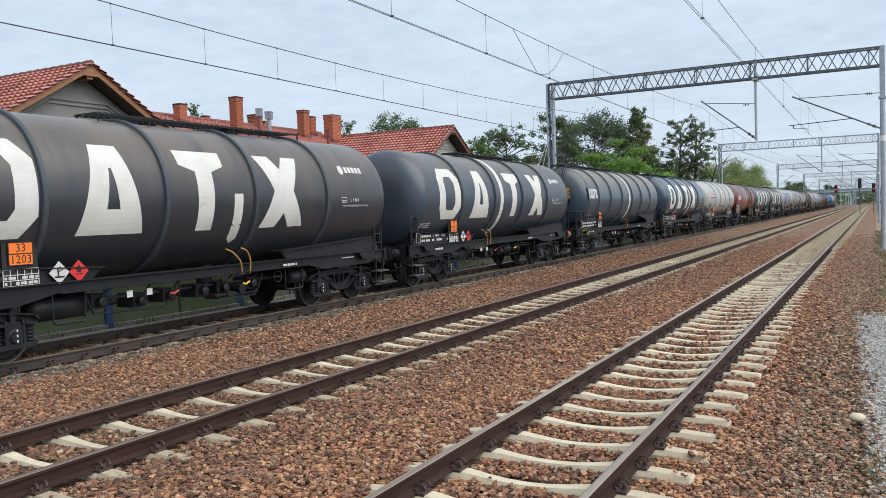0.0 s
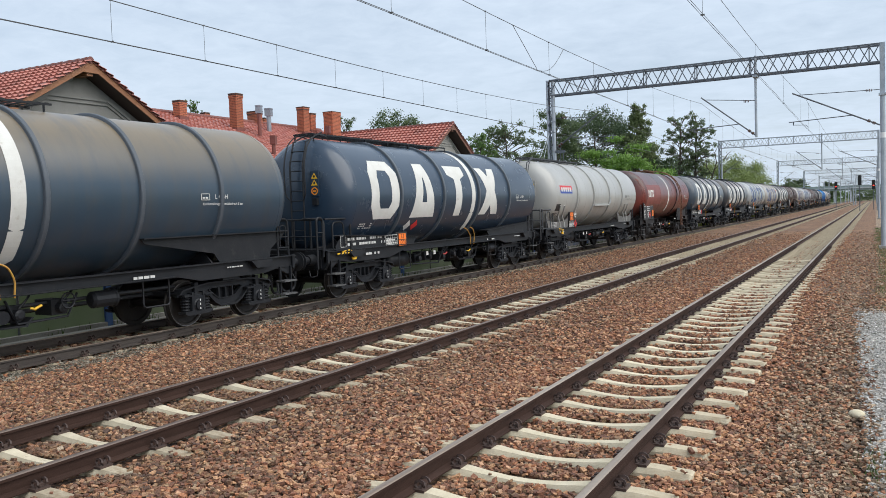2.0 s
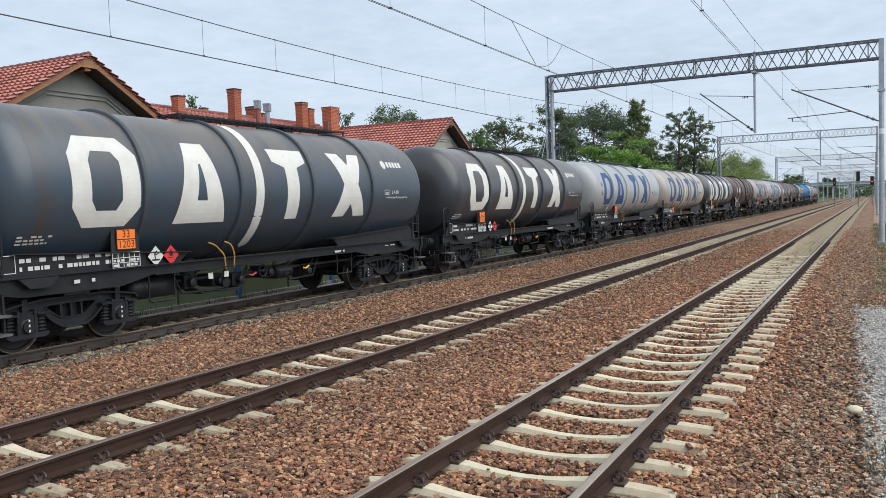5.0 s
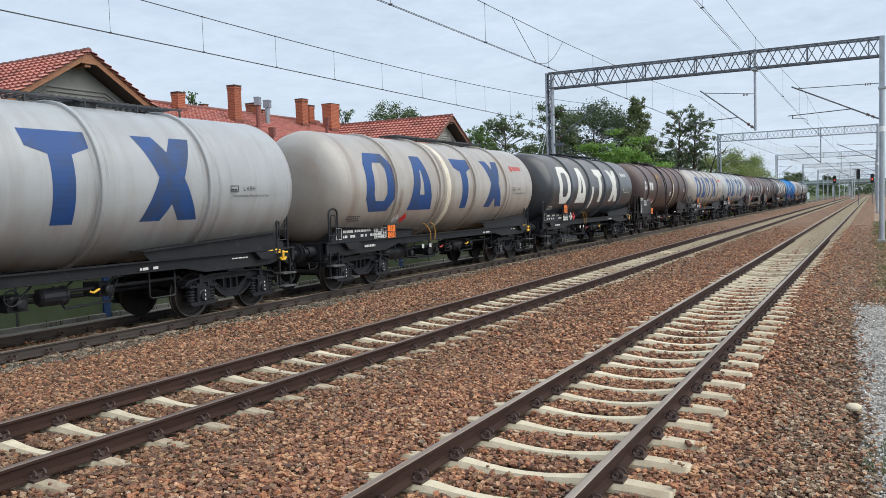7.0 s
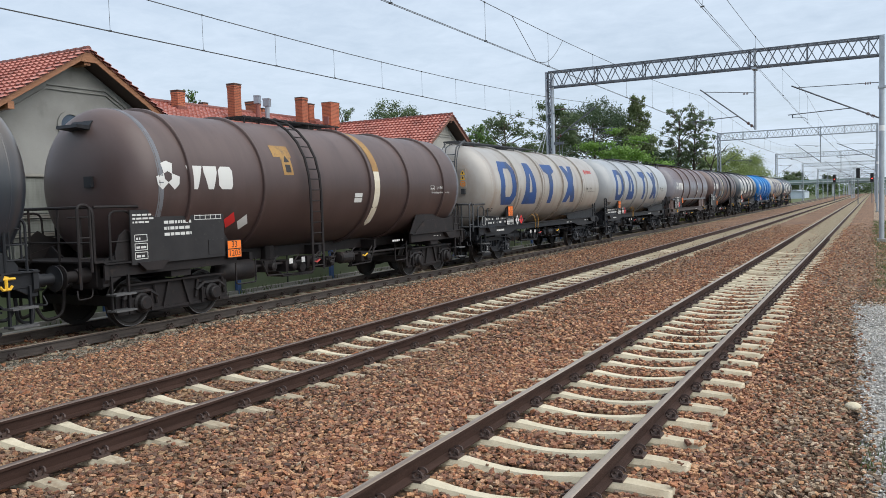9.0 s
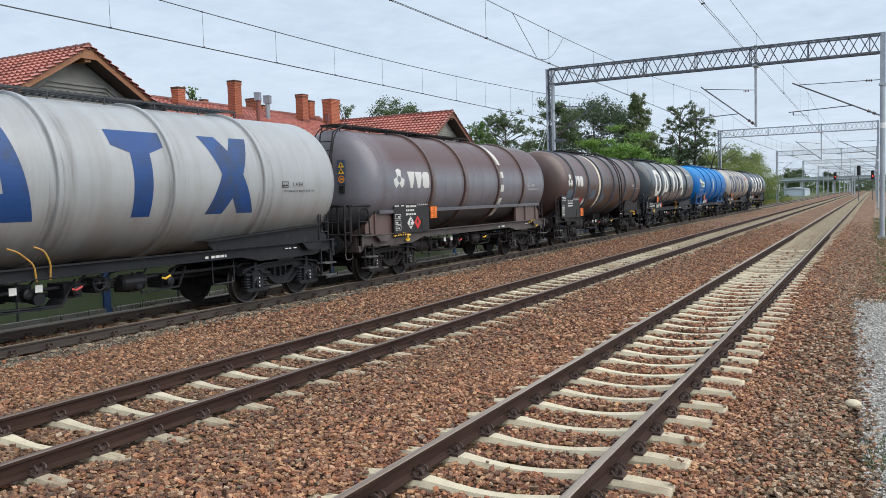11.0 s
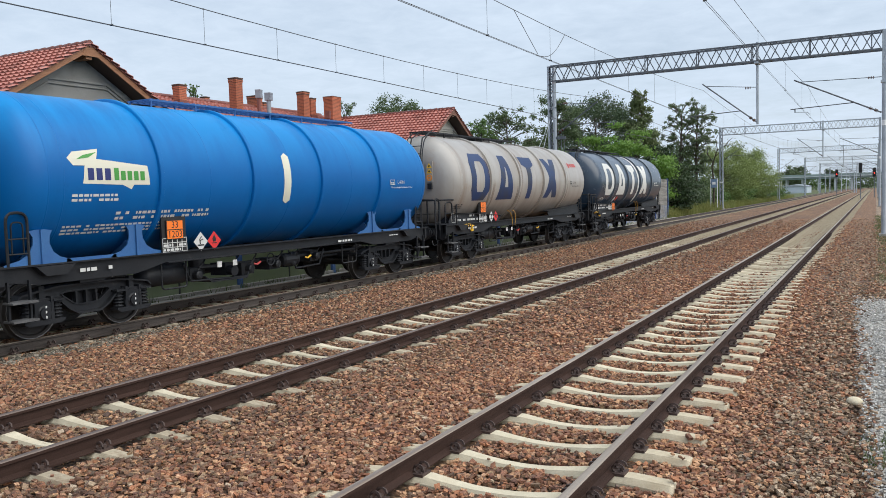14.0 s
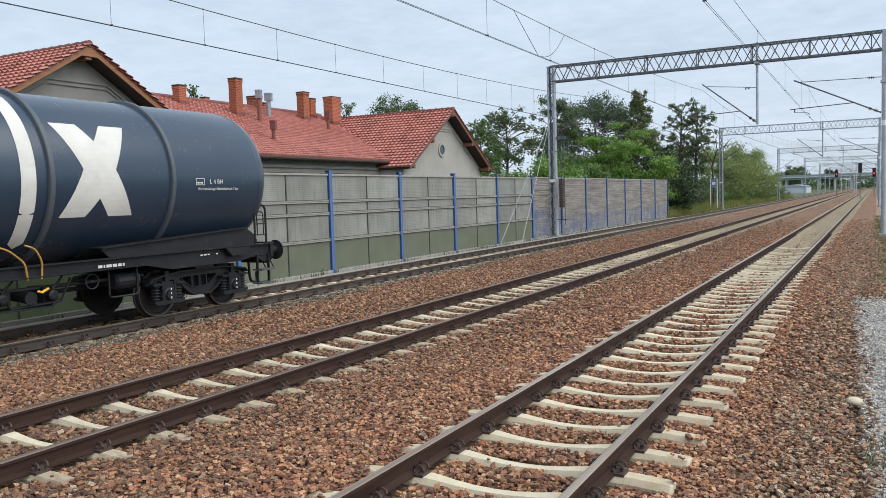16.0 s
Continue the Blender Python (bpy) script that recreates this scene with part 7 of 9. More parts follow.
def brake_gear(wagon, f, r, mat, lever_y, yellow=True):
    res = bmesh.new()
    lathe(res, [(-0.62, 0), (-0.58, 0.12), (-0.5, 0.22), (0.5, 0.22), (0.58, 0.12), (0.62, 0)], 18, "y", (0.85, f + 1.85, 0.98))
    part("air_reservoir", res, mat, wagon, smooth=True)
    k = random.Random(int(f * 100))
    for i in range(6):
        y, w, z = -2.2 + 0.75 * i + k.uniform(-0.15, 0.15), k.uniform(0.18, 0.4), k.uniform(0.88, 1.0)
        bm = bmesh.new()
        box(bm, 0.6, 1.02, y - w / 2, y + w / 2, z - 0.12, z + 0.14)
        lathe(bm, [(1.02, 0.0), (1.02, 0.09), (1.14, 0.09), (1.16, 0.05), (1.16, 0.0)], 10, "x", (0, y, z))
        tube(bm, [(1.1, y, z + 0.1), (1.12, y + 0.12, z + 0.22), (1.1, y + 0.2, 1.2)], 0.018, 6)
        part("valve_block", bm, mat, wagon)
    bm = bmesh.new()
    tube(bm, [(0.9, f + 1.3, 1.02), (0.9, r - 1.3, 1.02)], 0.035, 6)
    tube(bm, [(1.1, -2.7, 1.15), (1.1, -2.5, 0.80), (1.1, -0.9, 0.74), (1.1, -0.6, 1.15)], 0.022, 6)
    tube(bm, [(1.1, 0.6, 1.15), (1.1, 0.8, 0.76), (1.1, 1.7, 0.78), (1.1, 1.9, 1.15)], 0.022, 6)
    tube(bm, [(0.3, f + 1.0, 0.86), (0.3, r - 1.0, 0.86)], 0.04, 6)
    part("brake_rigging", bm, mat, wagon)
    bm = bmesh.new()               # drip tray below the outlets
    y = lever_y + 0.15
    prism(bm, [(y - 0.75, 0.86), (y - 0.55, 0.72), (y + 0.5, 0.70), (y + 0.62, 0.84), (y + 0.58, 0.84), (y + 0.46, 0.73), (y - 0.53, 0.75), (y - 0.72, 0.86)], 0.72, 1.12)
    part("drip_tray", bm, mat, wagon)
    for q in (f + 1.55, r - 2.3):
        bm = bmesh.new()
        tube(bm, rounded([(1.18, q, 1.24), (1.18, q, 0.72), (1.18, q + 0.62, 0.72), (1.18, q + 0.62, 1.24)], 0.07), 0.018, 5)
        part("stirrup", bm, mat, wagon)
    wy = lever_y + 1.35
    bm = bmesh.new()
    ring = [Vector((1.2, wy + 0.13 * math.cos(h * math.tau / 12), 1.05 + 0.13 * math.sin(h * math.tau / 12))) for h in range(13)]
    tube(bm, ring, 0.014, 5)
    tube(bm, [(0.8, wy, 1.05), (1.21, wy, 1.05)], 0.03, 6)
    tube(bm, [(1.2, wy - 0.13, 1.05), (1.2, wy + 0.13, 1.05)], 0.01, 5)
    part("valve_wheel", bm, mat, wagon)
    bm = bmesh.new()
    lathe(bm, [(-0.25, 0.0), (-0.24, 0.10), (-0.2, 0.15), (0.2, 0.15), (0.22, 0.17), (0.25, 0.17), (0.26, 0.0)], 14, "y", (1.02, wy + 0.8, 0.98))
    part("brake_cylinder", bm, mat, wagon)
    bm = bmesh.new()
    tube(bm, [(0.3, lever_y, 1.42), (0.3, lever_y, 0.82)], 0.17, 10)
    tube(bm, [(0.2, lever_y + 0.2, 0.95), (0.9, lever_y + 0.2, 0.92), (1.2, lever_y + 0.2, 0.9)], [0.09, 0.09, 0.11], 10)
    part("outlet_valve", bm, mat, wagon)
    for y, d in ((lever_y - 0.1, 0.28), (lever_y + 0.35, -0.02)) if yellow else ():
        bm = bmesh.new()
        tube(bm, rounded([(1.33, y - 0.30, 1.76), (1.36, y - 0.14, 1.70), (1.33, y + d * 0.5, 1.48), (1.30, y + d * 0.7, 1.20)], 0.09), 0.0165, 6)
        part("valve_lever", bm, LEVER_OCHRE, wagon, "bent ochre-yellow valve lever")
    for y in (-1.9, -1.45):
        part("white_tag", shared("white_tag", lambda bm: box(bm, 1.24, 1.245, 0, 0.13, 1.02, 1.14), MARK_WHITE), None, wagon, m=pose(0, y, 0))
    for i, (y, c) in enumerate(((-0.75, RED_PAINT), (1.1, YELLOW))):
        part("cock_handle", shared(("cock", i), lambda bm: tube(bm, [(1.2, -0.05, 1.0), (1.24, 0.0, 0.98), (1.24, 0.12, 1.03)], 0.022, 6), c), None, wagon, m=pose(0, y + k.uniform(-0.2, 0.2), 0))


def bars(parent, x, y0, y1, z0, z1, rows, mat, seed=1, name="stencilling", fill=0.8):
    """Unreadable stencilling as short bars."""
    k = random.Random(seed)
    bm = bmesh.new()
    h = (z1 - z0) / rows
    for i in range(rows):
        y = y0
        while y < y1 - 0.03:
            w = min(k.uniform(0.03, 0.13), y1 - y)
            if k.random() < fill:
                box(bm, x, x + 0.004, y, y + w, z0 + i * h, z0 + i * h + h * 0.5)
            y += w + 0.025
    return tagged(part(name, bm, mat, parent), kind="stuff")


def tank_bars(tank, y, s, w, h, rows, mat, seed):
    """Unreadable stencilling on the curved flank."""
    k = random.Random(seed)
    sh = []
    for i in range(rows):
        a = 0.0
        while a < w - 0.04:
            q = min(k.uniform(0.03, 0.11), w - a)
            if k.random() < 0.82:
                sh.append(rect(a, a + q, i * h / rows, i * h / rows + h / rows * 0.55))
            a += q + 0.025
    tagged(part("stencilling", on_tank(sh, y, s, 0.004), mat, tank), kind="stuff")


def frame_lines(parent, x, y0, y1, z0, z1, cols, rows, mat):
    bm = bmesh.new()
    t = 0.006
    for i in range(cols + 1):
        y = y0 + (y1 - y0) * i / cols
        box(bm, x, x + 0.004, y - t, y + t, z0, z1)
    for i in range(rows + 1):
        z = z0 + (z1 - z0) * i / rows
        box(bm, x, x + 0.0045, y0, y1, z - t, z + t)
    return part("load_table", bm, mat, parent)


def write(body, size, mat, parent, m, name="lettering"):
    """Lettering in the built-in face, laid in the y-z plane facing +x."""
    key = ("text", body, size, mat.name)
    if key not in MESHES:
        cu = bpy.data.curves.new("lettering", "FONT")
        cu.body, cu.size, cu.align_x, cu.align_y = body, size, "CENTER", "CENTER"
        cu.resolution_u = 2
        tmp = bpy.data.objects.new("lettering", cu)
        me = bpy.data.meshes.new_from_object(tmp)
        bpy.data.objects.remove(tmp)
        me.transform(Matrix(((0, 0, 1, 0), (1, 0, 0, 0), (0, 1, 0, 0), (0, 0, 0, 1))))
        me.materials.clear()
        me.materials.append(mat)
        MESHES[key] = me
    return part(name, MESHES[key], None, parent, m=m)


def hazard_plate(wagon, y, z, x=1.31):
    """Orange plate, two lines of black figures, black rim."""
    bm = bmesh.new()
    box(bm, x - 0.02, x, y - 0.21, y + 0.21, z - 0.185, z + 0.185)
    p = part("hazard_plate", bm, MARK_BLACK, wagon, "orange hazard plate with black figures")
    for k, t in ((0.09, "33"), (-0.09, "1203")):
        bm = bmesh.new()
        box(bm, x, x + 0.004, y - 0.195, y + 0.195, z + k - 0.08, z + k + 0.08)
        q = part("orange_field", bm, ORANGE, p)
        write(t, 0.185, MARK_BLACK, p, pose(x + 0.006, y, z + k))


def diamond(bm, x, y, z, r):
    vs = [(y - r, z), (y, z - r), (y + r, z), (y, z + r)]
    prism(bm, vs, x, x + 0.006)


def hazard_diamonds(wagon, y, z, x=1.31, gap=0.37, drop=0.0):
    for k, (mat, ink) in enumerate(((MARK_WHITE, MARK_BLACK), (RED_LABEL, MARK_BLACK))):
        bm = bmesh.new()
        z -= drop * k
        diamond(bm, x, y + gap * k, z, 0.19)
        d = part("hazard_label", bm, mat, wagon, "white diamond hazard label" if k == 0 else "red diamond hazard label")
        bm = bmesh.new()
        if k == 0:
            box(bm, x + 0.006, x + 0.009, y - 0.09, y + 0.09, z - 0.085, z - 0.055)
            tube(bm, [(x + 0.008, y - 0.02, z - 0.05), (x + 0.008, y - 0.03, z + 0.05), (x + 0.008, y + 0.02, z + 0.10)], 0.012, 4)
            tube(bm, [(x + 0.008, y - 0.02, z + 0.02), (x + 0.008, y + 0.06, z + 0.05)], 0.01, 4)
        else:
            yy = y + gap
            prism(bm, [(yy - 0.035, z - 0.02), (yy + 0.035, z - 0.02), (yy + 0.05, z + 0.03), (yy, z + 0.12), (yy - 0.05, z + 0.04)], x + 0.006, x + 0.009)
            box(bm, x + 0.006, x + 0.009, yy - 0.07, yy + 0.07, z - 0.055, z - 0.04)
        part("pictogram", bm, ink, d)


def striped_handle(wagon, y, z=1.34, x=1.31):
    """Yellow and black towing handle on the sill."""
    bm = bmesh.new()
    tube(bm, [(x, y, z), (x + 0.02, y + 0.3, z + 0.015), (x + 0.02, y + 0.85, z)], 0.022, 6)
    tube(bm, [(x, y + 0.2, z + 0.06), (x + 0.02, y + 0.5, z + 0.075), (x, y + 0.75, z + 0.02)], 0.02, 6)
    tube(bm, [(x + 0.02, y + 0.70, z), (x + 0.02, y + 0.70, z - 0.15)], 0.028, 6)
    tube(bm, [(x + 0.02, y + 0.60, z - 0.11), (x + 0.02, y + 0.64, z - 0.16), (x + 0.02, y + 0.76, z - 0.16), (x + 0.02, y + 0.80, z - 0.11)], 0.024, 6)
    h = part("towing_handle", bm, YELLOW, wagon, "yellow towing handle with black stripes")
    for i in range(5):
        bm = bmesh.new()
        a = y + 0.06 + 0.13 * i
        prism(bm, [(a, z - 0.026), (a + 0.05, z - 0.026), (a + 0.09, z + 0.09 if 1 < i < 5 else z + 0.03), (a + 0.04, z + 0.09 if 1 < i < 5 else z + 0.03)], x - 0.02, x + 0.045)
        part("stripe", bm, MARK_BLACK, h)


def side_ladder(wagon, y, mat):
    """Ladder bent over the tank's flank from the sill to the crown."""
    bm = bmesh.new()
    r = TANK_R + 0.16
    def at(z_or_a, yy, flat=False):
        return Vector((r + 0.02, yy, z_or_a)) if flat else Vector((r * math.cos(z_or_a), yy, TANK_Z + r * math.sin(z_or_a)))
    for yy in (y - 0.2, y + 0.2):
        pts = [at(0.85, yy, True), at(1.6, yy, True), at(2.7, yy, True)] + [at(radians(a), yy) for a in (8, 22, 36, 50, 64, 78)]
        tube(bm, pts, 0.032, 6)
    for i in range(9):
        z = 0.95 + 0.25 * i
        tube(bm, [at(z, y - 0.2, True), at(z, y + 0.2, True)], 0.014, 5)
    for a in range(12, 76, 10):
        tube(bm, [at(radians(a), y - 0.2), at(radians(a), y + 0.2)], 0.014, 5)
    part("side_ladder", bm, mat, wagon)


def data_board(wagon, y0, y1, z0, z1, x=1.34, seed=1):
    bm = bmesh.new()
    box(bm, x - 0.03, x, y0, y1, z0, z1)
    box(bm, x - 0.3, x - 0.03, y0 + 0.15, y0 + 0.22, z0 + 0.1, z0 + 0.2)
    box(bm, x - 0.3, x - 0.03, y1 - 0.22, y1 - 0.15, z0 + 0.1, z0 + 0.2)
    b = part("data_board", bm, BOARD, wagon, "black data board with white stencilling")
    w = y1 - y0
    bars(b, x, y0 + 0.05, y0 + 0.55, z1 - 0.24, z1 - 0.04, 3, MARK_WHITE, seed)
    bars(b, x, y0 + w * 0.33, y0 + w * 0.62, z1 - 0.50, z1 - 0.16, 3, MARK_WHITE, seed + 1, fill=0.95)
    frame_lines(b, x, y0 + w * 0.66, y1 - 0.08, z1 - 0.22, z1 - 0.06, 5, 2, MARK_WHITE)
    for k in range(3):
        frame_lines(b, x, y0 + 0.08, y0 + 0.36, z0 + 0.1 + 0.16 * k, z0 + 0.22 + 0.16 * k, 1, 1, MARK_WHITE)
        bars(b, x, y0 + 0.11, y0 + 0.33, z0 + 0.13 + 0.16 * k, z0 + 0.21 + 0.16 * k, 1, MARK_WHITE, seed + 5 + k)
    bm = bmesh.new()
    box(bm, x, x + 0.012, y1 - 0.46, y1 - 0.06, z0 + 0.06, z0 + 0.36)
    part("document_box", bm, BOARD, b)
    return b


def emblem(tank, y, s, mat):
    """Three-bladed emblem and three heavy blocks beside it."""
    shapes = []
    c = (0.28, 0.24)
    for k in range(3):
        a = math.radians(90 + 120 * k)
        def rot(p):
            return (c[0] + p[0] * math.cos(a) - p[1] * math.sin(a), c[1] + p[0] * math.sin(a) + p[1] * math.cos(a))
        shapes.append(([rot(p) for p in ((0.05, -0.10), (0.25, -0.14), (0.30, 0.0), (0.25, 0.14), (0.05, 0.10), (0.10, 0.0))], []))
    for a, w, top in ((0.75, 0.42, 1), (1.20, 0.36, 2), (1.60, 0.40, 3)):
        if top == 1:
            p = [(a + w * 0.36, 0), (a + w * 0.64, 0), (a + w, 0.46), (a, 0.46)]
        elif top == 2:
            p = [(a + w * 0.30, 0), (a + w * 0.70, 0), (a + w, 0.34), (a + w, 0.46), (a, 0.46), (a, 0.34)]
        else:
            p = [(a + 0.08, 0), (a + w - 0.04, 0), (a + w, 0.08), (a + w, 0.38), (a + w - 0.06, 0.46), (a + 0.08, 0.46), (a, 0.38), (a, 0.08)]
        shapes.append((p, []))
    part("emblem", on_tank(shapes, y, s), mat, tank, "white emblem of plain blocks")


def small_row(tank, y, s, w, h, mat, backing=None):
    """A small nameplate of four touching block shapes."""
    if backing:
        part("nameplate_field", on_tank([rect(-0.1, w + 0.15, -0.12, h + 0.05)], y, s, 0.003), backing, tank)
    q = w / 4
    sh = [(shift(p[0][0], a), [shift(x, a) for x in p[0][1]]) for a, p in block_row(h, ((0, q * 1.05), (q * 0.98, q * 1.15), (q * 2.0, q * 0.95), (q * 2.85, q * 1.15)))]
    part("nameplate", on_tank(sh, y, s, 0.007), mat, tank, "small nameplate of plain blocks")


def bar_plate(tank, y, s, mat, w=0.72, h=0.15):
    """A small word mark as a disc and bars."""
    disc = [(0.10 + 0.11 * math.cos(a * math.tau / 12), h / 2 + 0.13 * math.sin(a * math.tau / 12)) for a in range(12)]
    sh = [(disc, [])] + [rect(0.27 + i * 0.155, 0.27 + i * 0.155 + 0.115, 0, h * 1.1) for i in range(5)]
    part("word_mark", on_tank(sh, y, s), mat, tank, "small mark of a disc and bars")


def warning_signs(tank, y, y0, field):
    """A narrow plate lying against the tank's rounded end, with two triangles and a disc."""
    def rad(v):
        return TANK_R * (1 - (1 - (v - y0) / 0.62) ** 2) ** (1 / 3.2)
    a = radians(25)
    dr = (rad(y + 0.015) - rad(y - 0.015)) / 0.03
    n = Vector((math.cos(a), -dr, 0)).normalized()
    v = Vector((0, 0, 1))
    u = v.cross(n)
    o = Vector((rad(y) * math.cos(a), y, rad(y) * math.sin(a))) + n * 0.035
    m = Matrix(((n.x, u.x, v.x, o.x), (n.y, u.y, v.y, o.y), (n.z, u.z, v.z, o.z), (0, 0, 0, 1)))
    bm = bmesh.new()
    box(bm, -0.05, 0.0, -0.115, 0.115, -0.32, 0.32, m)
    f = part("sign_field", bm, field, tank, "narrow plate with yellow warning signs")
    for z in (-0.05, 0.12):
        bm = bmesh.new()
        prism(bm, [(-0.095, z), (0.095, z), (0.0, z + 0.15)], 0.0, 0.006, "x", m)
        tri = part("warning_sign", bm, YELLOW, f)
        bm = bmesh.new()
        prism(bm, [(-0.016, z + 0.03), (0.016, z + 0.03), (0.03, z + 0.07), (0.0, z + 0.11), (-0.03, z + 0.06)], 0.006, 0.009, "x", m)
        part("pictogram", bm, MARK_BLACK, tri)
    bm = bmesh.new()
    box(bm, 0.0, 0.007, -0.04, 0.04, -0.215, -0.165)
    lathe(bm, [(0.0, 0.068), (0.006, 0.068), (0.006, 0.098), (0.0, 0.098)], 16, "x", (0, 0, -0.19))
    for q in bm.verts:
        q.co = m @ q.co
    part("warning_sign", bm, AMBER, f)


def scrawl(tank):
    """Graffiti: rounded grey-pink swellings inside thick dark outlines, not legible."""
    k = random.Random(5)
    fill, line = [], []
    for i, (yc, w, h) in enumerate(((-2.1, 0.55, 0.42), (-1.3, 0.5, 0.5), (-0.45, 0.48, 0.46), (0.4, 0.5, 0.52), (1.2, 0.46, 0.44), (1.95, 0.55, 0.5))):
        n = 30
        pts, out = [], []
        for j in range(n):
            a = j * math.tau / n
            q = 1 + 0.16 * math.sin(3 * a + i) + k.uniform(-0.012, 0.012)
            c = (yc + 0.08 * math.sin(a * 2), -0.85 + 0.03 * i)
            pts.append((c[0] + w * 0.80 * q * math.cos(a), c[1] + h * 0.80 * q * math.sin(a)))
            out.append((c[0] + w * 0.98 * q * math.cos(a), c[1] + h * 1.0 * q * math.sin(a)))
        part("graffiti_outline", on_tank([(out, [])], 0, 0, 0.009 + 0.0012 * i), MARK_BLACK, tank)
        part("graffiti_fill", on_tank([(pts, [])], 0, 0, 0.0172 + 0.0012 * i), SPRAY, tank, "grey-pink sprayed swelling")


BOARD = surface("black_board", (0.014, 0.013, 0.014), (0.023, 0.021, 0.022), 0.5, scale=3, fine=60, grain=0.2, bump=0.03, dirt=(0.06, 0.055, 0.05), dirt_at=0.62)
RED_LABEL = plain("red_label", (0.62, 0.03, 0.03), 0.5)
SIGN_BLUE = plain("faded_blue_plate", (0.05, 0.075, 0.12), 0.5)
SPRAY = surface("grey_pink_spray", (0.16, 0.13, 0.125), (0.22, 0.18, 0.17), 0.6, scale=3, fine=40)


def wagon(spec, a, b):
    """One tank wagon between the couplings a and b (metres along the track at the start); the origin lies midway between its bogies."""
    f0, r0 = spec["f"], spec["r"]
    mid = (f0 + r0) / 2
    f, r, ya, yb = f0 - mid, r0 - mid, a - mid + 0.01, b - mid - 0.01
    fr = spec.get("frame", BLACK)
    gear = spec.get("gear", fr)
    w = empty("tank_wagon", pose(T3, mid, 0), spec["label"], "tank wagon", "tank wagons of the freight train")
    y0, y1 = spec.get("y0", -6.4), spec.get("y1", 6.95)
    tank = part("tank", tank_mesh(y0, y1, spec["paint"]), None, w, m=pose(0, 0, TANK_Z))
    for y in spec.get("rings", (-3.6, -1.08, 1.38, 3.92)):
        part("stiffening_ring", smooth_by_angle(shared(("ring", spec["ring"].name), ring_mesh, spec["ring"])), None, tank, m=pose(0, y, 0))
    # weld seams round the shell
    for y in (y0 + 0.62, y1 - 0.62, *spec.get("seams", ())):
        part("weld_seam", shared(("seam", spec["paint"].name), lambda bm: lathe(bm, [(-0.015, TANK_R - 0.003), (-0.006, TANK_R + 0.005), (0.006, TANK_R + 0.005), (0.015, TANK_R - 0.003)], 64), spec["paint"], True), None, tank, m=pose(0, y, 0))
    for y in spec.get("rims", ()):
        bm = bmesh.new()
        lathe(bm, [(y, TANK_R - 0.004), (y + 0.01, TANK_R + 0.004), (y + 0.12, TANK_R + 0.004), (y + 0.13, TANK_R - 0.004)], 64)
        part("end_rim", smooth_by_angle(bm_mesh("end_rim", bm, RIM_GREY)), None, tank, "blue-grey band where the tank's end begins")
    bm = bmesh.new(); frame_mesh(bm, ya + 0.62, yb - 0.62, f, r, spec.get("old", False)); part("underframe", bm, spec.get("sill", fr), w)
    for y, s in ((f, -1), (r, 1)):
        saddle(w, y, s, spec.get("reach", 2.0), spec.get("saddle", fr), spec.get("style", ""))
        bogie(w, y, fr, spec.get("old", False))
    for y, s in ((ya, -1), (yb, 1)):
        bf = spec.get("buffers", fr) if s < 0 else fr
        for x in (-0.875, 0.875):
            part("buffer", smooth_by_angle(shared(("buffer", bf.name), buffer_mesh, bf)), None, w, m=pose(x, y, 1.23, 0, 0, 0 if s < 0 else 180))
        foot_steps(w, y - s * 0.95, fr)
    top = spec.get("walk", (-6.0, 1.3) if spec.get("ladder") else (-1.6, 4.4))
    walkway(w, top[0], top[1], gear)
    if spec.get("ladder"):
        end_ladder(w, y0 + 0.12, gear)
        warning_signs(tank, y0 + 0.026, y0, SIGN_BLUE if spec["paint"] is brown_g else spec["paint"])
        bm = bmesh.new()
        box(bm, 0.56, 0.70, y0 - 0.05, y0 + 0.08, -0.26, -0.08)
        part("junction_box", bm, gear, tank)
    elif spec.get("deck"):
        end_platform(w, y0 - 0.05, gear, 2.42)
        hand_loop(w, ya + 2.2, fr)
    else:
        hand_loop(w, ya + 1.0, fr)
    hand_loop(w, yb - 0.95, fr)
    brake_gear(w, f, r, fr, spec.get("lever", -1.55), spec.get("yellow", True))
    if spec.get("sladder") is not None:
        side_ladder(w, spec["sladder"], gear)
    for y in spec.get("handles", ()):
        striped_handle(w, y)
    mk = spec.get("marks")
    if mk:
        for y, sh in block_row(1.65, spec.get("spots", LATE)):
            part("painted_block", on_tank(sh, y, -0.70), mk, tank, "block shape painted on the tank's flank")
    st = spec.get("stripe")
    if st:
        mat, y, lo, hi = st
        part("stripe", on_tank([([(0, lo + 0.12), (0.13, lo), (0.26, lo + 0.12), (0.26, -0.62), (0, -0.62)], []), ([(0, -0.58), (0.13, -0.64), (0.26, -0.58), (0.26, hi), (0, hi)], [])], y, 0, 0.006), mat, tank, "painted band round the tank")
    if spec.get("segments"):
        yy = spec["segments"]
        for a, b in ((0.66, 1.85), (0.18, 0.40), (-0.31, -0.06), (-0.78, -0.53)):
            part("stripe_segment", on_tank([rect(0, 0.26, a, b)], yy, 0, 0.005), WHITE_PAINT, tank)
        part("stripe_segment", on_tank([([(0, 0.0), (0.13, -0.1), (0.26, 0.0), (0.26, 0.1), (0.13, 0.0), (0, 0.1)], [])], yy, -0.72, 0.005), MARK_BLACK, tank)
        part("stripe_segment", on_tank([rect(0, 0.26, -0.45, 0.0)], yy, -0.85, 0.005), WHITE_PAINT, tank)
        bm = bmesh.new()
        box(bm, 1.20, 1.33, y0 + 0.7, y1 - 0.75, -0.86, -0.76)
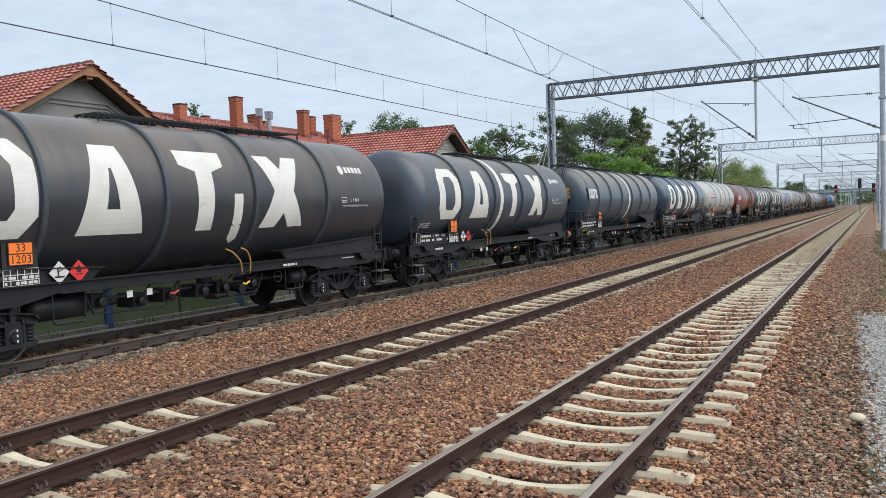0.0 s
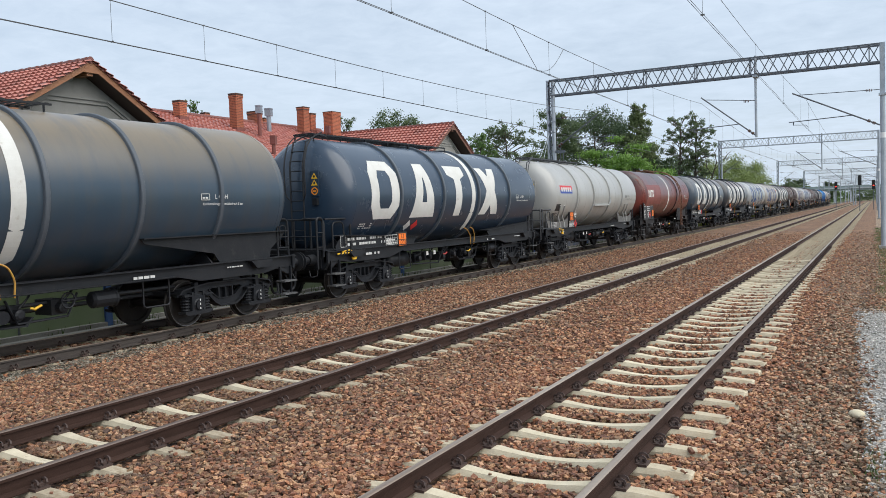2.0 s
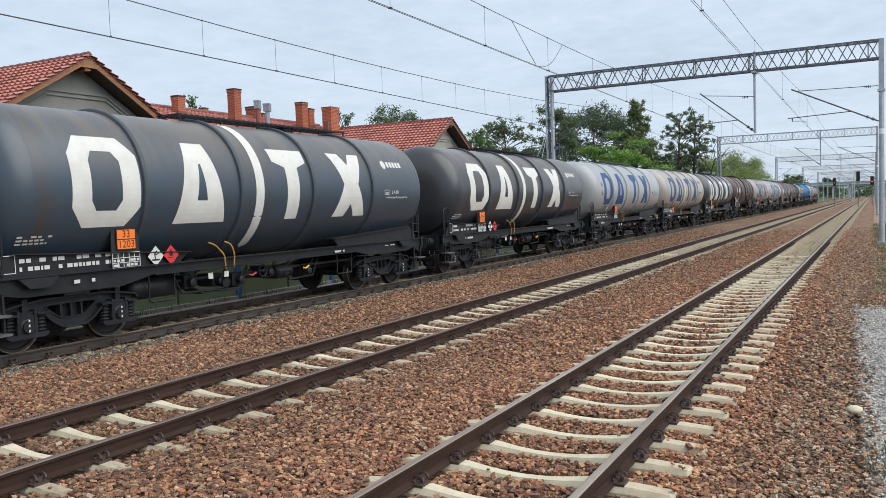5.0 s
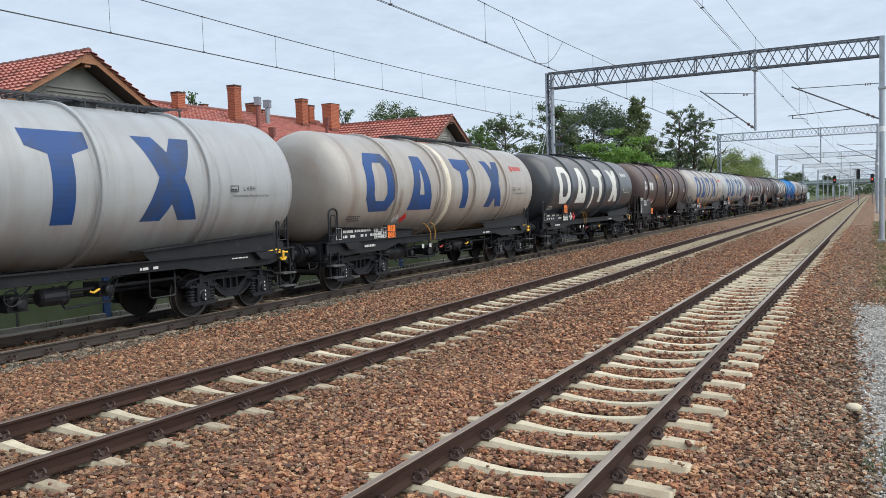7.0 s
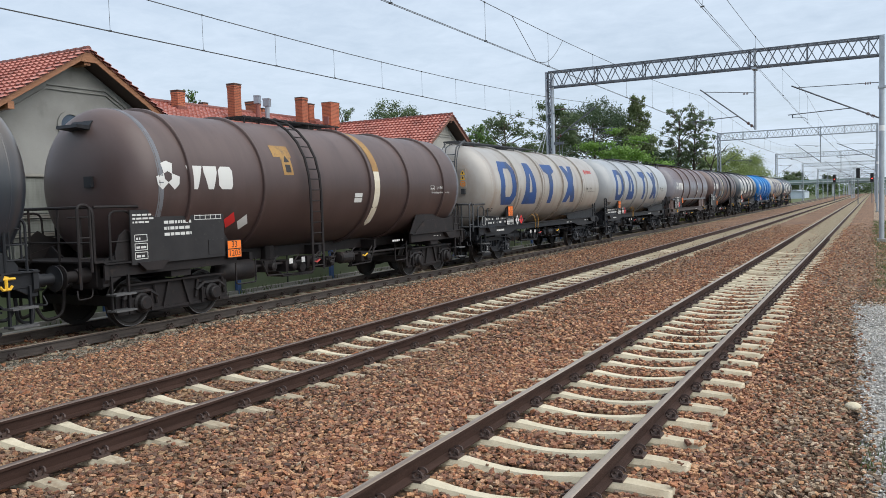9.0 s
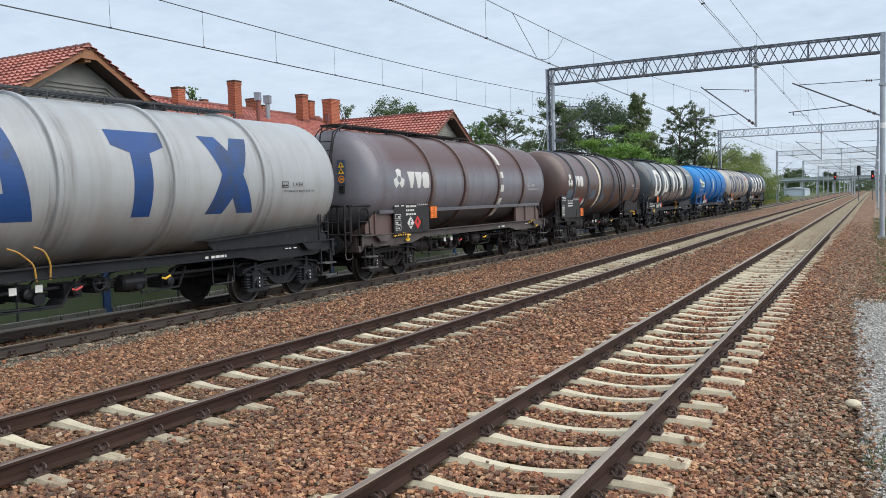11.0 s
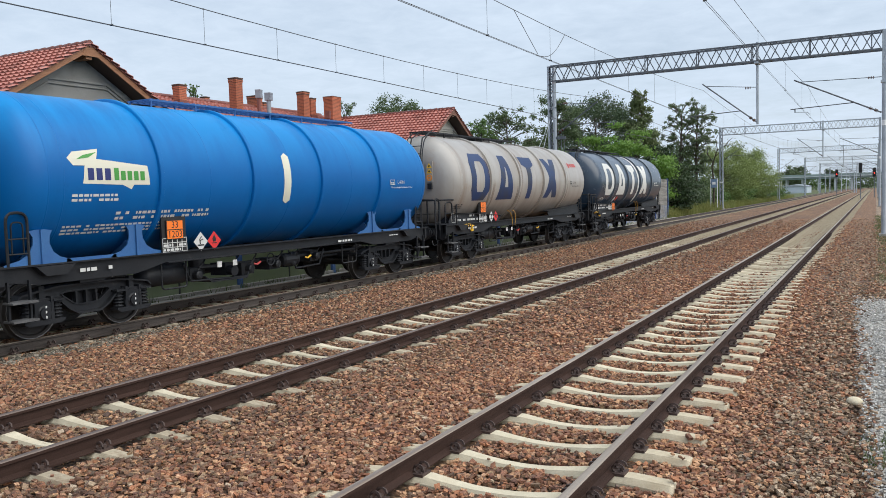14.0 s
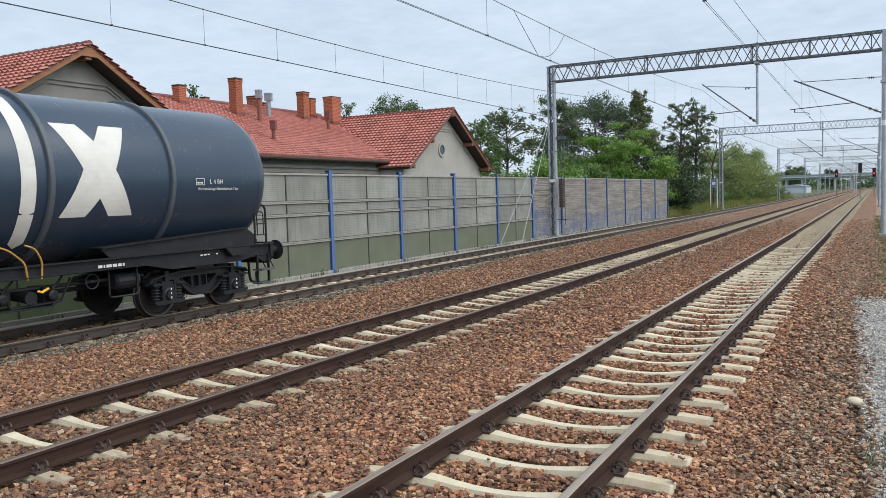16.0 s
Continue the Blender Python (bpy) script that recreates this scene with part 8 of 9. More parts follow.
        part("flank_rail", bm, spec["paint"], tank, "rail along the tank's flank")
    if spec.get("word"):
        bar_plate(tank, 4.6, 0.62, spec["word"])
    # stencilling at the far end of the flank
    ink = spec.get("ink", MARK_WHITE)
    write("L 4 BH", 0.13, ink, tank, Matrix.Translation((TANK_R + 0.012, 5.05, -0.08)))
    write("Höchstzulässiger Betriebsdruck 3 bar", 0.075, ink, tank, Matrix.Translation((TANK_R + 0.012, 5.1, -0.22)))
    fl = frame_lines(tank, TANK_R + 0.008, 4.5, 4.72, -0.14, -0.02, 1, 1, ink)
    bars(tank, TANK_R + 0.010, 4.53, 4.69, -0.115, -0.05, 1, ink, 3)
    brd = spec.get("board")
    if brd:
        data_board(w, *brd, seed=int(mid))
        hazard_plate(w, brd[1] + 0.26 if spec.get("plate_out") else brd[1] - 0.26, (brd[2] + 0.36 if spec.get("plate_out") is None else brd[2] + spec["plate_out"]), 1.36)
        if spec.get("flank_labels"):
            ly, ls = spec["flank_labels"]
            for mat, dy in ((MARK_WHITE, 0.42), (RED_LABEL, 0.0)):
                part("hazard_label", on_tank([([(0, -0.19), (0.20, -0.03), (0.06, 0.20), (-0.16, 0.03)], [])], ly + dy, ls - dy * 0.15), mat, tank, "tilted diamond hazard label on the flank")
        else:
            hazard_diamonds(w, brd[0] + (brd[1] - brd[0]) * 0.45, brd[2] + 0.28, 1.342, 0.40)
    else:
        py = spec.get("plate", -3.94)
        pz = spec.get("plate_z", 1.93)
        bm = bmesh.new()
        box(bm, 1.24, 1.28, py - 0.30, py + 0.30, 1.40, 2.16 if pz > 1.8 else 1.78)
        part("plate_holder", bm, BOARD, w)
        hazard_plate(w, py, pz, 1.31)
        ty = py if pz > 1.8 else py - 0.55
        tz = 1.56 if pz > 1.8 else 1.58
        frame_lines(w, 1.292, ty - 0.30, ty + 0.30, tz - 0.13, tz + 0.13, 5, 3, MARK_WHITE)
        bars(w, 1.293, ty - 0.28, ty + 0.28, tz - 0.11, tz + 0.06, 2, MARK_WHITE, int(mid) + 3)
        if spec.get("diamonds", "sill") == "sill":
            if spec.get("stacked"):
                hazard_diamonds(w, py + 0.50, 2.0, 1.29, 0.02, 0.44)
                bm = bmesh.new()
                box(bm, 1.25, 1.285, py + 0.30, py + 0.52, 1.42, 2.0)
                part("label_bracket", bm, BOARD, w)
                frame_lines(w, 1.237, f - 1.15, f - 0.40, 1.50, 1.68, 5, 3, MARK_WHITE)
            else:
                hazard_diamonds(w, py + 0.67, 1.58, 1.29)
        else:
            for k, (mat, yy) in enumerate(((MARK_WHITE, spec["diamonds"]), (RED_LABEL, spec["diamonds"] + 0.42))):
                part("hazard_label", on_tank([([(0, -0.17), (0.19, 0.02), (0.03, 0.2), (-0.17, 0.0)], [])], yy, -0.98), mat, tank, "diamond hazard label on the flank")
        # number block on the saddle plate or low on the flank
        if spec.get("style") == "legs":
            tank_bars(tank, f + 0.45, -0.78, 2.3, 0.20, 2, ink, int(mid))
            tank_bars(tank, f - 0.55, -1.05, 2.6, 0.22, 3, ink, int(mid) + 2)
            tank_bars(tank, y0 + 1.05, -0.42, 0.95, 0.16, 2, ink, int(mid) + 8)
        elif spec.get("style") != "ribs":
            bars(w, 1.243, f - 1.05, f + 0.9, 1.52, 1.78, 2, MARK_WHITE, int(mid), fill=0.7)
            frame_lines(w, 1.243, f - 1.35, f - 1.12, 1.50, 1.78, 1, 1, MARK_WHITE)
            tank_bars(tank, py - 2.05, -0.98, 0.62, 0.20, 3, ink, int(mid) + 8)
        bars(w, 1.29, f - 0.3, f + 0.35, 1.24, 1.36, 1, MARK_WHITE, int(mid) + 4)
    bars(w, 1.29, r - 2.6, r - 2.0, 1.27, 1.37, 1, MARK_WHITE, int(mid) + 6)
    bars(w, 1.29, r - 0.2, r + 0.3, 1.30, 1.35, 1, MARK_WHITE, int(mid) + 7)
    return w, tank




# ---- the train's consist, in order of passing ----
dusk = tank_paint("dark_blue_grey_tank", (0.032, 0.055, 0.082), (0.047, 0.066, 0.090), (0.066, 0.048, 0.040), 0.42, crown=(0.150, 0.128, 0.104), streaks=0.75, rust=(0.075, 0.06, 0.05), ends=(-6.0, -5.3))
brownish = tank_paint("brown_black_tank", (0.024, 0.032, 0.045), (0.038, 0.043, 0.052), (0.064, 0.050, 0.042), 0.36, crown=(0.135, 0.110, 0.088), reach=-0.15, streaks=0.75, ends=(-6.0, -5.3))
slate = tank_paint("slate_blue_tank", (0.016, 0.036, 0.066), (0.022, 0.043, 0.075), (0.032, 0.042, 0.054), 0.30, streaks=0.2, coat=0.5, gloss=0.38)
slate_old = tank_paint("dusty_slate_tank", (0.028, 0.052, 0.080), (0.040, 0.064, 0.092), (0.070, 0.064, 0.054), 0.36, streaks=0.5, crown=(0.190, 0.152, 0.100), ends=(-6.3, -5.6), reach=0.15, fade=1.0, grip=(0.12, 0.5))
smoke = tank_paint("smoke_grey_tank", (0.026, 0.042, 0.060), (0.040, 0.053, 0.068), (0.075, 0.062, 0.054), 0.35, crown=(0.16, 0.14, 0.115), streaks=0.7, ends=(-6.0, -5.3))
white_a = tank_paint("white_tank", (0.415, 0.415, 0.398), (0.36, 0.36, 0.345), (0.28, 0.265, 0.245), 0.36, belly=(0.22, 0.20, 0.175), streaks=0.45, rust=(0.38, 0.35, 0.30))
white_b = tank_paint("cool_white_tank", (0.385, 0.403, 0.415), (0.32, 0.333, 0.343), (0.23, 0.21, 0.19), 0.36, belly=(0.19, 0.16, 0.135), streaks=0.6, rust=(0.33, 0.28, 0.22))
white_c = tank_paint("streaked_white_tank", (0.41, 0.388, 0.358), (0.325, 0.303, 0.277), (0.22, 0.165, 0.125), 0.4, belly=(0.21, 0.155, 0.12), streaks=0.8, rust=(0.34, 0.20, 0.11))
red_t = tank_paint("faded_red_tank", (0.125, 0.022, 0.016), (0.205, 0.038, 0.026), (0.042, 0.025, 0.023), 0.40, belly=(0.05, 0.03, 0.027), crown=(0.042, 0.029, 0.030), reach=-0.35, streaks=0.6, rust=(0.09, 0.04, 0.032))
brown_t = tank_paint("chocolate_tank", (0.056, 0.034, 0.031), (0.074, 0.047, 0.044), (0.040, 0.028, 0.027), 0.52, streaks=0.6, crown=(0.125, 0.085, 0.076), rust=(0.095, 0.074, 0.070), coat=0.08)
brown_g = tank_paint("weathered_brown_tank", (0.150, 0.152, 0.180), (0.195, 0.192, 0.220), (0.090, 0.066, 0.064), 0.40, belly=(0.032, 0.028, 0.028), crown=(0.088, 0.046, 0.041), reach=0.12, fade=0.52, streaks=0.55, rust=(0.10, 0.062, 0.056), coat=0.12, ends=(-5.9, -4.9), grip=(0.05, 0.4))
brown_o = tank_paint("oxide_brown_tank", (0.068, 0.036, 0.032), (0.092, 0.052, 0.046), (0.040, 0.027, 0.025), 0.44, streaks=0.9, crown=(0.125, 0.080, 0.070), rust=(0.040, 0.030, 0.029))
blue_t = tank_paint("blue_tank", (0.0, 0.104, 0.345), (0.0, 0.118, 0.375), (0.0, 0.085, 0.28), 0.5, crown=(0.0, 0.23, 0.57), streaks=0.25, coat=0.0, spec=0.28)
RING_SLATE = surface("blue_grey_ring", (0.075, 0.09, 0.11), (0.09, 0.105, 0.125), 0.45, scale=3, fine=50, bump=0.03)
RING_DARK = surface("dark_ring", (0.045, 0.058, 0.075), (0.065, 0.076, 0.090), 0.45, scale=3, fine=50, bump=0.03)
BLUE_STEEL = surface("blue_saddle", (0.03, 0.11, 0.30), (0.04, 0.14, 0.34), 0.45, scale=3, fine=50, bump=0.03)
RED_BLUE_A, RED_BLUE_B = plain("nameplate_red", (0.62, 0.03, 0.04), 0.4), plain("nameplate_blue", (0.02, 0.06, 0.32), 0.4)
ORANGE_IRON = surface("orange_rust_primer", (0.42, 0.19, 0.08), (0.30, 0.12, 0.06), 0.7, scale=6, fine=60)
RED_PATCH = surface("faded_red_patch", (0.20, 0.05, 0.04), (0.25, 0.07, 0.055), 0.45, scale=2, fine=40, bump=0.02, dirt=(0.13, 0.05, 0.045), dirt_at=0.55)
SLATE_PATCH = surface("slate_blue_patch", (0.085, 0.115, 0.155), (0.11, 0.14, 0.175), 0.45, scale=2, fine=40, bump=0.02, dirt=(0.09, 0.06, 0.05), dirt_at=0.6)
OCHRE = surface("faded_ochre_paint", (0.38, 0.22, 0.06), (0.28, 0.15, 0.05), 0.55, scale=2.5, fine=40, grain=0.3, bump=0.0, dirt=(0.12, 0.08, 0.05), dirt_at=0.52)
GREY_GHOST = plain("grey_label_ghost", (0.20, 0.20, 0.195), 0.6)
GREEN_MARK = plain("green_mark", (0.06, 0.28, 0.05), 0.45)
NAVY_MARK = plain("navy_mark", (0.02, 0.03, 0.14), 0.45)
PALE_MARK = plain("pale_cream_mark", (0.66, 0.64, 0.52), 0.5)


def stain_mat(name, tone, share):
    """Thin rust wash that runs down beside a ring: streaks with clear gaps between them."""
    m, nt, bs = nodes_of(name)
    co = nt.nodes.new("ShaderNodeTexCoord").outputs["Object"]
    a = noise_of(nt, 1.0, 5, 0.65, 0.46, 0.72, coord=co, stretch=(0.9, 9.0, 0.9))
    g = nt.nodes.new("ShaderNodeMath"); g.operation = "MULTIPLY"; g.inputs[1].default_value = share
    nt.links.new(a, g.inputs[0]); nt.links.new(g.outputs[0], bs.inputs["Alpha"])
    bs.inputs["Base Color"].default_value, bs.inputs["Roughness"].default_value = (*tone, 1), 0.55
    return m


STAIN_RED = stain_mat("worn_red", (0.30, 0.052, 0.036), 0.75)
STAIN_RUST, STAIN_SOOT = stain_mat("rust_wash", (0.20, 0.105, 0.055), 0.65), stain_mat("soot_wash", (0.07, 0.055, 0.045), 0.32)


def S(paint, ring, label, f, r, **k):
    return dict(paint=paint, ring=ring, label=label, f=f, r=r, **k)


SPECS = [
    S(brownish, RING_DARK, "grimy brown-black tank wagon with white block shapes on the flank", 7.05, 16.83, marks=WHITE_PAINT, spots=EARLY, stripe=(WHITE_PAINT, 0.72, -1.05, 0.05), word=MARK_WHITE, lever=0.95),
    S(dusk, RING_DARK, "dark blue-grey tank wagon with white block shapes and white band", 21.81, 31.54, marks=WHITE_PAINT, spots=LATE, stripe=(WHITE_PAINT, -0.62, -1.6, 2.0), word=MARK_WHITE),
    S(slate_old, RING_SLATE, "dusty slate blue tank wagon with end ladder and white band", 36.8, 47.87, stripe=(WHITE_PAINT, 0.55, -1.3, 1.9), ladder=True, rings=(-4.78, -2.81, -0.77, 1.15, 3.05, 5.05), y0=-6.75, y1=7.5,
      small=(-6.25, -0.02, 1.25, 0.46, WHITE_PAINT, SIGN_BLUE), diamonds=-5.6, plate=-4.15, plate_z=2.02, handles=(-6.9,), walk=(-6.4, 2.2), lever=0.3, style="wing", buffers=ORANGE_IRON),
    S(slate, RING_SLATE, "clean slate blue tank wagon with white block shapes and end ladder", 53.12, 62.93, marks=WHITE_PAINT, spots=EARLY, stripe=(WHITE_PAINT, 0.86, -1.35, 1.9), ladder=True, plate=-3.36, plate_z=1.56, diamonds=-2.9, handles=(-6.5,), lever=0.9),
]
SPECS += [
    S(white_a, white_a, "white tank wagon with end ladder and red-blue nameplate", 67.79, 77.7, ladder=True, gear=GEAR_DARK, rings=(-3.25, -0.89, 1.6, 3.86), seams=(-4.6, -2.0, 0.4, 2.7), y1=7.2, saddle=SKIRT_GREY, plate=-3.6, plate_z=1.9, handles=(-5.6,), style="ribs", stacked=True, yellow=False, nacco=True, ink=MARK_BLACK, walk=(-6.0, 0.6)),
    S(red_t, red_t, "faded red-brown tank wagon with white band and black data board", 82.87, 92.22, stripe=(WHITE_PAINT, -0.28, -1.1, 1.5), rings=(), seams=(-2.4, 0.9, 3.6), y0=-6.2, y1=6.7, old=True, frame=BROWN_FRAME, board=(-5.97, -3.7, 1.42, 2.41),
      small=(-5.35, -0.12, 1.28, 0.42, WHITE_PAINT, None), sladder=2.62, walk=(-1.2, 2.6), gear=RUSTY_PART, reach=1.2, yellow=False),
    S(dusk, RING_DARK, "dark blue-grey tank wagon with white block shapes and white band", 97.27, 107.1, marks=WHITE_PAINT, spots=LATE, stripe=(WHITE_PAINT, -0.62, -1.5, 1.9), word=MARK_WHITE),
    S(brownish, RING_DARK, "grimy brown-black tank wagon with white block shapes and white band", 112.15, 122, marks=WHITE_PAINT, spots=LATE, stripe=(WHITE_PAINT, -0.62, -1.5, 1.9), word=MARK_WHITE),
]
SPECS += [
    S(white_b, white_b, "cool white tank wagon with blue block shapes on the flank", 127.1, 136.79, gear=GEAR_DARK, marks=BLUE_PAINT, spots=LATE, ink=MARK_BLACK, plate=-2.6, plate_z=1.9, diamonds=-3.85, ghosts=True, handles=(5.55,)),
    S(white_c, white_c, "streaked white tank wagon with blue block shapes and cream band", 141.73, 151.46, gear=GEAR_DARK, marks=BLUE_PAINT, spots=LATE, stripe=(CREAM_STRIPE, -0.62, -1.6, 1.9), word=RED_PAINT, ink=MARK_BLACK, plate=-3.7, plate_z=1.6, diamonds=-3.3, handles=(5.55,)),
    S(brownish, RING_SLATE, "black-brown tank wagon with white block shapes on the flank", 156.24, 166.2, marks=WHITE_PAINT, spots=LATE, stripe=(WHITE_PAINT, -0.70, -1.05, 0.05), word=MARK_WHITE, handles=(5.55,)),
    S(brown_t, brown_t, "chocolate brown tank wagon with cream band and side ladder", 171.15, 181.45, stripe=(CREAM_STRIPE, 1.45, -1.2, 1.9), rings=(-5.07, -2.93, 1.25, 3.21, 5.3), y0=-6.45, y1=6.85, old=True, frame=BROWN_FRAME, board=(-6.43, -4.07, 1.36, 2.35), plate_out=0.13,
      deck=True, visor=True, rims=(-5.86, 6.2), flank_labels=(-3.85, -0.80), logo=(-5.9, -0.12), sladder=-1.35, walk=(-2.2, 1.6), reach=1.2, yellow=False),
]
SPECS += [
    S(white_c, white_c, "dingy white tank wagon with blue block shapes and end ladder", 186.2, 195.95, gear=GEAR_DARK, marks=BLUE_PAINT, spots=EARLY, ladder=True, word=RED_PAINT, ink=MARK_BLACK),
    S(white_b, white_b, "cool white tank wagon with blue block shapes on the flank", 200.7, 210.4, gear=GEAR_DARK, marks=BLUE_PAINT, spots=LATE, ink=MARK_BLACK),
    S(brown_g, brown_o, "weathered brown and grey tank wagon with end ladder", 215.18, 224.73, segments=2.05, style="skirt", rings=(-2.99, -0.8, 1.85, 4.09), seams=(-5.5, -2.1, 0.6), y1=6.8, ladder=True, frame=BROWN_FRAME, board=(-4.98, -2.98, 1.40, 2.40), plate_out=0.55,
      logo=(-5.15, -0.16), handles=(-4.95, 5.0), walk=(-6.0, 1.9), saddle=brown_o, rims=(6.12,), sill=WEATHERED_SILL, yellow=False),
    S(brown_o, RING_SLATE, "oxide brown tank wagon with grey rings, cream band and side ladder", 229.92, 240.2, stripe=(CREAM_STRIPE, -1.5, -1.3, 1.9), rings=(-5.1, -3.12, -1.06, 0.98, 3.08, 5.08), y0=-6.45, y1=6.75, old=True, frame=BROWN_FRAME, board=(-6.43, -4.07, 1.36, 2.35), plate_out=0.2,
      flank_labels=(-3.85, -0.80), logo=(-5.9, -0.12), sladder=1.55, walk=(-3.2, 1.5), handles=(4.6,), reach=1.2, yellow=False),
]
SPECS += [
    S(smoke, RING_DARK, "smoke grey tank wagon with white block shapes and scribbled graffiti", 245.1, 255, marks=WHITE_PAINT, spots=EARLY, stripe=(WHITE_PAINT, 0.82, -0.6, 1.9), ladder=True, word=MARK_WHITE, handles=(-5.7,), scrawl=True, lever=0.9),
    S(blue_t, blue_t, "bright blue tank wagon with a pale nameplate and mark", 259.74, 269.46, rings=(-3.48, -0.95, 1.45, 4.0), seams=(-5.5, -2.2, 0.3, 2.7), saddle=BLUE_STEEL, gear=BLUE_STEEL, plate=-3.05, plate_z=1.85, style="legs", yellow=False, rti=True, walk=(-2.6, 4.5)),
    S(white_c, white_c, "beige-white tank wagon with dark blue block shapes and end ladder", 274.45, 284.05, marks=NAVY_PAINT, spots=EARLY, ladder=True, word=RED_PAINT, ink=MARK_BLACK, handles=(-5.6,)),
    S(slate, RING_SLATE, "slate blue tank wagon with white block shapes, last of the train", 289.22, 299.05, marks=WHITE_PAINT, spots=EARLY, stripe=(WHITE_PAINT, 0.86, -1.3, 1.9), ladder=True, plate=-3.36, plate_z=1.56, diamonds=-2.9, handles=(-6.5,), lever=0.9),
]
TRAIN = []


def make_train():
    n = len(SPECS)
    for k, spec in enumerate(SPECS):
        a = (SPECS[k - 1]["r"] + spec["f"]) / 2 if k else spec["f"] - 2.5
        b = (SPECS[k + 1]["f"] + spec["r"]) / 2 if k < n - 1 else spec["r"] + 2.62
        w, tank = wagon(spec, a, b)
        if spec.get("small"):
            y, s, ww, hh, mat, back = spec["small"]
            small_row(tank, y, s, ww, hh, mat, back)
        if spec.get("logo"):
            emblem(tank, *spec["logo"], MARK_WHITE)
            if spec["ring"] is RING_SLATE:
                for yy, ww, ss in ((-5.95, 0.72, -0.72), (-2.75, 0.85, -0.72), (-1.15, 0.85, -0.98)):
                    part("paint_patch", on_tank([rect(0, ww, 0, 0.45)], yy, ss, 0.004), SLATE_PATCH, tank, "slate blue repainted patch")
        if spec["paint"] is red_t:
            part("paint_patch", on_tank([rect(0, 3.3, -0.55, 0.62)], -5.5, 0, 0.003), RED_PATCH, tank, "paler red repainted patch")
            for a, b in ((-5.98, -5.78), (-5.78, -5.60), (2.75, 3.3), (3.3, 4.6), (4.6, 5.9)):
                part("bare_red", on_tank([rect(0, b - a, -0.45, 1.25 if b < 0 else 0.75)], a, 0, 0.0035, dome=-6.2 if b < -5.5 else None), STAIN_RED, tank, "brighter red where the grime has worn off")
            bm = bmesh.new()
            tube(bm, [Vector(((TANK_R + 0.03) * math.cos(q), 2.15 + 0.12 * math.sin(q * 2), (TANK_R + 0.03) * math.sin(q))) for q in [-0.95 + 0.2 * h for h in range(12)]], 0.022, 6)
            part("hose", bm, BLACK, tank, "black hose laid over the tank's flank")
            bm = bmesh.new()
            lathe(bm, [(0.0, 0.0), (0.0, 0.27), (0.03, 0.30), (0.10, 0.30), (0.10, 0.22), (0.16, 0.22)], 24, "y", (0.0, -6.30, -0.35))
            part("manhole_cover", bm, red_t, tank, "round bolted cover on the tank's end")
        if spec["paint"] in (white_b, white_c, white_a, brown_g):
            wash = STAIN_RUST if spec["paint"] in (white_c, brown_g) else STAIN_SOOT
            for q in spec.get("rings", (-3.6, -1.08, 1.38, 3.92)):
                for a, b in ((q - 0.19, q - 0.06), (q + 0.06, q + 0.22), (q + 0.22, q + 0.34)):
                    part("ring_stain", on_tank([rect(0, b - a, -1.75, 1.75)], a, 0, 0.0085), wash, tank)
        if spec.get("visor"):
            bm = bmesh.new()
            prism(bm, [(-6.62, 1.05), (-6.30, 1.02), (-6.22, 1.16), (-6.26, 1.20), (-6.34, 1.10), (-6.60, 1.11)], -0.28, 0.28)
            part("lamp_bracket", bm, BLACK, tank, "bent plate bracket on the tank's end")
            bm = bmesh.new()
            box(bm, 0.25, 0.45, -6.50, -6.36, -0.05, 0.15)
            part("socket_plate", bm, BLACK, tank)
            part("warning_field", on_tank([rect(0, 0.62, 0.0, 0.30), rect(0.22, 0.56, -0.42, 0.0)], -2.45, 0.62, 0.004), OCHRE, tank, "faded ochre warning plate beside the ladder")
            part("warning_mark", on_tank([([(0.30, -0.12), (0.50, -0.12), (0.40, 0.04)], []), rect(0.31, 0.49, -0.36, -0.18)], -2.45, 0.62, 0.0065), BOARD, tank)
            part("ochre_band", on_tank([rect(-0.012, 0.272, 0.35, 1.92)], 1.45, 0, 0.0075), OCHRE, tank, "ochre-stained upper part of the band")
            part("small_plate", on_tank([rect(0, 0.34, 0, 0.10), rect(0, 0.34, -0.14, -0.02)], 0.55, -0.32, 0.004), MARK_WHITE, tank)
        if spec.get("ghosts"):
            for s0 in (-0.12, 0.30):
                part("faded_label", on_tank([([(0, -0.17), (0.17, 0.0), (0, 0.17), (-0.17, 0.0)], [])], -5.45, s0, 0.004), GREY_GHOST, tank, "grey ghost of a removed diamond label")
        if spec.get("scrawl"):
            scrawl(tank)
        if spec.get("nacco"):
            part("nameplate", on_tank([rect(0, 1.5, 0.15, 0.34)], -5.42, 0.05, 0.005), RED_BLUE_A, tank, "red and blue nameplate")
            part("nameplate_lower", on_tank([rect(0, 1.5, 0.0, 0.15)], -5.42, 0.05, 0.0055), RED_BLUE_B, tank)
            part("nameplate_bars", on_tank([rect(0.1 + 0.27 * i, 0.1 + 0.27 * i + 0.2, 0.08, 0.26) for i in range(5)], -5.42, 0.05, 0.009), MARK_WHITE, tank)
            part("notice_plate", on_tank([rect(0, 0.52, -0.30, 0.0)], -5.78, -0.40, 0.005), BOARD, tank, "small black notice plate")
            tank_bars(tank, -5.72, -0.66, 0.40, 0.22, 3, MARK_WHITE, 77)
            tank_bars(tank, -5.95, -1.02, 0.62, 0.26, 4, MARK_BLACK, 78)
            tank_bars(tank, -5.20, -1.02, 0.24, 0.22, 2, MARK_BLACK, 79)
            bm = bmesh.new()
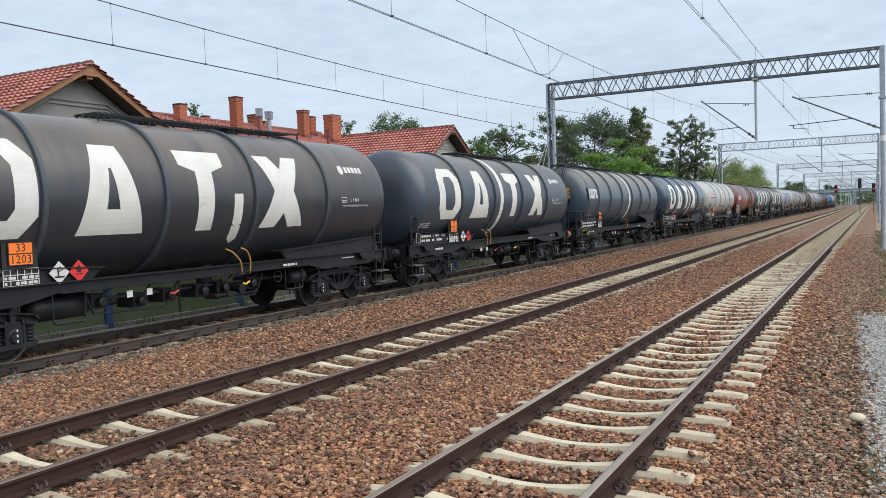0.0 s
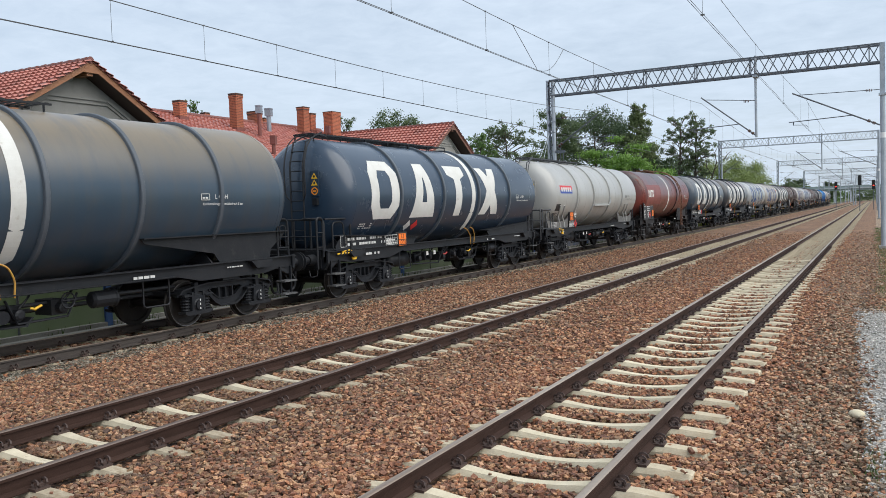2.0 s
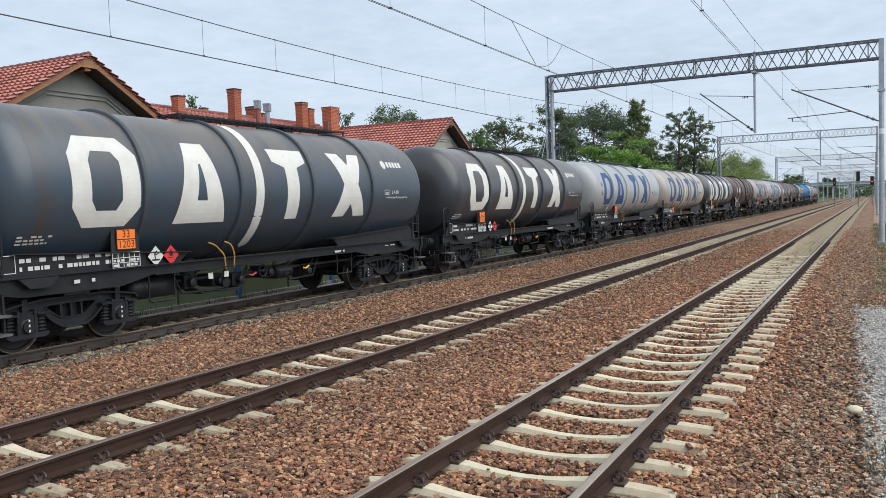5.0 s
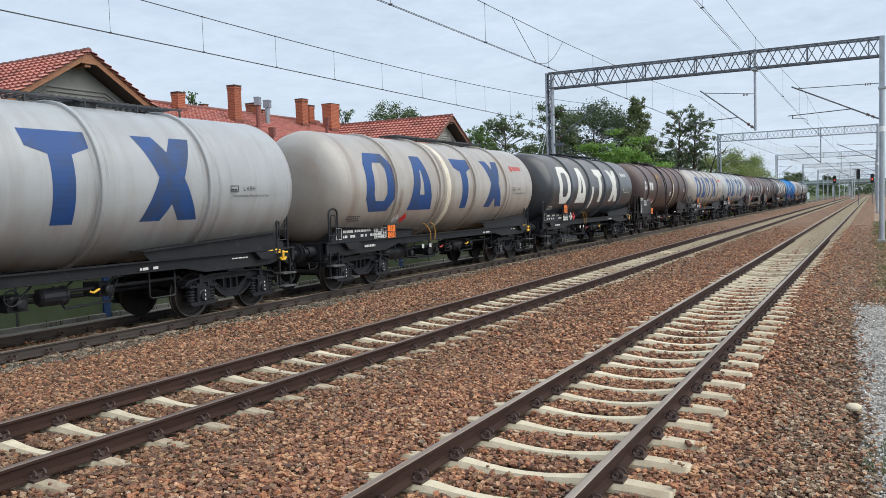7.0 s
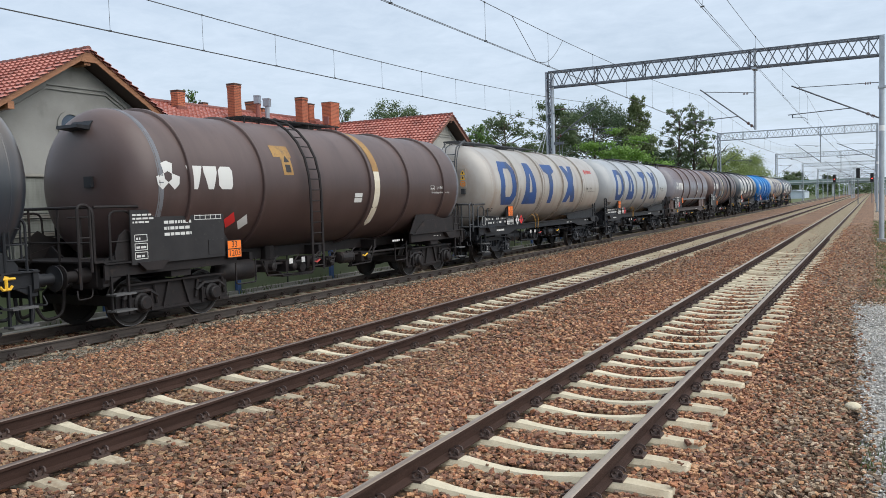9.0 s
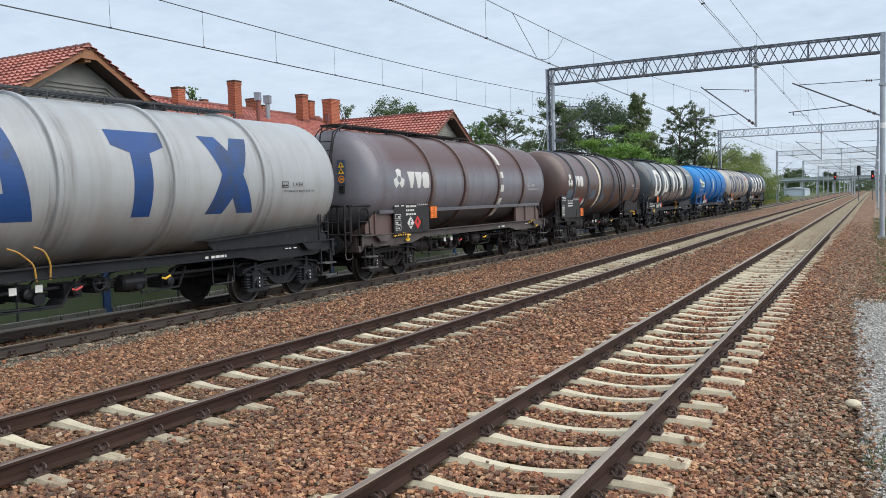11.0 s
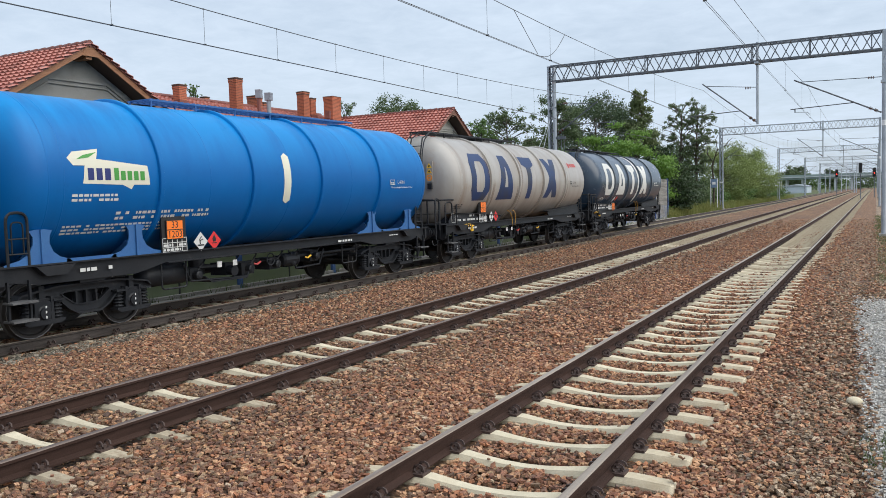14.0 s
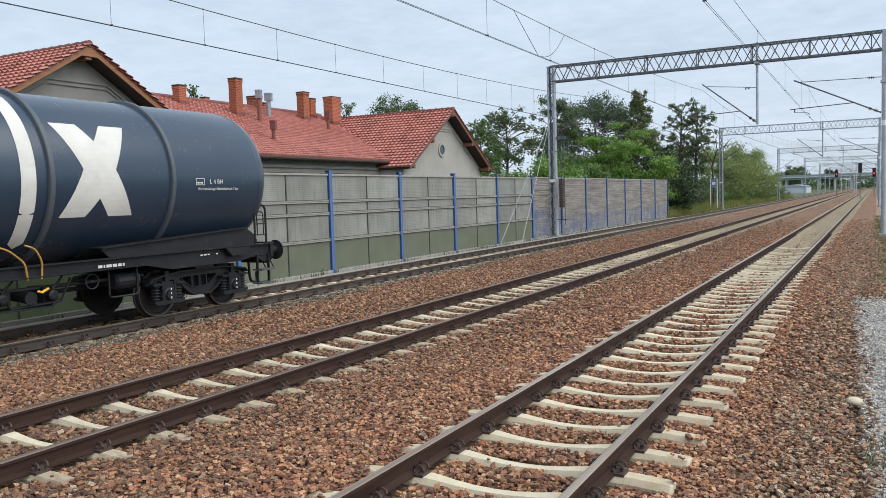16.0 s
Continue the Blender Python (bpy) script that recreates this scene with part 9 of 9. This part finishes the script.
            tube(bm, rounded([(TANK_R + 0.02, 1.55, -0.45), (TANK_R + 0.02, 1.80, -0.30), (TANK_R - 0.02, 1.80, 0.25), (TANK_R - 0.06, 1.55, 0.36), (TANK_R - 0.06, 1.30, 0.22)], 0.12), 0.014, 6)
            part("earth_cable", bm, GALV, tank)
            bm = bmesh.new()
            box(bm, TANK_R - 0.1, TANK_R + 0.03, -0.85, 1.6, -0.52, -0.46)
            part("drip_rail", bm, white_a, tank)
        if spec.get("rti"):
            field = [(0.1, 0.33), (0.62, 0.40), (0.55, 0.22), (1.62, 0.12), (1.66, -0.22), (1.3, -0.22), (1.25, -0.3), (1.05, -0.22), (0.25, -0.2), (0.3, 0.1), (0.08, 0.1), (-0.02, 0.22)]
            part("nameplate_field", on_tank([(field, [])], -5.4, 0.08, 0.004), PALE_MARK, tank, "pale nameplate with green and navy shapes")
            part("nameplate_navy", on_tank([rect(0.35 + 0.17 * i, 0.47 + 0.17 * i, -0.14, 0.06) for i in range(3)], -5.4, 0.08, 0.007), NAVY_MARK, tank)
            part("nameplate_green", on_tank([rect(0.88 + 0.14 * i, 0.98 + 0.14 * i, -0.14, 0.02 + (0.05 if i == 0 else 0)) for i in range(5)], -5.4, 0.08, 0.0075), GREEN_MARK, tank)
            part("nameplate_leaf", on_tank([([(0.15, 0.2), (0.3, 0.28), (0.58, 0.34), (0.4, 0.24)], [])], -5.4, 0.08, 0.0075), GREEN_MARK, tank)
            part("tall_mark", on_tank([([(0, 0.5), (0.13, 0.58), (0.24, 0.5), (0.24, -0.5), (0.12, -0.57), (0, -0.5)], [])], 0.05, 0, 0.005), PALE_MARK, tank, "tall pale mark with pointed ends")
        TRAIN.append((w, (spec["f"] + spec["r"]) / 2))


make_train()


# ---- what moves ----
def gone(t):
    """Metres that the train has run by t seconds: it gathers speed slightly."""
    return 17.5 * t + 0.0275 * t * t


def motions():
    for w, y in TRAIN:
        walk(w, [(t, pose(T3, y - gone(t), 0)) for t in (0.0, 2.0, 4.0, 6.0, 8.0, 10.0, 12.0, 14.0, 16.0)])
    # the wheels roll with it
    ts = [i / 30 for i in range(481)]
    turns = [math.degrees(gone(t) / 0.455) for t in ts]
    for ws, y in WHEELS:
        walk(ws, [(t, pose(0, y, 0.63, a % 360)) for t, a in zip(ts, turns)])


motions()
